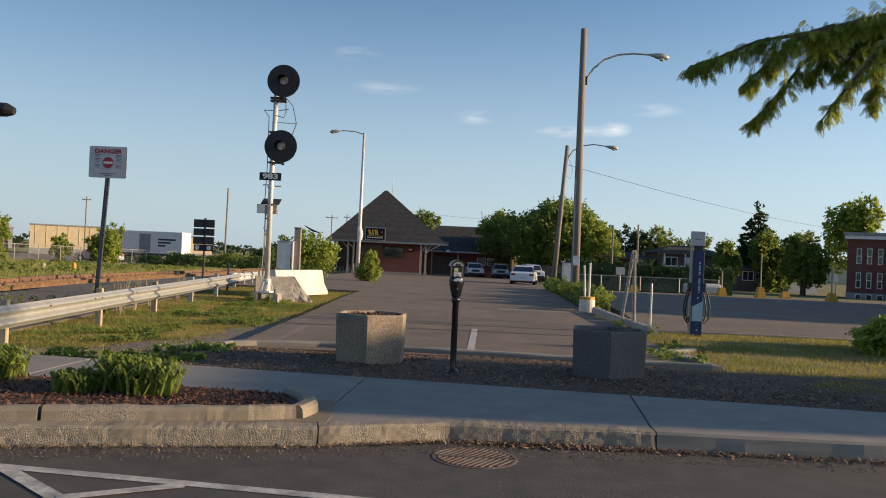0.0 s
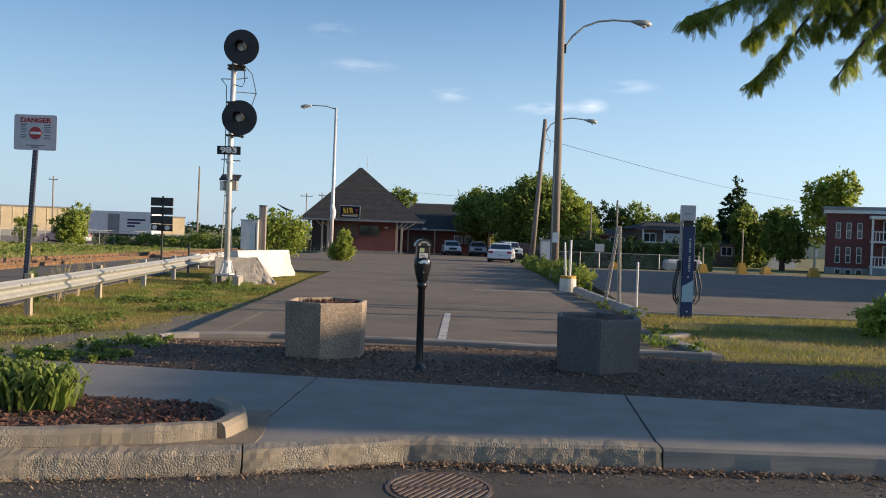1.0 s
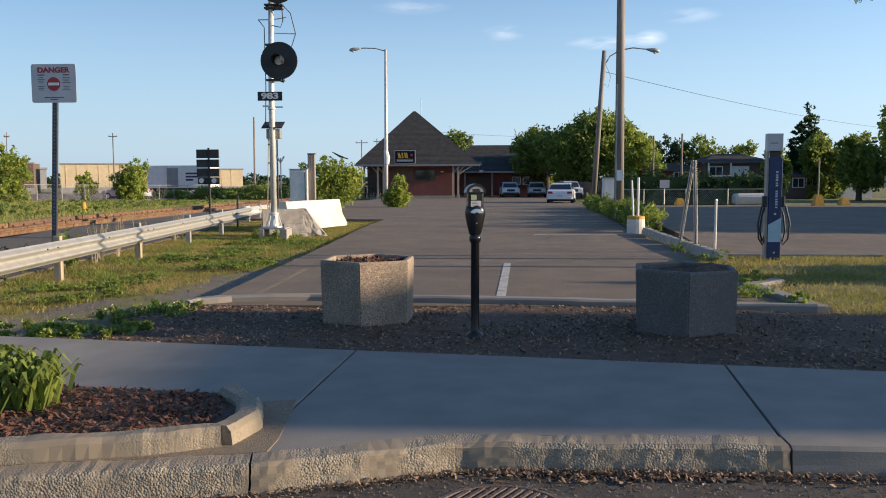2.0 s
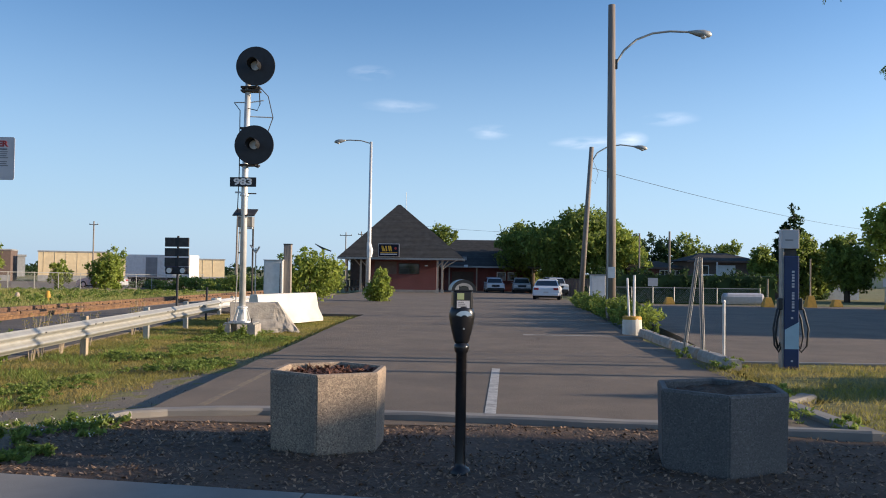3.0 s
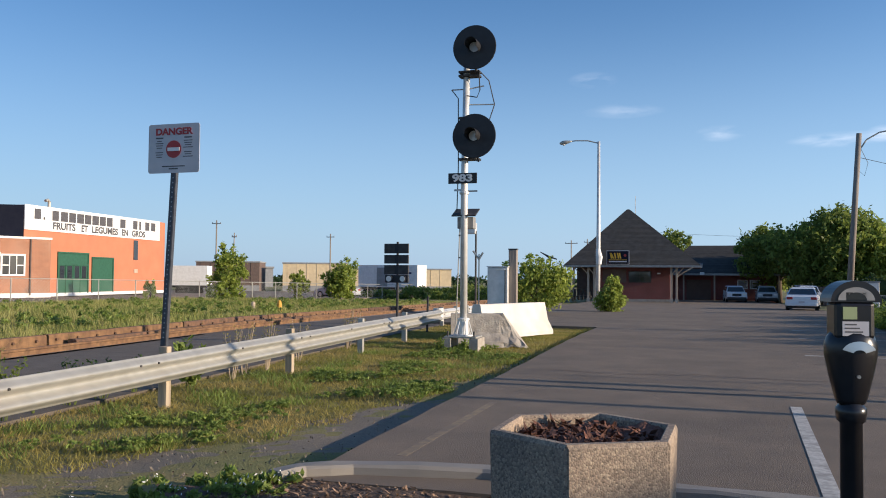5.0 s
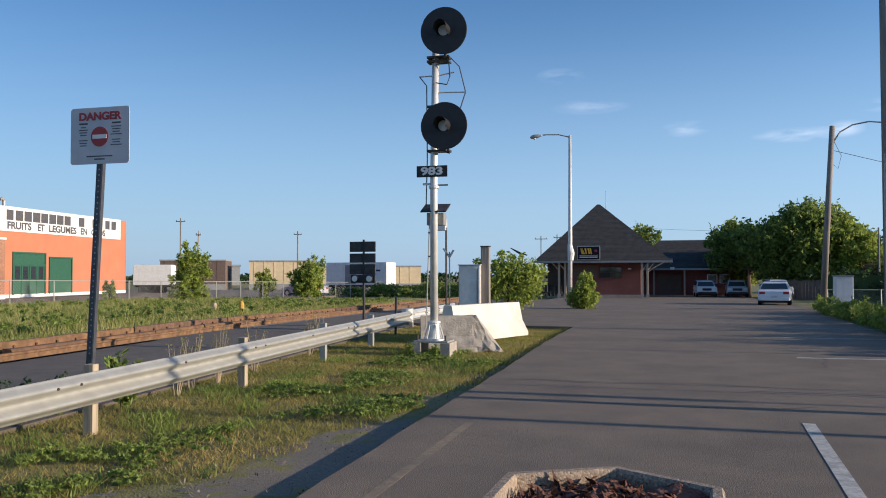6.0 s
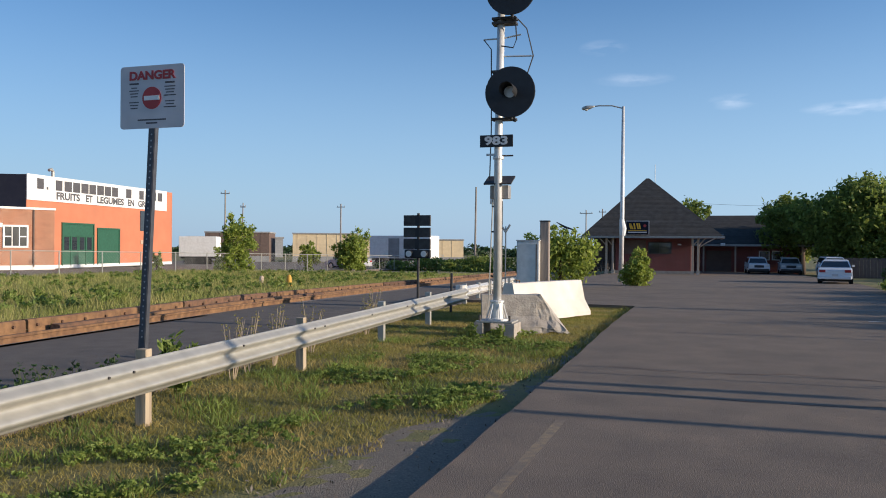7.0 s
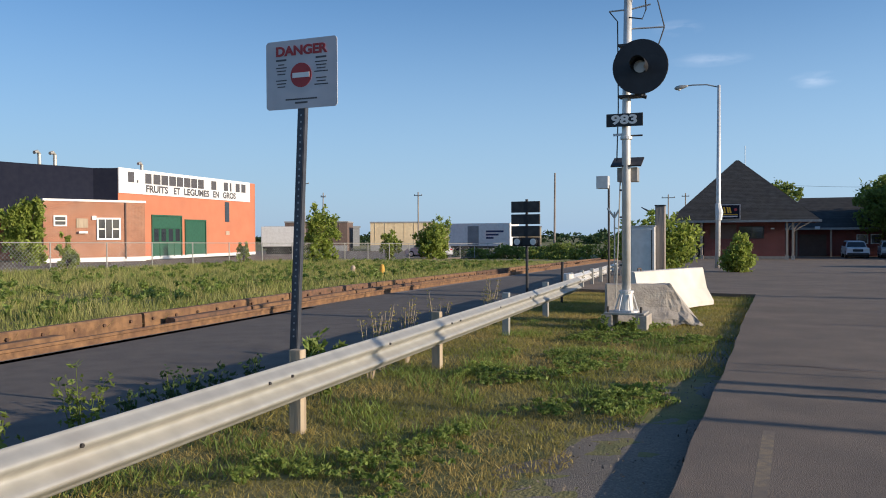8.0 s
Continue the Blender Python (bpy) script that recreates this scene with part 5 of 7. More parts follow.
def suv(x, y, rz, label, m, lights="front", name="suv"):
    return vehicle(name, label, x, y, rz, 4.9, 1.95, 1.86, [(-2.45, 0.4), (-2.45, 1.05), (-2.3, 1.14), (2.3, 1.12), (2.45, 0.95), (2.45, 0.4)],
                   [(-1.25, 1.1), (-0.7, 1.8), (2.0, 1.86), (2.4, 1.1)], [(-0.8, 1.16), (-0.5, 1.7), (1.9, 1.74), (2.15, 1.16)], m, 0.39, lights)


sedan(6.6, 62.0, -9, "white sedan parked with its tail to the lot", M["carwhite"]).scale = (1.0, 1.0, 0.94)
suv(4.2, 93.3, 2, "white pickup truck parked facing out at the station wall", M["carwhite"], name="pickup_truck").scale = (0.97, 0.97, 0.84)
suv(7.1, 93.3, -2, "silver pickup truck parked facing out at the station wall", M["cargrey"], name="pickup_truck").scale = (0.97, 0.97, 0.84)
suv(10.0, 87.5, 4, "white van parked by the dark fence", M["carwhite"], "front", "van").scale = (0.97, 0.97, 0.9)

# ---- station ----
def hip_roof(root, x0, x1, y0, y1, z, rx0, rx1, ry, rz, material, rows=16, name="roof"):
    """A hipped roof built of overlapping shingle courses, on a deck."""
    roof = bmesh.new()
    e = [roof.verts.new(p) for p in ((x0, y0, z), (x1, y0, z), (x1, y1, z), (x0, y1, z))]
    r0, r1 = roof.verts.new((rx0, ry, rz)), roof.verts.new((rx1, ry, rz))
    for f in ((e[0], e[1], r1, r0), (e[1], e[2], r1), (e[2], e[3], r0, r1), (e[3], e[0], r0), (e[3], e[2], e[1], e[0])):
        roof.faces.new(f)
    deck = part(name, roof, material, root, "dark grey shingled hip roof")
    C = [Vector((x0, y0, z)), Vector((x1, y0, z)), Vector((x1, y1, z)), Vector((x0, y1, z))]
    R = [Vector((rx0, ry, rz)), Vector((rx1, ry, rz)), Vector((rx1, ry, rz)), Vector((rx0, ry, rz))]
    for side in (0, 1, 3):
        a, b, ra, rb = C[side], C[(side + 1) % 4], R[side], R[(side + 1) % 4]
        nrm = (b - a).cross(ra - a).normalized()
        if nrm.z < 0:
            nrm = -nrm
        for i in range(rows):
            t0, t1 = i / rows, min(1, (i + 1.12) / rows)
            p = [a.lerp(ra, t0) + nrm * 0.022, b.lerp(rb, t0) + nrm * 0.022, b.lerp(rb, t1) + nrm * 0.012, a.lerp(ra, t1) + nrm * 0.012]
            q = [a.lerp(ra, t0), b.lerp(rb, t0)]
            s = bmesh.new()
            v = [s.verts.new(c) for c in p + q]
            s.faces.new(v[:4])
            s.faces.new((v[0], v[4], v[5], v[1]))
            bmesh.ops.recalc_face_normals(s, faces=s.faces)
            part("shingle_course", s, material, deck)
    return deck


def window(root, x0, x1, y, z0, z1, frame_mat, mull=1, bar=False, fw=0.06, out=-1):
    """A framed window on a wall that faces -y (out = -1)."""
    w = part("window", bm_box(x0, x1, y - 0.02, y + 0.03, z0, z1), M["glass"], root)
    for a, b, c, d in ((x0 - fw, x0, z0 - fw, z1 + fw), (x1, x1 + fw, z0 - fw, z1 + fw), (x0, x1, z1, z1 + fw), (x0, x1, z0 - fw, z0)):
        part("frame", bm_box(a, b, y - 0.06, y + 0.02, c, d), frame_mat, w)
    for k in range(1, mull + 1):
        xm = x0 + (x1 - x0) * k / (mull + 1)
        part("mullion", bm_box(xm - 0.03, xm + 0.03, y - 0.05, y + 0.01, z0, z1), frame_mat, w)
    if bar:
        zm = (z0 + z1) / 2
        part("glazing_bar", bm_box(x0, x1, y - 0.045, y + 0.01, zm - 0.03, zm + 0.03), frame_mat, w)
    return w


BZ = -0.72
st = thing("railway_station", "brick railway station with steep dark pyramid roof", "station", (0, 0, 0))
part("wall", bm_box(-8.1, -1.7, 84.0, 92.5, BZ - 0.1, 2.6), M["brick"], st, "dark red brick wall")
part("plinth", bm_box(-8.16, -1.64, 83.94, 92.5, BZ - 0.1, BZ + 0.25), M["conc_grey"], st)
hip_roof(st, -10.9, 0.95, 82.0, 94.2, 2.5, -5.72, -5.5, 88.1, 7.95, M["shingle"], 44)
part("fascia", bm_box(-10.9, 0.95, 81.93, 82.0, 2.36, 2.54), M["postgrey"], st, "grey eaves gutter board")
part("fascia", bm_box(0.95, 1.02, 81.93, 94.2, 2.36, 2.54), M["postgrey"], st)
part("soffit", bm_box(-10.8, 0.9, 82.02, 94.1, 2.38, 2.46), M["brownwall"], st)
for cx, cy in ((-8.75, 82.6), (-8.2, 82.6), (-1.55, 82.6), (-1.1, 82.6), (-10.3, 84.5), (-10.3, 90)):
    col = part("column", bm_box(cx - 0.09, cx + 0.09, cy - 0.09, cy + 0.09, BZ, 2.4, 0.01), M["trimwood"], st, "pale timber column")
    part("base", bm_box(cx - 0.14, cx + 0.14, cy - 0.14, cy + 0.14, BZ - 0.05, BZ + 0.35), M["conc_grey"], col)
    part("brace", bm_tube([(cx, cy, 1.7), (cx + (0.6 if cx > -4 else -0.6), cy - 0.2, 2.38)], 0.05, 6), M["trimwood"], col)
window(st, -5.2, -3.4, 83.97, 1.1, 1.95, M["darksteel"], 1, True, 0.09)
part("dark_panel", bm_box(-7.6, -5.5, 83.94, 83.99, 1.0, 2.2), M["brownwall"], st, "dark boarded panel")
part("wall_lamp", bm_box(-2.8, -2.5, 83.8, 84, 1.78, 1.9, 0.02), M["white"], st)
sg = part("sign_board", bm_box(-7.0, -5.15, 81.75, 81.87, 2.66, 3.78, 0.02), M["darkwall"], st, "dark blue roof sign with gold letter shapes")
part("sign_frame", bm_box(-7.06, -5.09, 81.87, 81.92, 2.6, 3.84), M["signgrey"], sg)
for k, (u, w) in enumerate(((-6.78, 0.0), (-6.42, 0.0), (-6.17, 0.0))):
    b = bmesh.new()
    for dx in ((0.0, 0.17) if k != 1 else (0.0,)):
        s = 0.12 if k == 0 and dx == 0 else -0.12
        s = -s if k == 2 else s
        s = 0.1 if k == 1 else s
        vs = [b.verts.new((u + dx + a, 81.74, z)) for a, z in ((s if s < 0 else 0, 3.62), ((s if s < 0 else 0) + 0.13, 3.62), ((-s if s < 0 else s) * 0.9 + 0.13, 3.12), ((-s if s < 0 else s) * 0.9, 3.12))]
        b.faces.new(vs)
    part("logo_shape", b, M["gold"], sg)
part("logo_shape", bm_tube([(-5.45, 81.745, 3.4), (-5.45, 81.735, 3.4)], 0.12, 12), M["red"], sg)
part("text_bar", bm_box(-6.85, -5.3, 81.735, 81.748, 2.8, 2.9), M["signgrey"], sg)
part("text_bar", bm_box(-6.85, -5.3, 81.735, 81.748, 2.98, 3.03), M["gold"], sg)
part("porch_wall", bm_box(-10.7, -8.1, 89.9, 90.1, BZ, 2.4), M["brownwall"], st, "dark porch back wall")
part("antenna", bm_tube([(-5.0, 89, 7.0), (-5.0, 89, 9.3)], 0.03, 5), M["white"], st)
part("gutter_pipe", bm_tube([(0.3, 82.2, 2.4), (-0.6, 83.2, 1.9), (-1.0, 83.9, 1.6)], 0.05, 6), M["white"], st)

wing = thing("station_wing", "long low brick station wing with dark hip roof", "station", (0, -0.5, -0.14))
wing.scale = (1.1, 1.1, 1.1)
part("wall", bm_box(-1.65, 8.0, 89.6, 101, BZ - 0.25, 1.85), M["brick"], wing, "dark red brick wall")
hip_roof(wing, -2.6, 9.1, 88.0, 102.5, 1.85, 0.0, 5.3, 95.2, 4.75, M["shingle"], 30)
part("fascia", bm_box(-1.5, 9.1, 87.93, 88.0, 1.72, 1.9), M["postgrey"], wing)
part("dormer", bm_box(0.3, 1.2, 89.5, 91, 2.2, 2.85), M["greywall"], wing, "small roof box")
part("garage_door", bm_box(-0.3, 1.9, 89.55, 89.6, BZ - 0.2, 1.3), M["brownwall"], wing, "brown wooden door")
for wx in (4.35, 5.45):
    window(wing, wx, wx + 0.75, 89.58, 0.55, 1.25, M["white"], 0, False, 0.08)
for wx in (-0.55, 2.2, 7.8):
    part("column", bm_box(wx - 0.07, wx + 0.07, 88.2, 88.34, BZ - 0.25, 1.75), M["trimwood"], wing)
part("roof_lamp", bm_box(0.9, 1.3, 87.6, 87.9, 1.75, 2.0, 0.03), M["white"], wing)
# bicycles' shelter: dark clutter under the porch
rk = thing("luggage_cart", "dark metal carts and rack under the station porch", "cart", (-9.6, 83.2, BZ))
for i in range(5):
    part("frame", bm_tube([(-0.7 + 0.35 * i, 0, 0.1), (-0.7 + 0.35 * i, 0.1, 1.1), (-0.5 + 0.35 * i, 0.5, 1.1), (-0.5 + 0.35 * i, 0.6, 0.1)], 0.05, 6), M["black"], rk)
part("deck", bm_box(-0.9, 1.0, 0.0, 0.8, 0.35, 0.5), M["darksteel"], rk)
ft = thing("fallen_sign_arm", "thin dark tilted panel beside the station eaves", "sign", (-13.0, 86, -0.7))
part("post", bm_tube([(0.2, 0, 0), (0.2, 0, 4.0)], 0.05, 6), M["darksteel"], ft)
part("panel", bm_tube([(-0.7, 0, 4.55), (0.1, 0, 4.1), (0.9, 0, 3.85)], [0.04, 0.12, 0.06], 6), M["darksteel"], ft)

# ---- plants ----
def tree(name, label, x, y, z, trunk_h, trunk_r, blobs, count, leaf, material, limbs=5, category="tree", lean=0.0):
    """A tapered trunk, limbs into the crown, and many leaves in clumps; blobs are relative to the foot."""
    root = thing(name, label, category, (x, y, z))
    rng = np.random.default_rng(int(abs(x * 37 + y * 11)) + 3)
    top = max(b[2] for b in blobs)
    pts = [(0, 0, -0.2), (lean * 0.3, 0.02, trunk_h * 0.5), (lean, 0, trunk_h), (lean * 1.2, 0, (trunk_h + top) / 2 + 0.2)]
    part("trunk", bm_tube(pts, [trunk_r * 1.2, trunk_r, trunk_r * 0.8, trunk_r * 0.3], 9), M["bark"], root, smooth=True)
    for b in blobs[:limbs]:
        s = Vector(pts[2])
        e = Vector(b[:3])
        mid = s.lerp(e, 0.5) + Vector((0, 0, 0.1 * trunk_h * 0.3))
        part("limb", bm_tube([s - Vector((0, 0, trunk_h * 0.15)), mid, e], [trunk_r * 0.5, trunk_r * 0.35, trunk_r * 0.12], 6), M["bark"], root)
    c = quads("crown", leaves_in(blobs, count, leaf, rng=rng), material)
    c.parent = root
    return root


def round_blobs(w, h, z0, n, rng, squash=1.0):
    out = []
    for i in range(n):
        a = 2 * math.pi * i / n + rng.uniform(-0.4, 0.4)
        r = w * rng.uniform(0.25, 0.62)
        k = rng.uniform(0.15, 0.85)
        s = rng.uniform(0.38, 0.6)
        out.append((r * math.cos(a), r * math.sin(a) * squash, z0 + h * k, w * s, w * s * squash, h * s * 0.62))
    out.append((0, 0, z0 + h * 0.62, w * 0.62, w * 0.62 * squash, h * 0.38))
    return out


trng = np.random.default_rng(21)
GZ = lambda y: gzf(0, y, -0.15)
# broad trees behind the far end of the lot
tree("broadleaf_tree", "broad dark green maple behind the dark fence", 8.6, 97, GZ(97), 2.5, 0.3, round_blobs(4.6, 5.8, 1.2, 9, trng), 14000, 0.21, M["leaf"])
tree("broadleaf_tree", "tall full maple lit from the side", 12.4, 92, GZ(92), 2.6, 0.32, round_blobs(5.2, 7.2, 1.2, 11, trng), 20000, 0.21, M["leaf"])
tree("broadleaf_tree", "sunlit maple at the side of the lot", 16.2, 91, GZ(91), 2.4, 0.3, round_blobs(3.6, 6.2, 1.0, 9, trng), 12000, 0.2, M["leaf_bright"])
tree("broadleaf_tree", "small green tree behind the station roof", -2.2, 110, GZ(110), 3.5, 0.25, round_blobs(2.6, 4.5, 3.6, 7, trng), 4000, 0.2, M["leaf"])
for x, y, w, h in ((23, 114, 3.4, 6.6), (27.5, 116, 3.6, 6.8), (31.5, 115, 3.4, 6.6), (36, 118, 3.0, 6.2)):
    tree("broadleaf_tree", "dark distant tree behind the row of houses", x, y, GZ(y), 2.2, 0.22, round_blobs(w, h * 0.85, 1.2, 7, trng), 3600, 0.22, M["leaf_dark"] if x < 30 else M["leaf"])


def conifer(x, y, z, h, w, label):
    root = thing("spruce_tree", label, "tree", (x, y, z))
    part("trunk", bm_tube([(0, 0, -0.2), (0, 0, h)], [0.2, 0.02], 8), M["bark"], root)
    rng = np.random.default_rng(5)
    blobs = []
    for i in range(28):
        t = i / 27
        r = w * 1.15 * (1 - t) ** 0.8 + 0.3
        for k in range(max(2, int(7 * (1 - t)) + 2)):
            a = rng.uniform(0, 2 * math.pi)
            blobs.append((r * 0.55 * math.cos(a), r * 0.55 * math.sin(a), 0.8 + (h - 0.9) * t - 0.1 * r, r * 0.5, r * 0.5, 0.55 * (1.3 - t)))
    c = quads("crown", leaves_in(blobs, 42000, 0.2, 0.6, 0.3, rng), M["leaf_dark"])
    c.parent = root
    return root


conifer(33.5, 87.5, GZ(87), 9.4, 2.5, "tall dark spruce rising above the garden trees")
tree("broadleaf_tree", "full green garden tree before the spruce", 33.3, 84, GZ(84), 1.5, 0.22, round_blobs(2.3, 5.4, 0.2, 9, trng), 11000, 0.19, M["leaf"])
tree("broadleaf_tree", "dark garden tree beside the spruce", 26.8, 78, GZ(78), 1.3, 0.18, round_blobs(1.5, 3.9, 0.4, 7, trng), 5000, 0.17, M["leaf"])
tree("broadleaf_tree", "full dark tree beside the brick house", 32.6, 74.2, GZ(74), 1.8, 0.22, round_blobs(2.1, 4.3, 1.2, 10, trng), 8000, 0.18, M["leaf"])
tree("broadleaf_tree", "tall feathery tree behind the brick house", 46.5, 93, GZ(93), 4, 0.3, round_blobs(3.0, 6.4, 3.4, 10, trng), 10000, 0.23, M["leaf_bright"])

# hedge and fence at the far edge of the side lot
hedge = thing("hedge", "long dark clipped hedge behind a wire fence", "hedge", (0, 0, 0))
c = quads("leaves", leaves_in([(x, 60.4, GZ(60) + 1.15, 0.75, 0.5, 1.0) for x in np.arange(9.4, 21.4, 0.6)], 9000, 0.10), M["leaf_dark"])
c.parent = hedge
part("core", roughen(bm_box(9.2, 21.4, 60.15, 60.7, GZ(60) - 0.1, GZ(60) + 1.9), 0.08, 2), M["leaf_dark"], hedge)


def fence_run(pts, h, label, spacing=2.6, mesh_gap=0.22, name="chain_link_fence"):
    root = thing(name, label, "fence")
    line = [Vector((*p, 0)) for p in pts]
    posts, rail = [], []
    for a, b in zip(line, line[1:]):
        n = max(1, int((b - a).length / spacing))
        posts += [a.lerp(b, i / n) for i in range(n)]
    posts.append(line[-1])
    zf = lambda p: gzf(0, p.y, -0.1)
    for p in posts:
        part("post", bm_tube([(p.x, p.y, zf(p)), (p.x, p.y, zf(p) + h + 0.04)], 0.035, 6), M["galv"], root)
    for a, b in zip(posts, posts[1:]):
        part("top_rail", bm_tube([(a.x, a.y, zf(a) + h), (b.x, b.y, zf(b) + h)], 0.024, 5), M["galv"], root)
    verts, faces = [], []
    wv = 0.004

    def strand(p, q):
        d = (q - p).normalized()
        up = Vector((0, 0, 1)) if abs(d.z) < 0.9 else Vector((0, 1, 0))
        s = d.cross(up).normalized().cross(d) * wv
        k = len(verts)
        verts.extend([tuple(p - s), tuple(q - s), tuple(q + s), tuple(p + s)])
        faces.append((k, k + 1, k + 2, k + 3))
    for a, b in zip(posts, posts[1:]):
        L = (b - a).length
        n = int(L / mesh_gap)
        for i in range(n):
            for s in (1, -1):
                t0 = i / n
                t1 = t0 + s * (h / L)
                hh = h
                if t1 > 1:
                    hh, t1 = h * (1 - t0) / (t1 - t0), 1
                if t1 < 0:
                    hh, t1 = h * t0 / (t0 - t1), 0
                p, q = a.lerp(b, t0), a.lerp(b, t1)
                strand(Vector((p.x, p.y, zf(p) + 0.03)), Vector((q.x, q.y, zf(q) + hh)))
    ob = raw("wire_mesh", verts, faces, M["chainlink"])
    ob.parent = root
    return root


fence_run([(9.0, 59.2), (20, 59.0)], 1.0, "low wire fence before the dark hedge", 2.4, 0.12)
fence_run([(-36.5, 30), (-35.5, 44), (-33.0, 62), (-30.5, 80), (-29, 100)], 1.45, "galvanised chain-link fence beyond the rough grass", 3.0, 0.2)

# ---- right-hand lot furniture ----
def charger():
    root = thing("charging_station", "navy blue electric car charging post with black cables", "charging station", (5.6, 17.5, -0.02), -2)
    root.scale = (1.15, 1.0, 1.014)
    part("back_post", bm_box(-0.115, -0.085, -0.04, 0.1, 0, 2.1, 0.006), M["postgrey"], root)
    part("body", bm_box(-0.085, 0.11, -0.06, 0.1, 0.0, 1.72, 0.012), M["navy"], root)
    bm = bmesh.new()
    vs = [bm.verts.new(p) for p in ((-0.08, -0.0625, 0.31), (0.105, -0.0625, 0.31), (0.105, -0.0625, 0.72), (-0.08, -0.0625, 0.60))]
    bm.faces.new(vs)
    part("pale_panel", bm, M["skyblue"], root, "pale blue slanted panel")
    part("top_sign", bm_box(-0.12, 0.11, -0.055, 0.09, 1.83, 2.12, 0.008), M["signgrey"], root, "pale grey sign box")
    part("neck", bm_box(-0.07, 0.09, 0.0, 0.05, 1.7, 1.84), M["darksteel"], root)
    for k in range(14):
        h = 0.045 if k % 3 else 0.03
        if k in (7,):
            continue
        part("text_bar", bm_box(0.012, 0.045, -0.0635, -0.06, 0.88 + 0.045 * k, 0.88 + 0.045 * k + h * 0.7), M["signgrey"], root)
    part("text_bar", bm_box(-0.075, 0.03, -0.0585, -0.055, 1.95, 1.97), M["greywall"], root)
    part("logo_shape", bm_tube([(0.015, -0.06, 0.78), (0.015, -0.0635, 0.78)], 0.018, 8), M["signgrey"], root)
    part("logo_shape", bm_tube([(0.015, -0.06, 0.13), (0.015, -0.0635, 0.13)], 0.016, 8), M["signgrey"], root)
    for s, w in ((-1, 0.17), (1, 0.2)):
        x0 = -0.11 if s < 0 else 0.11
        pts = [(x0, 0, 1.0), (x0 + s * w * 0.35, -0.02, 0.9), (x0 + s * w * 0.65, -0.03, 0.62), (x0 + s * w * 0.55, -0.03, 0.36), (x0 + s * w * 0.2, -0.02, 0.26), (x0 - s * 0.0, 0, 0.34)]
        part("cable", bm_tube(pts, 0.014, 6), M["black"], root, "hanging black charging cable", smooth=True)
        pts = [(x0, 0.03, 0.92), (x0 + s * w * 0.25, 0.02, 0.75), (x0 + s * w * 0.4, 0.02, 0.5), (x0 + s * w * 0.2, 0.02, 0.31), (x0, 0.03, 0.4)]
        part("cable", bm_tube(pts, 0.014, 6), M["black"], root, smooth=True)
        part("plug", bm_box(x0 - 0.03 + s * 0.02, x0 + 0.03 + s * 0.02, -0.06, 0.04, 0.9, 1.08, 0.015), M["black"], root)
    return root


charger()


def channel_post(x, y, top, label, h, r=0.03):
    root = thing("sign_post", label, "post", (x, y, -0.05))
    for s in (-1, 1):
        part("flange", bm_tube([(s * r, 0, 0), (top[0] + s * r, top[1], h)], 0.008, 4), M["postgrey"], root)
    part("web", bm_tube([(0, 0.012, 0), (top[0], top[1] + 0.012, h)], 0.016, 4), M["postgrey"], root)
    return root


channel_post(4.47, 19.35, (0.24, 0), "bent leaning galvanised sign post with no sign", 1.76)
channel_post(4.66, 18.8, (-0.06, 0), "upright galvanised sign post with no sign", 1.76)
pp = thing("pipe_post", "short pale pipe post by the kerb", "post", (5.05, 18.94, -0.05))
part("pipe", bm_tube([(0, 0, 0), (0, 0, 1.02)], 0.024, 10), M["alu"], pp)
part("cap", bm_lathe([(0.026, 1.0), (0.02, 1.03), (0.01, 1.035)], 10), M["alu"], pp)

bk = thing("bollard_block", "two white tubes set in a concrete block with a yellow rim", "bollard", (4.57, 24.2, -0.02))
part("block", roughen(bm_lathe([(0.23, 0.0), (0.225, 0.3), (0.215, 0.42), (0.19, 0.43)], 18), 0.008, 6), M["conc_white"], bk)
part("rim", bm_lathe([(0.222, 0.355), (0.219, 0.42), (0.2, 0.435)], 18), M["yellow"], bk, "worn yellow painted rim")
part("tube", bm_tube([(-0.07, 0, 0.4), (-0.12, 0, 1.33)], 0.025, 10), M["white"], bk)
part("tube", bm_tube([(0.05, 0.02, 0.4), (0.05, 0.02, 1.4)], 0.03, 10), M["white"], bk)

for x, y, h, p in ((16.9, 49.2, 0.5, 1.0), (19.4, 49.8, 0.62, 2.0), (21.6, 51.6, 0.4, 0.0), (22.6, 47.6, 0.5, 1.35), (12.4, 52, 0.4, 0.0)):
    cn = thing("yellow_bollard", "yellow painted concrete base" + (" with a thin post" if p else ""), "bollard", (x, y, gzf(0, y, -0.02)), 0, "yellow bases in the side lot")
    b = bmesh.new()
    rows = [[b.verts.new((sx * r, sy * r, z)) for sx, sy in ((-1, -1), (1, -1), (1, 1), (-1, 1))] for r, z in ((0.27, 0), (0.26, 0.1), (0.15, h), (0.13, h + 0.02))]
    for i in range(3):
        for k in range(4):
            b.faces.new((rows[i][k], rows[i][(k + 1) % 4], rows[i + 1][(k + 1) % 4], rows[i + 1][k]))
    b.faces.new(rows[-1])
    part("base", b, M["yellow"], cn)
    if p:
        part("post", bm_tube([(0, 0, h), (0, 0, h + p)], 0.045, 8), M["postwood"], cn)
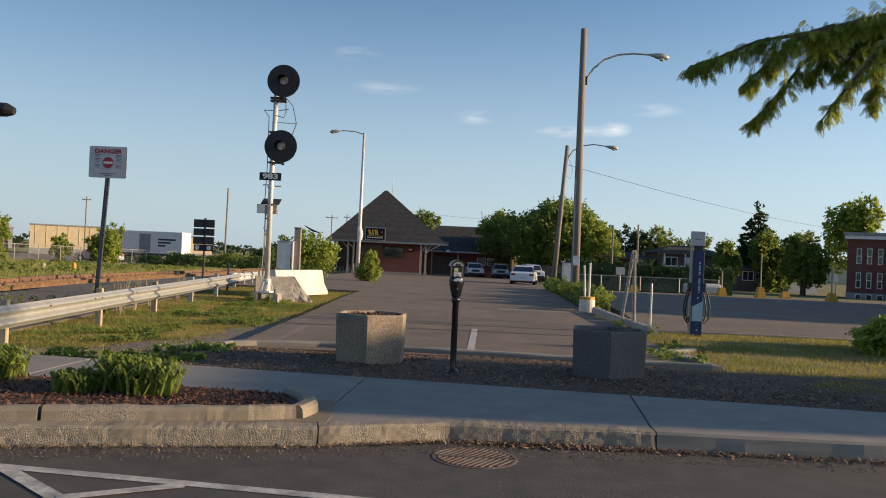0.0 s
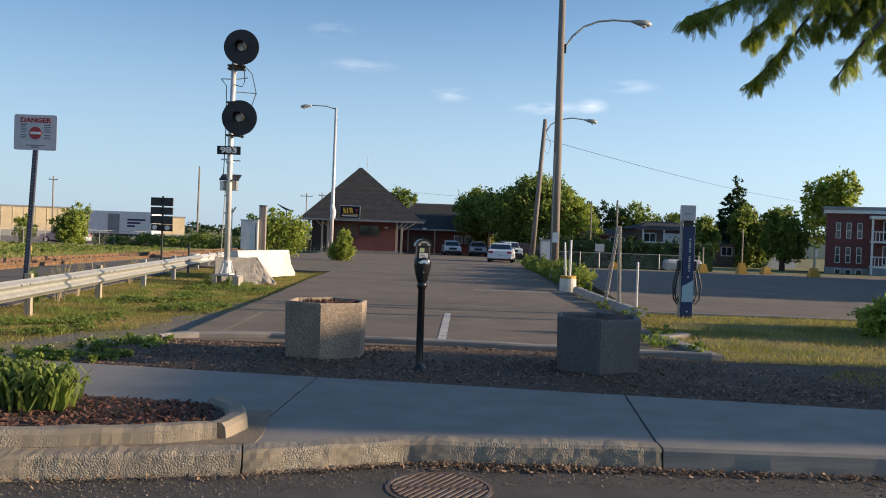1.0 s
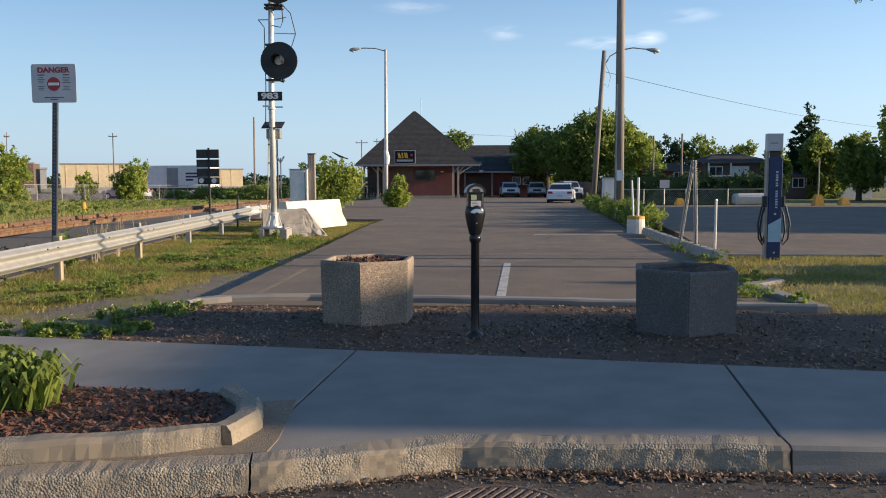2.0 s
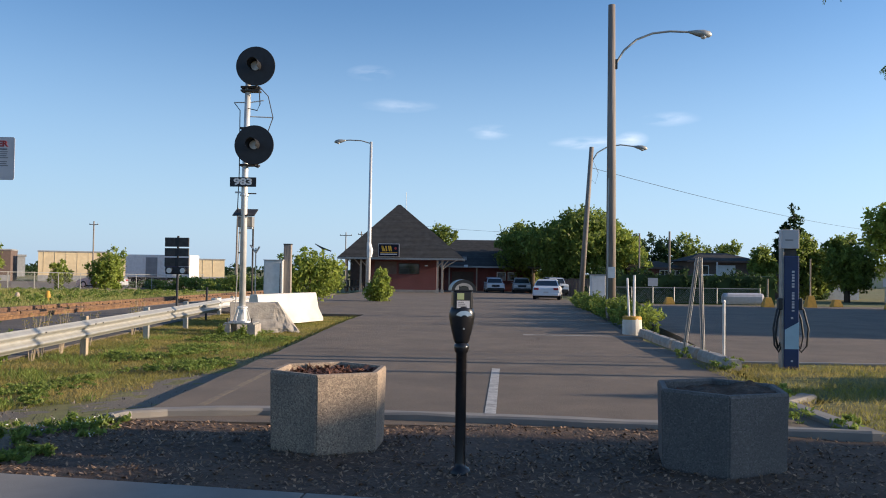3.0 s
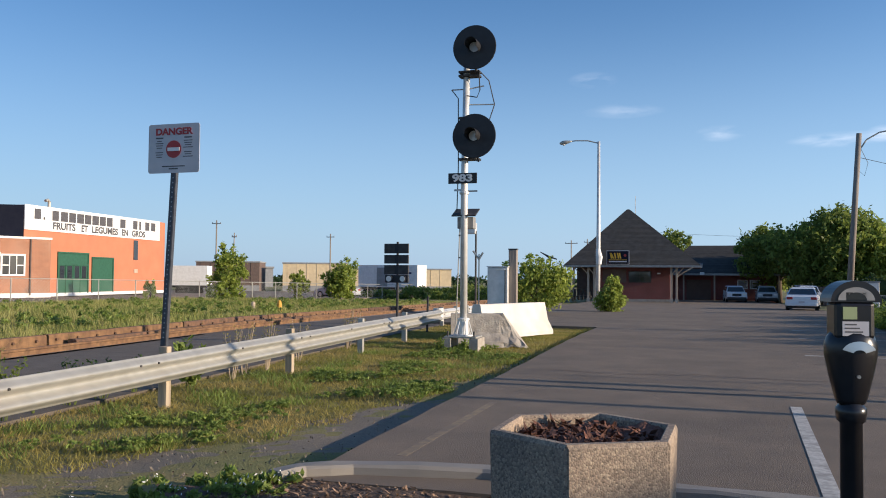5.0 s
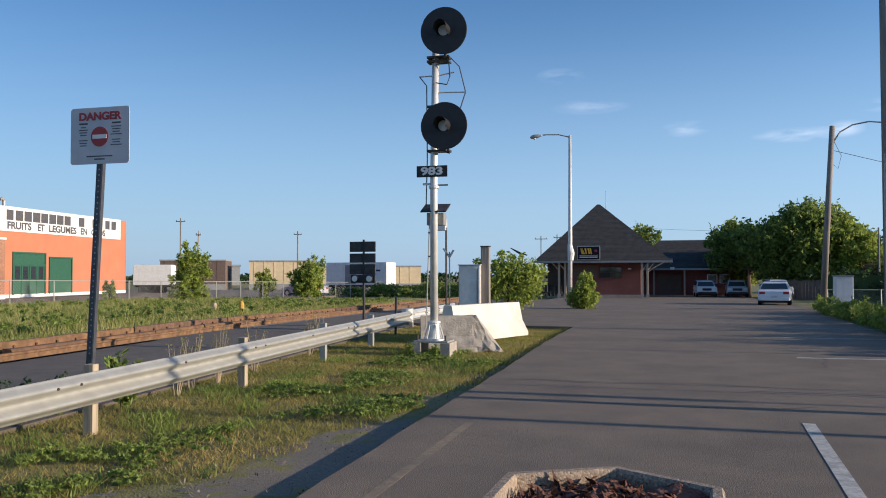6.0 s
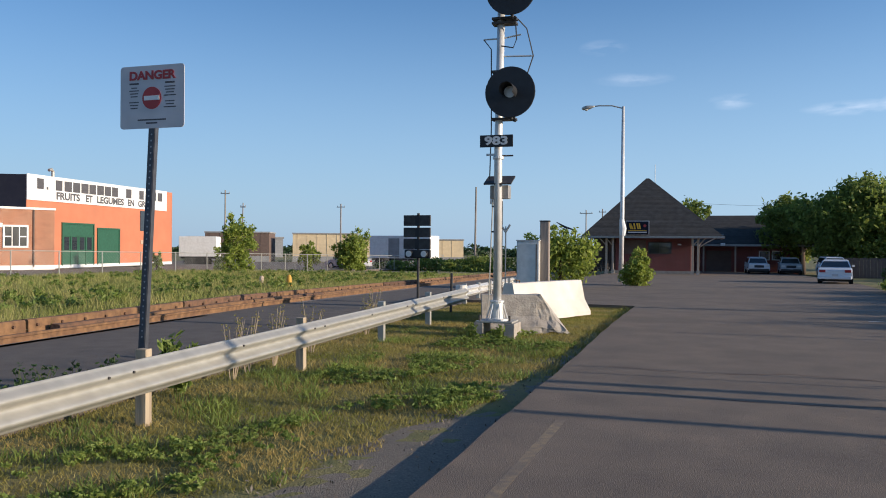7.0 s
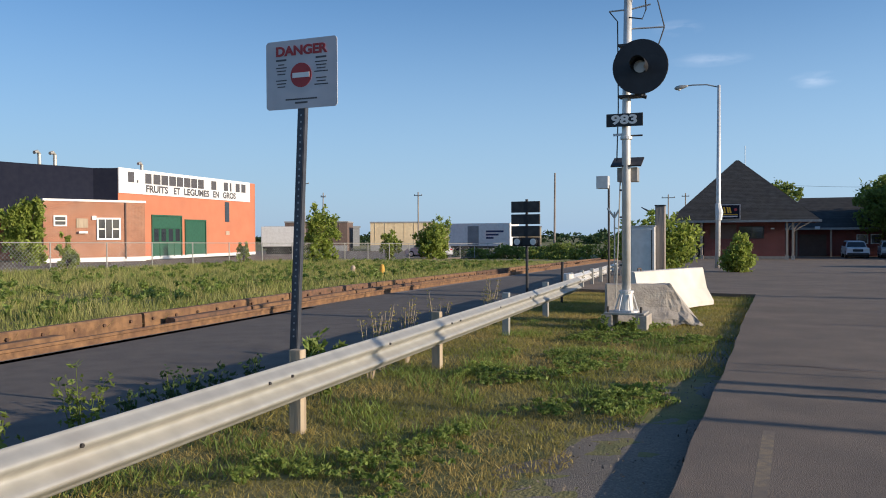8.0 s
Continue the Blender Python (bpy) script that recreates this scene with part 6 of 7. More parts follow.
for x, y, z0, z1, w in ((12.4, 56, 0.55, 1.05, 0.6), (31.6, 66, 0.7, 1.3, 0.35)):
    s_ = thing("lot_sign", "small pale sign on a post at the lot edge", "sign", (x, y, gzf(0, y, -0.05)))
    part("post", bm_tube([(0, 0.03, 0), (0, 0.03, z1 + 0.5)], 0.04, 6), M["galv"], s_)
    part("panel", bm_box(-w / 2, w / 2, -0.02, 0.01, z0 + 0.5, z1 + 0.5), M["signgrey"], s_)


def simple_pole(x, y, h, label, lean=0.0, arm=0.0, r=0.11):
    root = thing("utility_pole", label, "utility pole", (x, y, gzf(0, y, -0.15)))
    part("shaft", bm_tube([(0, 0, 0), (lean, 0, h)], [r, r * 0.75], 8), M["polewood"], root)
    if arm:
        part("crossarm", bm_box(lean - arm, lean + arm, -0.05, 0.05, h - 0.5, h - 0.4), M["polewood"], root)
        for s in (-1, 0, 1):
            part("insulator", bm_tube([(lean + s * arm * 0.9, 0, h - 0.4), (lean + s * arm * 0.9, 0, h - 0.25)], 0.04, 6), M["greywall"], root)
    return root


simple_pole(14.9, 62, 4.9, "thin wooden pole behind the side lot", 0, 0, 0.09)
simple_pole(18.0, 86, 6.2, "thin wooden pole among the houses", 0, 0, 0.1)
simple_pole(-28.4, 111.8, 10.1, "wooden pole far along the railway", 0.1, 0, 0.14)
simple_pole(-48.4, 114.8, 8.3, "far utility pole with a crossarm", 0, 0.6, 0.12)
simple_pole(-63, 109, 10.0, "far utility pole with a crossarm", 0, 0.7, 0.12)
simple_pole(-16.4, 127.8, 7.8, "far utility pole with a crossarm", 0, 0.9, 0.1)
simple_pole(-14.2, 128.7, 8.0, "far pole with a lamp arm behind the station", 0, 0.5, 0.1)
simple_pole(-48, 88, 7.0, "thin dark pole near the orange warehouse", 0.2, 0.3, 0.07)


# ---- houses across the lot ----
def brick_house():
    root = thing("brick_house", "two-storey dark red brick house with white porches", "house", (34.3, 69.8, -0.95), -26)
    part("wall", bm_box(0, 9.5, 0, 9, 0, 5.2), M["brick_red"], root)
    part("foundation", bm_box(-0.04, 9.5, -0.04, 9, 0, 0.75), M["greywall"], root)
    part("cornice", bm_box(-0.25, 9.7, -0.3, 9.2, 5.2, 5.5, 0.02), M["white"], root)
    part("cornice", bm_box(-0.35, 9.8, -0.4, 9.3, 5.5, 5.75, 0.02), M["greywall"], root)
    for x in (0.72, 1.5, 2.3):
        window(root, x, x + 0.28, -0.02, 3.2, 4.4, M["white"], 0, True, 0.05)
        window(root, x, x + 0.28, -0.02, 1.2, 2.4, M["white"], 0, True, 0.05)
        window(root, x, x + 0.36, -0.06, 0.25, 0.6, M["white"], 0, False, 0.05)
    for z in (0.85, 2.85):
        part("porch_floor", bm_box(3.2, 9, -1.6, 0, z, z + 0.16), M["white"], root)
        part("porch_rail", bm_box(3.2, 9, -1.6, -1.52, z + 0.85, z + 0.93), M["white"], root)
        for i in range(22):
            part("baluster", bm_box(3.25 + 0.26 * i, 3.31 + 0.26 * i, -1.59, -1.53, z + 0.16, z + 0.85), M["white"], root)
        window(root, 4.2, 5.4, -0.02, z + 0.3, z + 1.7, M["white"], 1, False, 0.07)
    part("porch_roof", bm_box(3.1, 9.2, -1.8, 0, 4.75, 5.0), M["white"], root)
    part("porch_base", bm_box(3.2, 9, -1.55, 0, 0, 0.85), M["greywall"], root)
    for x in (3.3, 5.6, 7.9):
        part("porch_post", bm_box(x - 0.08, x + 0.08, -1.6, -1.44, 0, 4.75), M["white"], root)
    return root


brick_house()


def bungalow(x, y, w, d, h, wall_m, label, windows, roof_over=0.5, roof_h=0.9):
    root = thing("house", label, "house", (x, y, gzf(0, y, -0.2)))
    part("wall", bm_box(0, w, 0, d, 0, h), wall_m, root)
    r = bmesh.new()
    o = roof_over
    e = [r.verts.new(p) for p in ((-o, -o, h), (w + o, -o, h), (w + o, d + o, h), (-o, d + o, h))]
    t = [r.verts.new(p) for p in ((w * 0.3, d / 2, h + roof_h), (w * 0.7, d / 2, h + roof_h))]
    for f in ((e[0], e[1], t[1], t[0]), (e[1], e[2], t[1]), (e[2], e[3], t[0], t[1]), (e[3], e[0], t[0]), (e[3], e[2], e[1], e[0])):
        r.faces.new(f)
    part("roof", r, M["shingle"], root)
    part("fascia", bm_box(-o, w + o, -o - 0.04, -o, h - 0.14, h + 0.05), M["brownwall"], root)
    for a, b, c, e_ in windows:
        window(root, a, b, -0.02, c, e_, M["white"], 1, False, 0.08)
    return root


b1 = bungalow(23.6, 88.2, 6.6, 7, 3.7, M["brownwall"], "low brown house with a white garage door and balcony", [(0.5, 1.7, 2.3, 3.2)])
part("garage_door", bm_box(2.5, 4.4, -0.06, 0, 1.2, 3.3), M["white"], b1, "white panelled door")
part("balcony", bm_box(0.1, 2.4, -0.9, 0, 1.5, 1.62), M["greywall"], b1)
for i in range(9):
    part("baluster", bm_box(0.12 + 0.28 * i, 0.17 + 0.28 * i, -0.9, -0.85, 1.62, 2.3), M["white"], b1)
part("balcony_rail", bm_box(0.1, 2.4, -0.92, -0.84, 2.3, 2.38), M["white"], b1)
for a in (0.15, 2.35):
    part("porch_post", bm_box(a - 0.06, a + 0.06, -0.9, -0.78, 0, 3.6), M["white"], b1)
bungalow(17.6, 90, 5.6, 6, 3.0, M["brick_red"], "low brick house with white framed windows", [(3.4, 4.3, 1.9, 2.7), (4.5, 5.3, 1.9, 2.7)], 0.4, 0.7)
bungalow(30.2, 84, 3.8, 6, 2.3, M["brownwall"], "low brown house behind the side lot", [(0.6, 1.6, 1.2, 2.0), (1.9, 2.9, 1.2, 2.0)], 0.3, 0.5)
wh = thing("white_house", "plain white gabled house side between trees", "house", (36.3, 87.5, -0.95))
part("wall", bm_prism([(0, 0), (3.6, 0), (3.6, 6), (0, 6)], 0, lambda x, y: 3.9 - 0.35 * x), M["white"], wh)
part("roof", bm_prism([(-0.3, -0.3), (3.9, -0.3), (3.9, 6.3), (-0.3, 6.3)], lambda x, y: 3.9 - 0.35 * x, lambda x, y: 4.05 - 0.35 * x), M["shingle"], wh)
tbl = thing("parked_boat", "pale covered shape resting behind the yellow base", "boat", (17.2, 57, gzf(0, 57, -0.1)))
part("cover", roughen(bm_box(-0.2, 2.2, -0.6, 0.6, 0.0, 0.75, 0.2), 0.1, 1.5), M["signgrey"], tbl)
fn = thing("board_fence", "dark board fence at the end of the lot", "fence", (0, 0, 0))
for i in range(30):
    part("board", bm_box(9.4 + 0.28 * i, 9.66 + 0.28 * i, 88.0, 88.05, -0.95, 0.75 + 0.03 * (i % 3)), M["brownwall"], fn)
bx = thing("utility_box", "pale grey utility box by the strip", "utility box", (7.8, 50.6, gzf(0, 50, -0.05)))
part("body", bm_box(0, 0.75, 0, 0.7, 0, 1.6, 0.02), M["white"], bx)
part("roof", bm_box(-0.04, 0.79, -0.04, 0.74, 1.6, 1.66), M["greywall"], bx)

# ---- warehouses across the track ----
def facade_root(name, label, a, b, z, cat):
    d = Vector(b) - Vector(a)
    return thing(name, label, cat, (*a, z), math.degrees(math.atan2(d.y, d.x))), d.length


ow, L = facade_root("warehouse", "orange rendered warehouse with painted white sign band and green doors", (-47.3, 57.4), (-49.6, 77.5), -0.35, "warehouse")
part("wall", bm_prism([(0, 0), (L + 0.5, 0), (L + 1.5, 0.5), (L + 2.2, 1.6), (L + 2.2, 16), (0, 16)], 0, lambda x, y: 6.88 - 0.0 * x), M["orange"], ow, "orange rendered wall")
part("sign_band", bm_box(-0.02, L * 0.972, -0.07, 0.0, 5.05, 6.92), M["white"], ow, "white painted sign band")
for k, wd in enumerate((0.75, 0.2, 0.8, 0.92, 0.92, 0.95, 0.92, 0.95, 0.92, 0.9, 0.0, 0.85, 0.0, 0.75, 0.3, 0.75, 0.8)):
    if wd:
        x0 = 1.05 + 1.06 * k
        part("text_bar", bm_box(x0, x0 + wd, -0.08, -0.07, 5.9, 6.68 if k != 1 else 6.1), M["ink"], ow)
for wrd, cx_, wd_ in (("FRUITS", 4.2, 2.9), ("ET", 6.9, 0.9), ("LEGUMES", 9.9, 3.9), ("EN", 13.0, 1.0), ("GROS", 15.3, 2.3)):
    text("lettering", wrd, 0.75, M["ink"], ow, pose(cx_ + 0.5, -0.075, 5.48, 90, 0, 0), wd_, "dark painted word " + wrd)
part("base_band", bm_box(-0.02, L + 0.5, -0.05, 0.0, 0, 0.26), M["white"], ow)
for x0, x1, h, leaves in ((4.1, 8.0, 3.4, 4), (8.7, 11.7, 3.1, 1)):
    dr = part("door", bm_box(x0, x1, -0.03, 0.0, 0.2, h), M["green"], ow, "dark green loading door")
    part("frame", bm_box(x0 - 0.12, x0, -0.1, 0.0, 0.2, h + 0.12), M["green"], dr)
    part("frame", bm_box(x1, x1 + 0.12, -0.1, 0.0, 0.2, h + 0.12), M["green"], dr)
    part("lintel", bm_box(x0, x1, -0.1, 0.0, h, h + 0.12), M["green"], dr)
    for k in range(1, leaves):
        xm = x0 + (x1 - x0) * k / leaves
        part("stile", bm_box(xm - 0.06, xm + 0.06, -0.08, -0.03, 0.2, h - 0.85), M["green"], dr)
    if leaves > 1:
        part("transom", bm_box(x0, x1, -0.09, -0.03, h - 0.95, h - 0.8), M["green"], dr)
        for k in range(leaves):
            xa = x0 + (x1 - x0) * (k + 0.2) / leaves
            part("pane", bm_box(xa, xa + 0.6, -0.045, -0.03, 1.4, 2.4), M["glass"], dr)
    else:
        for k in range(5):
            part("rib", bm_box(x0, x1, -0.05, -0.03, 0.7 + 0.5 * k, 0.74 + 0.5 * k), M["green"], dr)
part("window", bm_box(15.1, 15.8, -0.05, 0.0, 3.1, 4.9), M["glass"], ow, "tall narrow dark window")
part("vent", bm_box(15.2, 15.8, -0.06, 0.0, 1.9, 2.25), M["trimwood"], ow)
part("dark_wall", bm_prism([(-14, 5.2), (-6, 3.4), (-0.7, 1.6), (-0.02, 0.03), (-0.02, 16), (-14, 16)], 3.4, 6.86), M["darkwall"], ow, "dark blue-black upper wall")
for x, y in ((-7.6, 6), (-6.4, 6), (-2.2, 5), (-1.2, 4.5), (8.5, 4)):
    part("vent_pipe", bm_tube([(x, y, 6.8), (x, y, 7.85), (x - 0.2, y, 8.02), (x - 0.5, y, 7.92)], 0.13, 8), M["galv"], ow, "hooked silver vent pipe")

an, L2 = facade_root("brick_annex", "low tan brick annex with white framed windows", (-48.7, 51.9), (-45.9, 58.6), -0.35, "building")
part("wall", bm_box(0, L2, 0, 5, 0, 4.3), M["brick_tan"], an)
part("coping", bm_box(-0.05, L2 + 0.05, -0.08, 5, 4.3, 4.45), M["white"], an)
part("base_band", bm_box(-0.02, L2 + 0.02, -0.05, 0.0, 0, 0.32), M["white"], an)
window(an, 3.75, 5.25, -0.03, 1.7, 3.05, M["white"], 2, False, 0.12)
part("glazing_bar", bm_box(3.75, 4.2, -0.06, -0.03, 2.32, 2.4), M["white"], an)
part("glazing_bar", bm_box(4.8, 5.25, -0.06, -0.03, 2.32, 2.4), M["white"], an)
window(an, 0.75, 1.45, -0.03, 2.65, 3.2, M["white"], 0, True, 0.1)
part("wall_vent", bm_box(2.2, 3.0, -0.06, 0, 2.45, 3.1), M["postwood"], an)
part("wall_box", bm_box(3.3, 3.6, -0.1, 0, 3.0, 3.3), M["white"], an)
part("ledge", bm_box(2.3, 2.9, -0.3, 0, 2.05, 2.2), M["white"], an)
part("downpipe", bm_tube([(5.75, -0.06, 0.2), (5.75, -0.06, 4.3)], 0.06, 6), M["brownwall"], an)
tagged(obj("warehouse_yard", bm_prism([(-60, 30), (-36.8, 30), (-33, 62), (-29, 100), (-29, 118), (-75, 118)], lambda x, y: gzf(x, y, -0.2), lambda x, y: gzf(x, y, -0.08)), M["asphalt"]), "grey asphalt yard before the warehouse", "pavement", kind="structure")


def box_trailer(x, y, rz, length, height, label, panel=True):
    root = thing("box_trailer", label, "trailer", (x, y, gzf(0, y, -0.1)), rz)
    part("box", bm_box(0, length, 0, 2.5, 1.1, height, 0.04), M["white"], root)
    part("frame", bm_box(0.1, length - 0.1, 0.4, 2.1, 0.85, 1.1), M["darksteel"], root)
    for a in (1.0, 2.2, length - 1.4):
        for b in (0.15, 2.1):
            part("wheel", bm_tube([(a, b, 0.5), (a, b + 0.28, 0.5)], 0.5, 14), M["tyre"], root)
    if panel:
        part("door", bm_box(length * 0.32, length * 0.5, -0.03, 0.0, 1.2, height - 0.3), M["greywall"], root)
    for k in range(3 if panel else 0):
        part("text_bar", bm_box(length * 0.62, length * (0.9 - 0.08 * k), -0.02, 0.0, 2.6 - 0.35 * k, 2.8 - 0.35 * k), M["navy"], root)
    return root


box_trailer(-36.2, 95.4, -6, 7.4, 3.6, "white box trailer with blue lettering bars in the yard")
box_trailer(-57.5, 90.5, 20, 4.2, 3.4, "plain white box trailer beside the warehouse", False)
for i, (x, y, w, h, m, lab) in enumerate(((-72, 118, 9.5, 4.4, "brownwall", "low dark flat-roofed shed beyond the yard"), (-60.5, 124, 9.8, 4.3, "cream", "long cream flat-roofed warehouse"), (-51, 128, 16, 3.5, "cream", "lower cream warehouse wing beyond the yard"))):
    sh = thing("shed", lab, "warehouse", (x, y, -1.0), 22)
    part("wall", bm_box(0, w, 0, 8, 0, h), M[m], sh)
    part("roof_edge", bm_box(-0.1, w + 0.1, -0.1, 8, h, h + 0.2), M["greywall"], sh)
    for k in range(int(w / 1.5)):
        part("wall_rib", bm_box(0.7 + 1.5 * k, 0.76 + 1.5 * k, -0.04, 0, 0.9, h), M[m], sh)
    part("base_band", bm_box(0, w, -0.05, 0, 0, 0.9), M["greywall"], sh)
sedan(-33.8, 84, 75, "dark car standing in the yard behind the fence", M["cargrey"])

# shrubs and small trees along the fence
for x, y, w, h, n, m in ((-44.0, 46.3, 1.5, 4.7, 6000, "leaf_bright"), (-33.2, 62.6, 1.8, 4.7, 4600, "leaf_bright"), (-33.2, 74.4, 1.25, 2.8, 2200, "leaf_bright"), (-29.9, 75.8, 1.85, 3.8, 5600, "leaf_bright"),
                         (-38.8, 44.5, 0.7, 2.0, 1100, "leaf_bright"), (-36.0, 57.0, 0.55, 1.9, 800, "leaf_bright")):
    tree("young_tree", "leafy young tree growing along the chain-link fence", x, y, gzf(0, y, -0.35), h * 0.3, 0.07, round_blobs(w * 0.95, h * 0.85, 0.25, 8, trng), n, 0.13, M[m], 5)
tree("shrub", "rounded green shrub at the foot of the white lamp post", -3.78, 49.5, gzf(0, 49, -0.05), 0.5, 0.06, [(0, 0, 0.75, 0.62, 0.6, 0.7), (0.1, 0, 1.3, 0.42, 0.42, 0.5), (-0.1, 0.1, 0.5, 0.72, 0.6, 0.5)], 4200, 0.075, M["leaf_bright"], 3, "shrub")
tree("shrub", "broad yellowish green bush behind the timber post", -6.6, 44, gzf(0, 44, -0.1), 0.7, 0.07, [(0, 0, 1.2, 1.3, 1.1, 1.1), (-0.8, 0, 1.6, 0.9, 0.9, 0.8), (0.7, 0, 1.5, 0.9, 0.9, 0.9), (0.1, 0, 2.1, 0.8, 0.8, 0.6)], 5200, 0.09, M["leaf_bright"], 4, "shrub")
tree("shrub", "dark low bush along the far track", -16, 80, gzf(0, 80, -0.2), 0.8, 0.08, [(-3, 0, 0.8, 2.4, 1.5, 0.8), (1.5, 0, 1.0, 2.2, 1.5, 0.9), (4, 2, 0.8, 1.8, 1.5, 0.8), (-6, 3, 0.6, 2.0, 1.5, 0.6)], 6000, 0.13, M["leaf"], 4, "shrub")
tree("shrub", "low dark scrub beyond the rail fence", -26, 88, gzf(0, 88, -0.2), 0.6, 0.08, [(-4, 0, 0.5, 2.6, 1.5, 0.5), (0, 0, 0.7, 2.6, 1.5, 0.65), (4, 2, 0.6, 2.4, 1.5, 0.6)], 5000, 0.14, M["leaf"], 3, "shrub")

# far woods to close the horizon
frng = np.random.default_rng(9)
blobs = []
for a in np.linspace(-85, 85, 320):
    d = 240 + frng.uniform(-30, 60)
    h = frng.uniform(1.6, 3.2) if a < 2 else frng.uniform(2.5, 6.0)
    blobs.append((d * math.sin(radians(a)), d * math.cos(radians(a)), h * 0.55 - 1.4, frng.uniform(4, 8), 3, h * 0.7))
tagged(quads("far_woods", leaves_in(blobs, 64000, 0.55, rng=frng), M["leaf_dark"]), "dark distant line of trees on the horizon", "woods", kind="stuff")
for a, w in ((-38, 14), (-30, 20), (18, 15), (27, 18), (36, 20)):
    d = 190
    fb = thing("far_building", "low pale far building among trees", "building", (d * math.sin(radians(a)), d * math.cos(radians(a)), -1.2), -a)
    part("wall", bm_box(-w / 2, w / 2, 0, 8, 0, 4.2), M["cream"] if w % 4 else M["greywall"], fb)
    part("roof_edge", bm_box(-w / 2 - 0.2, w / 2 + 0.2, -0.2, 8.2, 4.2, 4.6), M["greywall"], fb)

# ---- drain, litter ----
def storm_grate(x, y):
    root = thing("storm_drain", "rusty round iron storm drain grate in the gutter", "drain", (x, y, -0.158))
    part("ring", bm_lathe([(0.335, 0.0), (0.335, 0.012), (0.31, 0.014), (0.3, 0.004)], 36), M["grate"], root)
    # no hole: a flat black disc paints the darkness below the bars
    part("pit", bm_lathe([(0.295, 0.0015), (0.295, 0.003), (0.28, 0.004)], 30), M["black"], root)
    for i in range(13):
        u = -0.264 + 0.044 * i
        h = math.sqrt(max(0.0, 0.295 ** 2 - u * u))
        b = bm_box(u - 0.012, u + 0.012, -h, h, 0.004, 0.016, 0.003)
        bmesh.ops.rotate(b, verts=b.verts, matrix=Matrix.Rotation(radians(-32), 3, "Z"))
        part("bar", b, M["grate"], root)
    part("spine", bm_box(-0.29, 0.29, -0.018, 0.018, 0.005, 0.017), M["grate"], root)
    return root


storm_grate(0.65, 6.92)


def litter(name, xy, z, size, material, label, rng, flat=0.25):
    k = len(xy)
    a = rng.uniform(0, 2 * np.pi, k)
    s = size * rng.uniform(0.4, 1.5, size=(k, 1))
    t = rng.normal(size=k) * flat
    u = np.stack([np.cos(a), np.sin(a), t], 1) * s
    w = np.stack([-np.sin(a), np.cos(a), rng.normal(size=k) * flat], 1) * s * 0.4
    p = np.stack([xy[:, 0], xy[:, 1], z + 0.01], 1)
    return tagged(quads(name, np.stack([p - u, p + w, p + u, p - w], 1), material), label, "litter", kind="stuff")


lr = np.random.default_rng(31)
k = 34000
sx = lr.uniform(-3.0, 10.5, k)
f = lr.uniform(0, 1, k)
sy = (9.78 - 0.165 * sx) + f * (np.where(sx < 4.2, 12.35, 11.5) - (9.78 - 0.165 * sx))
keep = np.array([noise.noise((a * 0.8, b * 0.8, 4)) for a, b in zip(sx, sy)]) + lr.uniform(-0.5, 0.5, k) > -0.25
sxy = np.stack([sx, sy], 1)[keep]
sz = np.array([-0.03 + 0.03 * math.sin(math.pi * min(1, max(0, (b - (9.78 - 0.165 * a)) / ((12.35 if a < 4.2 else 11.5) - (9.78 - 0.165 * a))))) + 0.035 * noise.noise((a * 1.6, b * 1.6, 0)) + 0.012 * noise.noise((a * 8, b * 8, 3)) for a, b in sxy])
litter("wood_chips", sxy, sz, 0.017, M["chip"], "brown wood chips and dry leaves on dark soil", lr, 0.45)
# mulch chips in the kerbed bed and planters
bxy = np.stack([lr.uniform(-9, -0.95, 9000), np.zeros(9000)], 1)
bxy[:, 1] = 7.5 + 0.24 * (bxy[:, 0] + 1) + lr.uniform(0.02, 0.98, 9000) * (0.74 - 0.4 * (bxy[:, 0] + 1))
litter("bark_mulch", bxy, np.full(len(bxy), 0.057), 0.022, M["mulch"], "reddish bark mulch in the kerbed bed", lr, 0.5)
for px, py, pz in ((-0.54, 11.32, 0.56), (2.47, 10.85, 0.47)):
    a, r = lr.uniform(0, 2 * np.pi, 900), 0.355 * np.sqrt(lr.uniform(0, 1, 900))
    litter("bark_mulch", np.stack([px + r * np.cos(a), py + r * np.sin(a)], 1), np.full(900, pz) + lr.uniform(-0.02, 0.03, 900), 0.028, M["mulch"], "reddish bark chips in the concrete planter", lr, 0.5)
# gutter leaves
gx = np.concatenate([lr.uniform(0.3, 6, 450), lr.normal(1.25, 0.12, 120)])
gy = np.array([kerb_y(a) for a in gx]) - np.abs(lr.normal(0, 0.07, len(gx))) - 0.04
litter("gutter_leaves", np.stack([gx, gy], 1), np.full(len(gx), -0.148), 0.022, M["chip"], "dry leaves lying along the gutter", lr, 0.35)
# stray stones on gravel
gk = 5200
gyy = lr.uniform(10.6, 22, gk)
gxx = lr.uniform(-6.4, -2.55, gk)
okk = gxx > -2.9 - 1.8 * np.exp(-np.clip(gyy - 12.2, 0, 50) / 3.0) - 3.0 * np.clip(12.2 - gyy, 0, 9)
litter("gravel_stones", np.stack([gxx, gyy], 1)[okk], np.full(okk.sum(), -0.1), 0.014, M["gravel"], "loose grey stones on the shoulder", lr, 0.6)

# ---- grass ----
gr = np.random.default_rng(41)


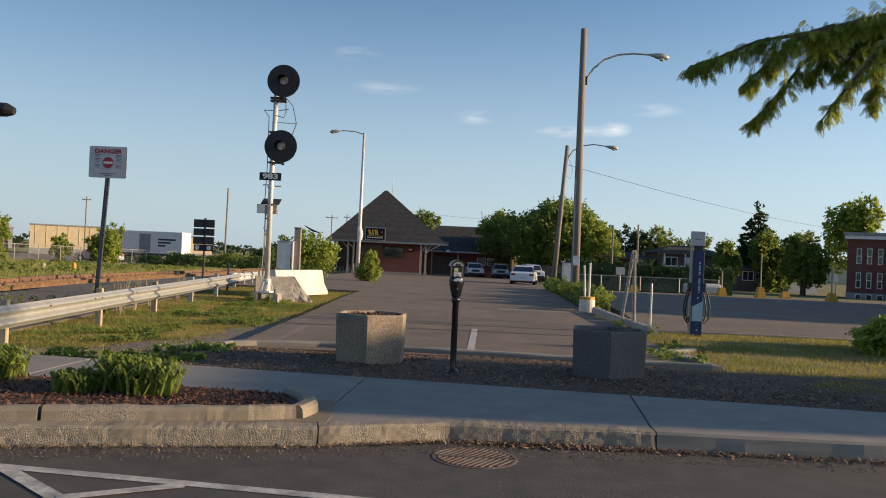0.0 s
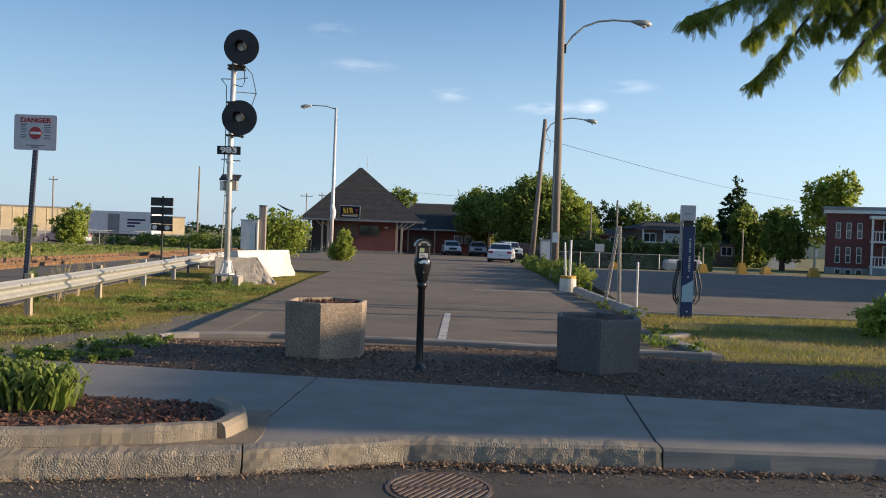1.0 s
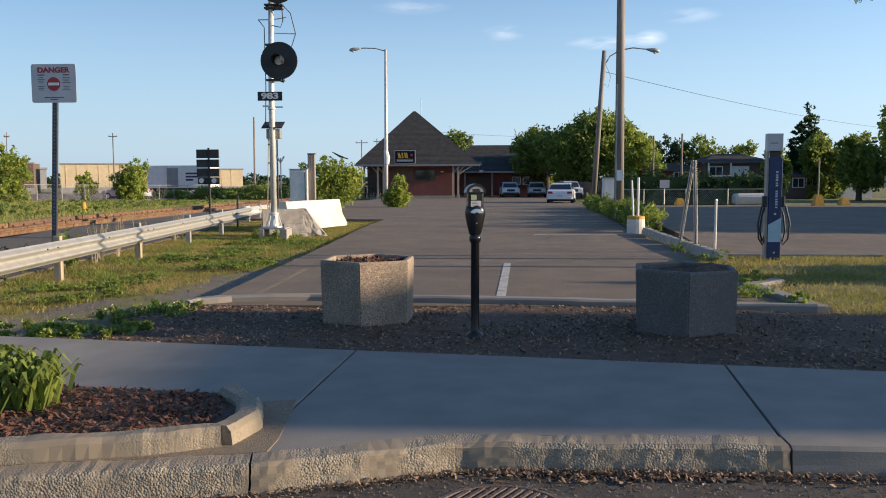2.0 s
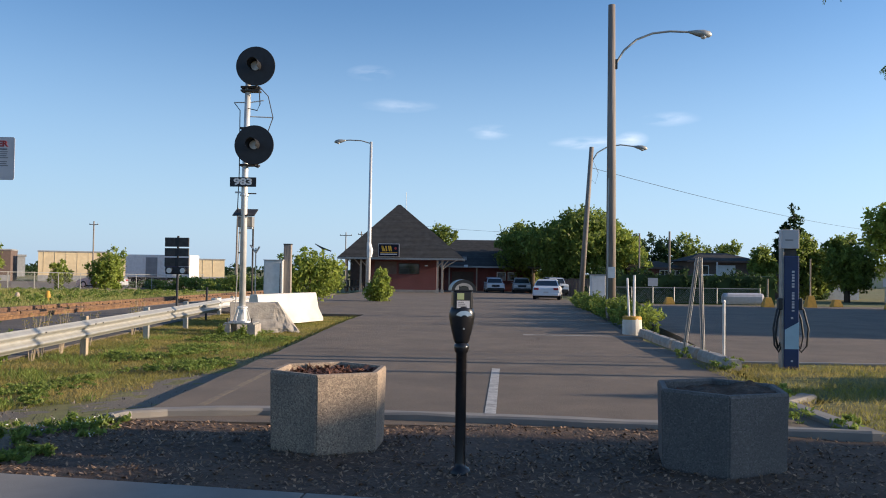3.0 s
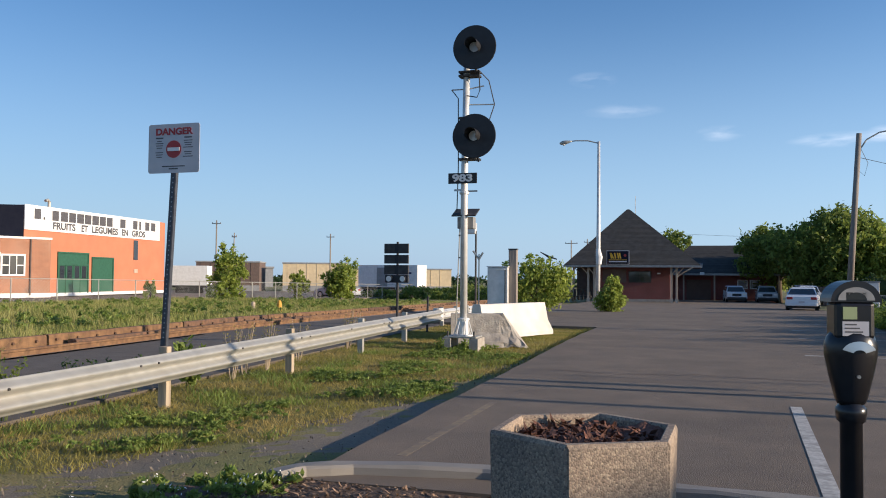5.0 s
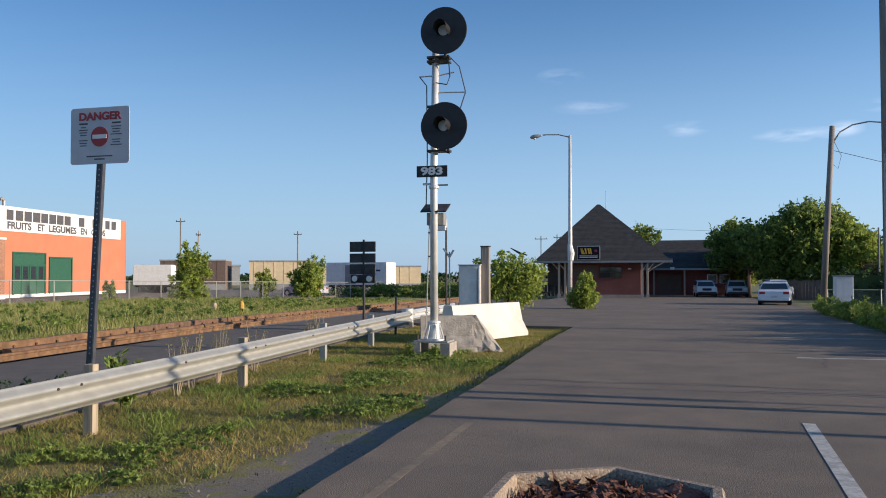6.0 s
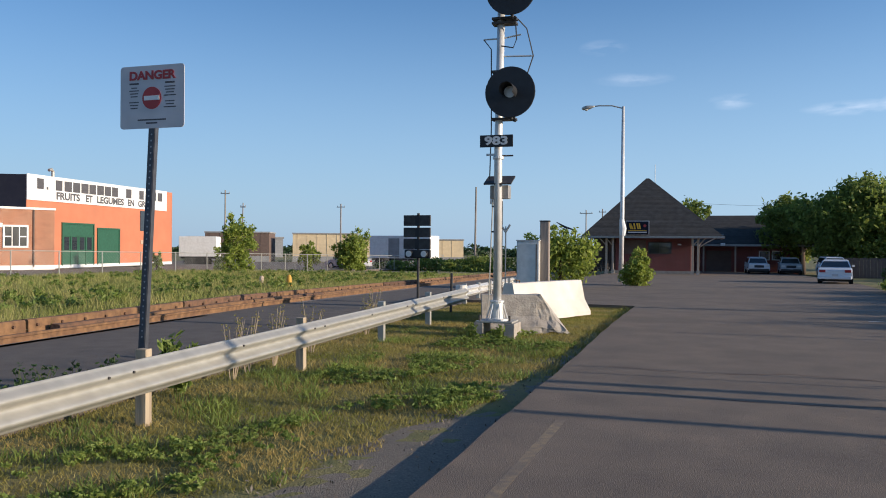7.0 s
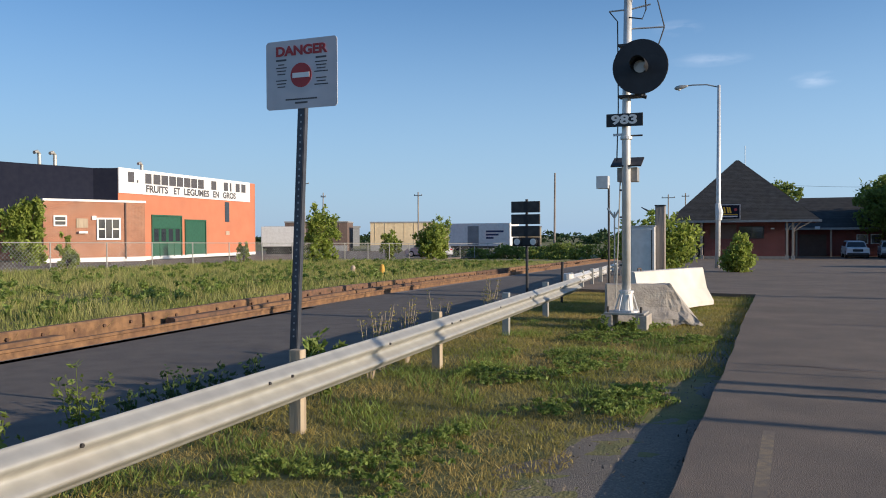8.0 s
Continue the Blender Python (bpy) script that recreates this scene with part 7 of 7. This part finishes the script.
def turf_patch(name, n, box, keep_fn, z_fn, height, width, material, label, lean=0.5):
    x, y = gr.uniform(box[0], box[1], n), gr.uniform(box[2], box[3], n)
    m = keep_fn(x, y)
    x, y = x[m], y[m]
    return tagged(quads(name, blades_on(np.stack([x, y], 1), z_fn(x, y), height, width, lean, gr), material), label, "grass", kind="stuff")


def vnoise(x, y, s, o):
    return np.array([noise.noise((a * s, b * s, o)) for a, b in zip(x, y)])


def strip_keep(x, y):
    gx_ = -2.8 - 1.75 * np.exp(-np.clip(y - 12.2, 0, 50) / 3.0) - 3.0 * np.clip(12.2 - y, 0, 9)
    edge = gx_ + 0.12 * np.sin(y * 2.3) + 0.1 * np.sin(y * 5.1)
    return (x > -5.69 - 0.058 * (y - 15.2) - 0.9) & (x < edge) & (gr.uniform(0, 1, len(x)) < 0.45 + 0.7 * vnoise(x, y, 0.9, 1) + 0.3)


zs = lambda x, y: gz(y) - 0.12
turf_patch("grass", 230000, (-7.6, -2.5, 9.6, 33.0), strip_keep, zs, 0.046, 0.005, M["blade"], "short patchy grass with dry yellow spots", 0.7)
turf_patch("grass", 30000, (-6.2, -2.8, 12.5, 24), lambda x, y: strip_keep(x, y) & (vnoise(x, y, 1.2, 8) > 0.12), zs, 0.085, 0.007, M["weed"], "darker clumps of longer grass", 0.6)
turf_patch("grass", 16000, (-5.6, -2.4, 13, 33), lambda x, y: (np.abs(x + 2.8 - 0.06 * np.sin(y * 2)) < 0.22) & (y > 19) & (y < 32.3), zs, 0.09, 0.006, M["blade"], "ragged grass edge at the lot", 0.6)
turf_patch("grass", 54000, (4.2, 14, 9.6, 17.95), lambda x, y: (y > 11.9 - 0.16 * (x - 4) + 0.5 * vnoise(x, y, 0.7, 5)) | (vnoise(x, y, 1.0, 2) > 0.25), lambda x, y: np.full(len(x), -0.02), 0.055, 0.0055, M["blade"], "short lawn grass beside the lot", 0.7)
# broad-leaved weeds on the strip
wx = gr.uniform(-5.4, -2.7, 1500)
wy = gr.uniform(12.8, 24, 1500)
mk = (vnoise(wx, wy, 0.8, 11) > 0.1) & strip_keep(wx, wy)
wb = [(a, b, -0.045, 0.12, 0.12, 0.035) for a, b in zip(wx[mk], wy[mk])]
tagged(quads("weeds", leaves_in(wb, 62 * len(wb), 0.02, 0.9, rng=gr), M["weed"]), "low broad-leaved weeds in the grass strip", "weeds", kind="stuff")
# tall field grass beyond the track
n = 120000
fy = gr.uniform(4, 62, n)
fx = track_x(fy) - 0.1 - gr.uniform(0, 1, n) ** 1.3 * 20
hgt = 0.22 * (0.6 + 0.7 * (vnoise(fx, fy, 0.35, 6) + 0.5))
fb_ = blades_on(np.stack([fx, fy], 1), gz(fy) - 0.02, hgt, 0.014, 0.35, gr)
tagged(quads("field_grass", fb_, M["field_blade"]), "tall sunlit field grass beyond the track", "grass", kind="stuff")
wx, wy = track_x(gr.uniform(6, 60, 480)), gr.uniform(6, 60, 480)
wx = track_x(wy) - 1.6 - gr.uniform(0, 1, 480) ** 1.5 * 16
wb = [(a, b, float(gz(b)) + 0.16, 0.32, 0.32, 0.2) for a, b in zip(wx, wy)]
tagged(quads("weeds", leaves_in(wb, 48000, 0.055, 0.8, rng=gr), M["weed"]), "clumps of darker weeds in the field", "weeds", kind="stuff")
n = 3500
ey = gr.uniform(8, 40, n)
ex = track_x(ey) + 0.15 - np.abs(gr.normal(0, 0.18, n))
tagged(quads("grass", blades_on(np.stack([ex, ey], 1), gz(ey) - 0.02, 0.16, 0.007, 0.5, gr), M["blade"]), "grass fringe along the rail", "grass", kind="stuff")


# low markers standing in the field
for x, y, h, m_, lab in ((-15.9, 37.5, 0.52, "yellow", "short orange marker stub in the field grass"), (-18.2, 39.5, 0.4, "trimwood", "short pale marker stub in the field grass")):
    mk_ = thing("marker_stub", lab, "marker", (x, y, gzf(0, y, 0.0)))
    part("stub", bm_lathe([(0.1, 0.0), (0.1, h * 0.7), (0.07, h * 0.93), (0.02, h)], 10), M[m_], mk_)

# ---- single plants ----
def herb(x, y, z, h, spread, stems, leaf, material, label, name="weed_plant", dry=False):
    root = thing(name, label, "plant", (x, y, z))
    rng = np.random.default_rng(int(abs(x * 101 + y * 53)))
    pts = []
    for i in range(stems):
        a = rng.uniform(0, 2 * math.pi)
        r = spread * rng.uniform(0.15, 1)
        hh = h * rng.uniform(0.6, 1.0)
        tip = Vector((r * math.cos(a), r * math.sin(a), hh))
        part("stem", bm_tube([(0.2 * tip.x, 0.2 * tip.y, 0), (0.6 * tip.x, 0.6 * tip.y, hh * 0.55), tip], [0.006, 0.005, 0.002], 4), M["postwood"] if dry else M["weed"], root)
        for k in range(3, 9):
            t = k / 8
            pts.append((tip.x * (0.3 + 0.7 * t), tip.y * (0.3 + 0.7 * t), hh * t, 0.05, 0.05, 0.04))
    q = quads("foliage", leaves_in(pts, len(pts) * (3 if dry else 9), leaf, 0.8, rng=rng), material)
    q.parent = root
    return root


# from y 14 on the dark leaf colour partly paints the rail's shade
for x, y, h, s, n_ in ((-6.5, 12.75, 0.78, 0.12, 4), (-6.45, 13.1, 0.5, 0.2, 5), (-6.5, 13.75, 0.75, 0.2, 6), (-6.55, 14.2, 0.5, 0.1, 3), (-6.6, 14.8, 0.62, 0.3, 8), (-6.6, 15.3, 0.6, 0.3, 8), (-6.6, 15.9, 0.55, 0.2, 5)):
    herb(x, y, -0.1, h * (1.0 if y < 14 else 0.85), s, n_ + 2, 0.024, M["leaf"] if y < 14 else M["leaf_dark"], "tall green weed growing behind the guard rail")
herb(-6.0, 16.2, -0.1, 0.66, 0.25, 7, 0.06, M["weed"], "broad-leaved burdock beside the sign post", "burdock")
for x, y in ((-6.25, 17.6), (-6.4, 18.2), (-6.35, 18.8), (-6.5, 20.2), (-6.7, 22.8), (-6.8, 23.6)):
    herb(x, y, -0.1, 0.8, 0.25, 7, 0.014, M["blade"], "dry thin-stemmed weed along the guard rail", "dry_weed", True)
herb(-4.62, 22.5, -0.1, 0.3, 0.1, 4, 0.03, M["weed"], "small weed at the signal footing")
herb(-4.2, 22.5, -0.1, 0.25, 0.14, 5, 0.03, M["weed"], "small weed under the signal base plate")


def daylily(x, y, label="clump of green strap-leaved perennials in mulch", r=0.26, h=0.23, n=340):
    rng = np.random.default_rng(int(abs(x * 71 + y * 13)))
    root = thing("perennial", label, "plant", (x, y, 0.045))
    qs = []
    for i in range(n):
        a = rng.uniform(0, 2 * math.pi)
        base = Vector((rng.normal() * r * 0.35, rng.normal() * r * 0.35, 0))
        out = Vector((math.cos(a), math.sin(a), 0))
        side = Vector((-out.y, out.x, 0)) * 0.014
        hh, rr = h * rng.uniform(0.6, 1.1), r * rng.uniform(0.4, 1.0)
        prev = base
        for k, (t, up) in enumerate(((0.35, 0.72), (0.7, 1.0), (1.0, 0.8))):
            p = base + out * rr * t + Vector((0, 0, hh * up))
            w0, w1 = side * (1.0 if k < 2 else 0.9), side * (1.1, 0.9, 0.15)[k]
            qs.append([prev - w0, prev + w0, p + w1, p - w1])
            prev = p
    q = quads("leaves", np.array([[list(v) for v in r_] for r_ in qs]), M["leaf"])
    q.parent = root
    return root


for x, y, r, h in ((-2.25, 7.95, 0.25, 0.36), (-2.55, 8.1, 0.26, 0.38), (-2.88, 7.9, 0.18, 0.24), (-3.95, 8.5, 0.3, 0.36), (-4.4, 8.3, 0.3, 0.34), (-5.2, 8.2, 0.3, 0.36)):
    daylily(x, y, r=r, h=h * 0.8)

# planted strip between the lots
srng = np.random.default_rng(77)
for i in range(46):
    t = i / 45
    x, y = 4.98 + 1.65 * t + srng.uniform(-0.2, 0.25), 24.9 + 23 * t
    h = srng.uniform(0.45, 0.85)
    rt = thing("strip_plant", "leafy perennial plants in the strip between the lots", "plant", (x, y, gzf(0, y, -0.02)))
    q = quads("foliage", leaves_in([(0, 0, h * 0.5, 0.34, 0.42, h * 0.5), (0.1, 0.3, h * 0.35, 0.3, 0.3, h * 0.35)], 520, 0.06, 0.6, rng=srng), M["leaf"] if i % 3 else M["leaf_bright"])
    q.parent = rt
for x, y, r in ((4.75, 19.6, 0.16), (4.35, 18.9, 0.14), (4.5, 17.2, 0.2), (4.75, 17.3, 0.18), (3.95, 13.4, 0.3), (3.85, 12.9, 0.25), (4.05, 12.2, 0.15), (4.2, 14.3, 0.2)):
    rt = thing("kerb_weed", "small weeds growing at the kerb", "plant", (x, y, -0.02))
    q = quads("foliage", leaves_in([(0, 0, 0.08, r, r, 0.1)], 260, 0.03, 0.7, rng=srng), M["weed"])
    q.parent = rt
tree("shrub", "dense low green bush at the lawn's edge", 8.55, 15.3, -0.02, 0.25, 0.04, [(0, 0, 0.32, 0.68, 0.6, 0.32), (0.5, 0.2, 0.42, 0.6, 0.55, 0.38), (-0.45, -0.15, 0.17, 0.42, 0.42, 0.2)], 5200, 0.06, M["leaf_bright"], 3, "shrub")
tree("shrub", "dense low green bush at the lawn's edge", 9.6, 15.6, -0.02, 0.3, 0.04, [(0, 0, 0.45, 0.9, 0.8, 0.5), (0.5, 0.1, 0.65, 0.7, 0.7, 0.4)], 3600, 0.06, M["leaf"], 2, "shrub")
# weedy edge of the soil strip towards the gravel
for i in range(16):
    x, y = -2.6 - 1.7 * srng.random(), 10.5 + 0.35 * srng.random()
    rt = thing("edge_weed", "small weeds with white flowers by the soil strip", "plant", (x, y, -0.06))
    q = quads("foliage", leaves_in([(0, 0, 0.05, 0.2, 0.16, 0.07)], 240, 0.028, 0.8, rng=srng), M["weed"] if i % 3 else M["leaf_bright"])
    q.parent = rt


# ---- honey locust at the street side ----
def honey_locust(x, y):
    root = thing("honey_locust", "honey locust tree with feathery drooping branches", "tree", (x, y, -0.1))
    rng = np.random.default_rng(3)
    part("trunk", bm_tube([(2.2, -1.6, -0.1), (2.25, -1.55, 1.8), (2.2, -1.6, 3.6), (2.3, -1.6, 7.0)], [0.24, 0.19, 0.16, 0.06], 12), M["bark"], root, smooth=True)
    # each bough: its line, where the leaves begin on it, how far they spread, leaf sprays to the metre
    boughs = [([(2.2, -1.6, 4.7), (-1.4, -0.1, 5.3), (-2.94, 0.16, 5.13), (-3.9, 0.16, 4.86), (-4.67, 0.16, 4.70), (-5.17, 0.16, 4.47), (-5.6, 0.17, 4.3)], 1, 0.42, 110),
              ([(2.2, -1.6, 4.9), (-1.5, 0.6, 5.5), (-2.97, 1.15, 5.29), (-3.28, 1.16, 5.0), (-3.64, 1.16, 4.61), (-3.99, 1.16, 4.14), (-4.36, 1.17, 3.72)], 1, 0.30, 95),
              ([(2.2, -1.6, 4.5), (-2.2, -0.8, 4.8), (-3.42, -0.84, 4.46), (-3.66, -0.84, 4.15), (-3.89, -0.84, 3.87), (-4.2, -0.83, 3.42)], 1, 0.22, 70),
              ([(-2.4, 0.9, 5.4), (-2.77, 1.16, 5.28), (-3.23, 1.16, 4.86), (-3.46, 1.16, 4.45)], 0, 0.36, 110),
              ([(-1.6, 0.9, 5.5), (-2.37, 1.16, 5.28), (-2.77, 1.16, 4.95), (-3.05, 1.16, 4.55)], 0, 0.4, 110),
              ([(-1.8, 0.9, 5.3), (-2.37, 1.16, 4.86), (-2.47, 1.16, 4.4), (-2.54, 1.16, 4.0)], 0, 0.3, 80),
              ([(-3.6, 0.16, 4.95), (-4.12, 0.16, 4.78), (-4.5, 0.16, 4.41), (-4.82, 0.16, 4.09)], 0, 0.3, 100),
              ([(-2.3, 0.1, 5.2), (-2.75, 0.2, 5.55), (-2.95, 0.2, 5.95)], 0, 0.25, 60),
              ([(2.2, -1.6, 4.2), (3.0, 0.0, 5.2), (3.8, 1.6, 6.0)], 0, 0.5, 26), ([(2.2, -1.6, 4.4), (3.4, -3.0, 5.6), (4.4, -4.0, 6.2)], 0, 0.5, 26),
              ([(2.2, -1.6, 4.8), (1.2, -3.0, 6.2), (0.8, -4.0, 6.8)], 0, 0.5, 26), ([(2.2, -1.6, 5.2), (1.4, -0.4, 6.4), (0.7, 0.4, 7.0)], 0, 0.5, 26)]
    leaves, twigs = [], bmesh.new()
    for line, first, spread, dens in boughs:
        part("bough", bm_tube(line, [0.05 * (1 - 0.88 * i / (len(line) - 1)) + 0.004 for i in range(len(line))], 7), M["bark"], root)
        v = [Vector(p) for p in line]
        total = len(v) - 1
        for i, (p0, p1) in enumerate(zip(v, v[1:])):
            if i < first:
                continue
            along = (p1 - p0).normalized()
            for k in range(int((p1 - p0).length * dens * (0.5 + 0.5 * math.sin(7.0 * i + 2.0 * spread) ** 2))):
                f = rng.random()
                s_ = (i + f) / total
                reach = 1.15 * spread * (1.15 - 0.8 * s_ ** 2)
                o = p0.lerp(p1, f)
                d = (Vector((rng.normal(), rng.normal(), rng.normal() * 0.45 - 0.12)).normalized() + along * 0.7).normalized()
                end = o + d * reach * rng.uniform(0.25, 1.0) + Vector((0, 0, -0.05))
                for m in range(6):
                    c = o.lerp(end, rng.uniform(0.3, 1.0))
                    g = (d * 0.55 + Vector((rng.normal() * 0.4, rng.normal() * 0.4, -0.85))).normalized()
                    leaves.append((c, g, rng.uniform(0.10, 0.19), g.cross(Vector(rng.normal(size=3))).normalized()))
    qs = []
    for c, g, L, s_ in leaves:
        for j in range(7):
            o = c + g * L * (j + 0.3) / 7
            half = 0.031 * (1 - 0.05 * (j - 2.5) ** 2)
            w = g * L / 7 * 0.46
            for sg in (-1, 1):
                e = s_ * sg * half + g * 0.012
                qs.append([o - w * 0.6, o + e * 0.55 - w, o + e, o + e * 0.55 + w])
    q = quads("foliage", np.array([[list(p) for p in r_] for r_ in qs]), M["locust"])
    q.parent = root
    return root


honey_locust(9.3, 11.9)
# unseen trees added out of view to throw shade across the pavement
for x, y, h, w in ((20, 9.3, 2.6, 1.4), (19.5, 14.2, 2.6, 0.9)):
    tree("broadleaf_tree", "unseen leafy tree added to shade the pavement", x, y, -0.1 + gzf(0, y), 2.0, 0.2, round_blobs(w, h, 1.3, 10, srng), 5200, 0.17, M["leaf"])
# more added crowns, outside the view, sized by the shadow wanted on the lot
for x, y, top in ((29.5, 27.0, 6.3), (29.8, 32.6, 6.6), (30.6, 38.4, 6.5), (30.8, 44.2, 6.2)):
    tree("broadleaf_tree", "unseen full leafy maple added to shade the lot", x, y, gzf(0, y, -0.1), 2.0, 0.22, [(0, 0, top * 0.62, 2.4, 2.9, top * 0.36), (0.6, 1.8, top * 0.55, 1.9, 1.9, top * 0.3), (-0.3, -1.9, top * 0.56, 2.0, 1.8, top * 0.3), (0.2, 0.4, top * 0.4, 2.2, 2.6, top * 0.2)], 11000, 0.2, M["leaf"])
# made-up house out of view, its flat roof set to shade the pavement
ch = thing("shade_house", "unseen flat-roofed brick house added to shade the pavement", "house", (30, 7.6, -0.1))
part("wall", bm_box(0, 9, -0.6, 3.3, 0, 7.2), M["brick_red"], ch)
part("cornice", bm_box(-0.2, 9.2, -0.75, 3.45, 7.2, 7.45), M["white"], ch)
for z in (1.1, 4.3):
    for x in (1.0, 3.4, 5.8):
        window(ch, x, x + 1.1, -0.62, z, z + 1.6, M["white"], 1, True, 0.08)
# grit and leaves gathered against the kerb
ga = np.random.default_rng(44)
kx = np.concatenate([ga.uniform(-4.5, 7.0, 2600), ga.normal(1.3, 0.5, 900), ga.uniform(-0.6, 3.5, 900)])
ky = np.array([kerb_y(v) for v in kx]) - 0.03 - np.abs(ga.normal(size=len(kx))) * 0.05
litter("gutter_litter", np.stack([kx, ky], 1), -0.15 + ga.uniform(0, 0.02, len(kx)), 0.012, M["chip"], "dry leaves heaped against the kerb", ga, 0.5)
kx = ga.uniform(-4.5, 5.0, 9000)
ky = np.array([kerb_y(v) for v in kx]) - 0.04 - ga.uniform(0, 1, 9000) ** 1.6 * 0.42
litter("street_grit", np.stack([kx, ky], 1), np.full(9000, -0.156), 0.007, M["gravel"], "loose grit in the gutter", ga, 0.5)
# flowering weeds round the bare end of the soil strip
ew = np.random.default_rng(91)
for i in range(17):
    ex, ey = -2.95 + 0.32 * ew.normal(), 11.8 + 0.3 * ew.normal()
    rt = thing("edge_weed", "low leafy weeds with tiny white flowers beside the soil", "plant", (ex, ey, -0.08))
    q = quads("foliage", leaves_in([(0, 0, 0.05, 0.17, 0.15, 0.08)], 200, 0.03, 0.8, rng=ew), M["weed"])
    q.parent = rt
    fl = quads("flowers", leaves_in([(0, 0, 0.12, 0.12, 0.1, 0.03)], 7, 0.011, 0.8, rng=ew), M["white"])
    fl.parent = rt
# unseen posts added in the side lot to cast shadow lines over the asphalt
sp = thing("sign_post", "unseen slim post with a tall narrow panel, added for its shadow", "post", (11.5, 17.85, -0.05))
part("post", bm_tube([(0, 0, 0), (0, 0, 2.65)], 0.03, 8), M["postgrey"], sp)
part("box", bm_box(-0.1, 0.1, -0.09, 0.09, 2.6, 4.5, 0.01), M["alu"], sp)
sp = thing("sign_post", "unseen round steel post added for its shadow", "post", (11.3, 16.05, -0.05))
part("post", bm_tube([(0, 0, 0), (0, 0, 4.6)], 0.07, 8), M["postgrey"], sp)
# cracks across the lot
crk = np.random.default_rng(12)
for x0, y0, ang, ln in ((-2.1, 17.66, -1, 3.6), (-2.2, 19.6, -3, 4.2), (-0.7, 30.1, -8, 2.8), (1.6, 21.5, 75, 2.5)):
    n_ = int(ln / 0.12)
    px_, py_, side_a, side_b = x0, y0, [], []
    a_ = radians(ang)
    for i in range(n_):
        a_ += crk.normal() * 0.25 - 0.2 * (a_ - radians(ang))
        px_ += 0.12 * math.cos(a_)
        py_ += 0.12 * math.sin(a_)
        w_ = 0.004 + 0.006 * crk.random()
        side_a.append((px_ - w_ * math.sin(a_), py_ + w_ * math.cos(a_), -0.0065))
        side_b.append((px_ + w_ * math.sin(a_), py_ - w_ * math.cos(a_), -0.0065))
    vs = side_a + side_b
    tagged(raw("pavement_crack", vs, [(i, n_ + i, n_ + i + 1, i + 1) for i in range(n_ - 1)], M["tie"]), "thin dark crack in the asphalt", "crack", kind="structure")
# lamp head hanging over the street end of the rail crossing
cl = thing("crossing_lamp", "black hooded lamp on a crossing mast", "street lamp", (-4.9, 7.0, 0.0))
part("mast", bm_tube([(0, 0, -0.1), (0, 0, 2.66)], 0.05, 10), M["alu"], cl)
part("arm", bm_tube([(0, 0, 2.47), (1.51, 0, 2.43)], 0.025, 6), M["black"], cl)
part("lamp", bm_tube([(1.47, 0, 2.42), (1.56, 0, 2.41), (1.75, 0, 2.41), (1.81, 0, 2.40)], [0.03, 0.06, 0.055, 0.03], 10), M["black"], cl)
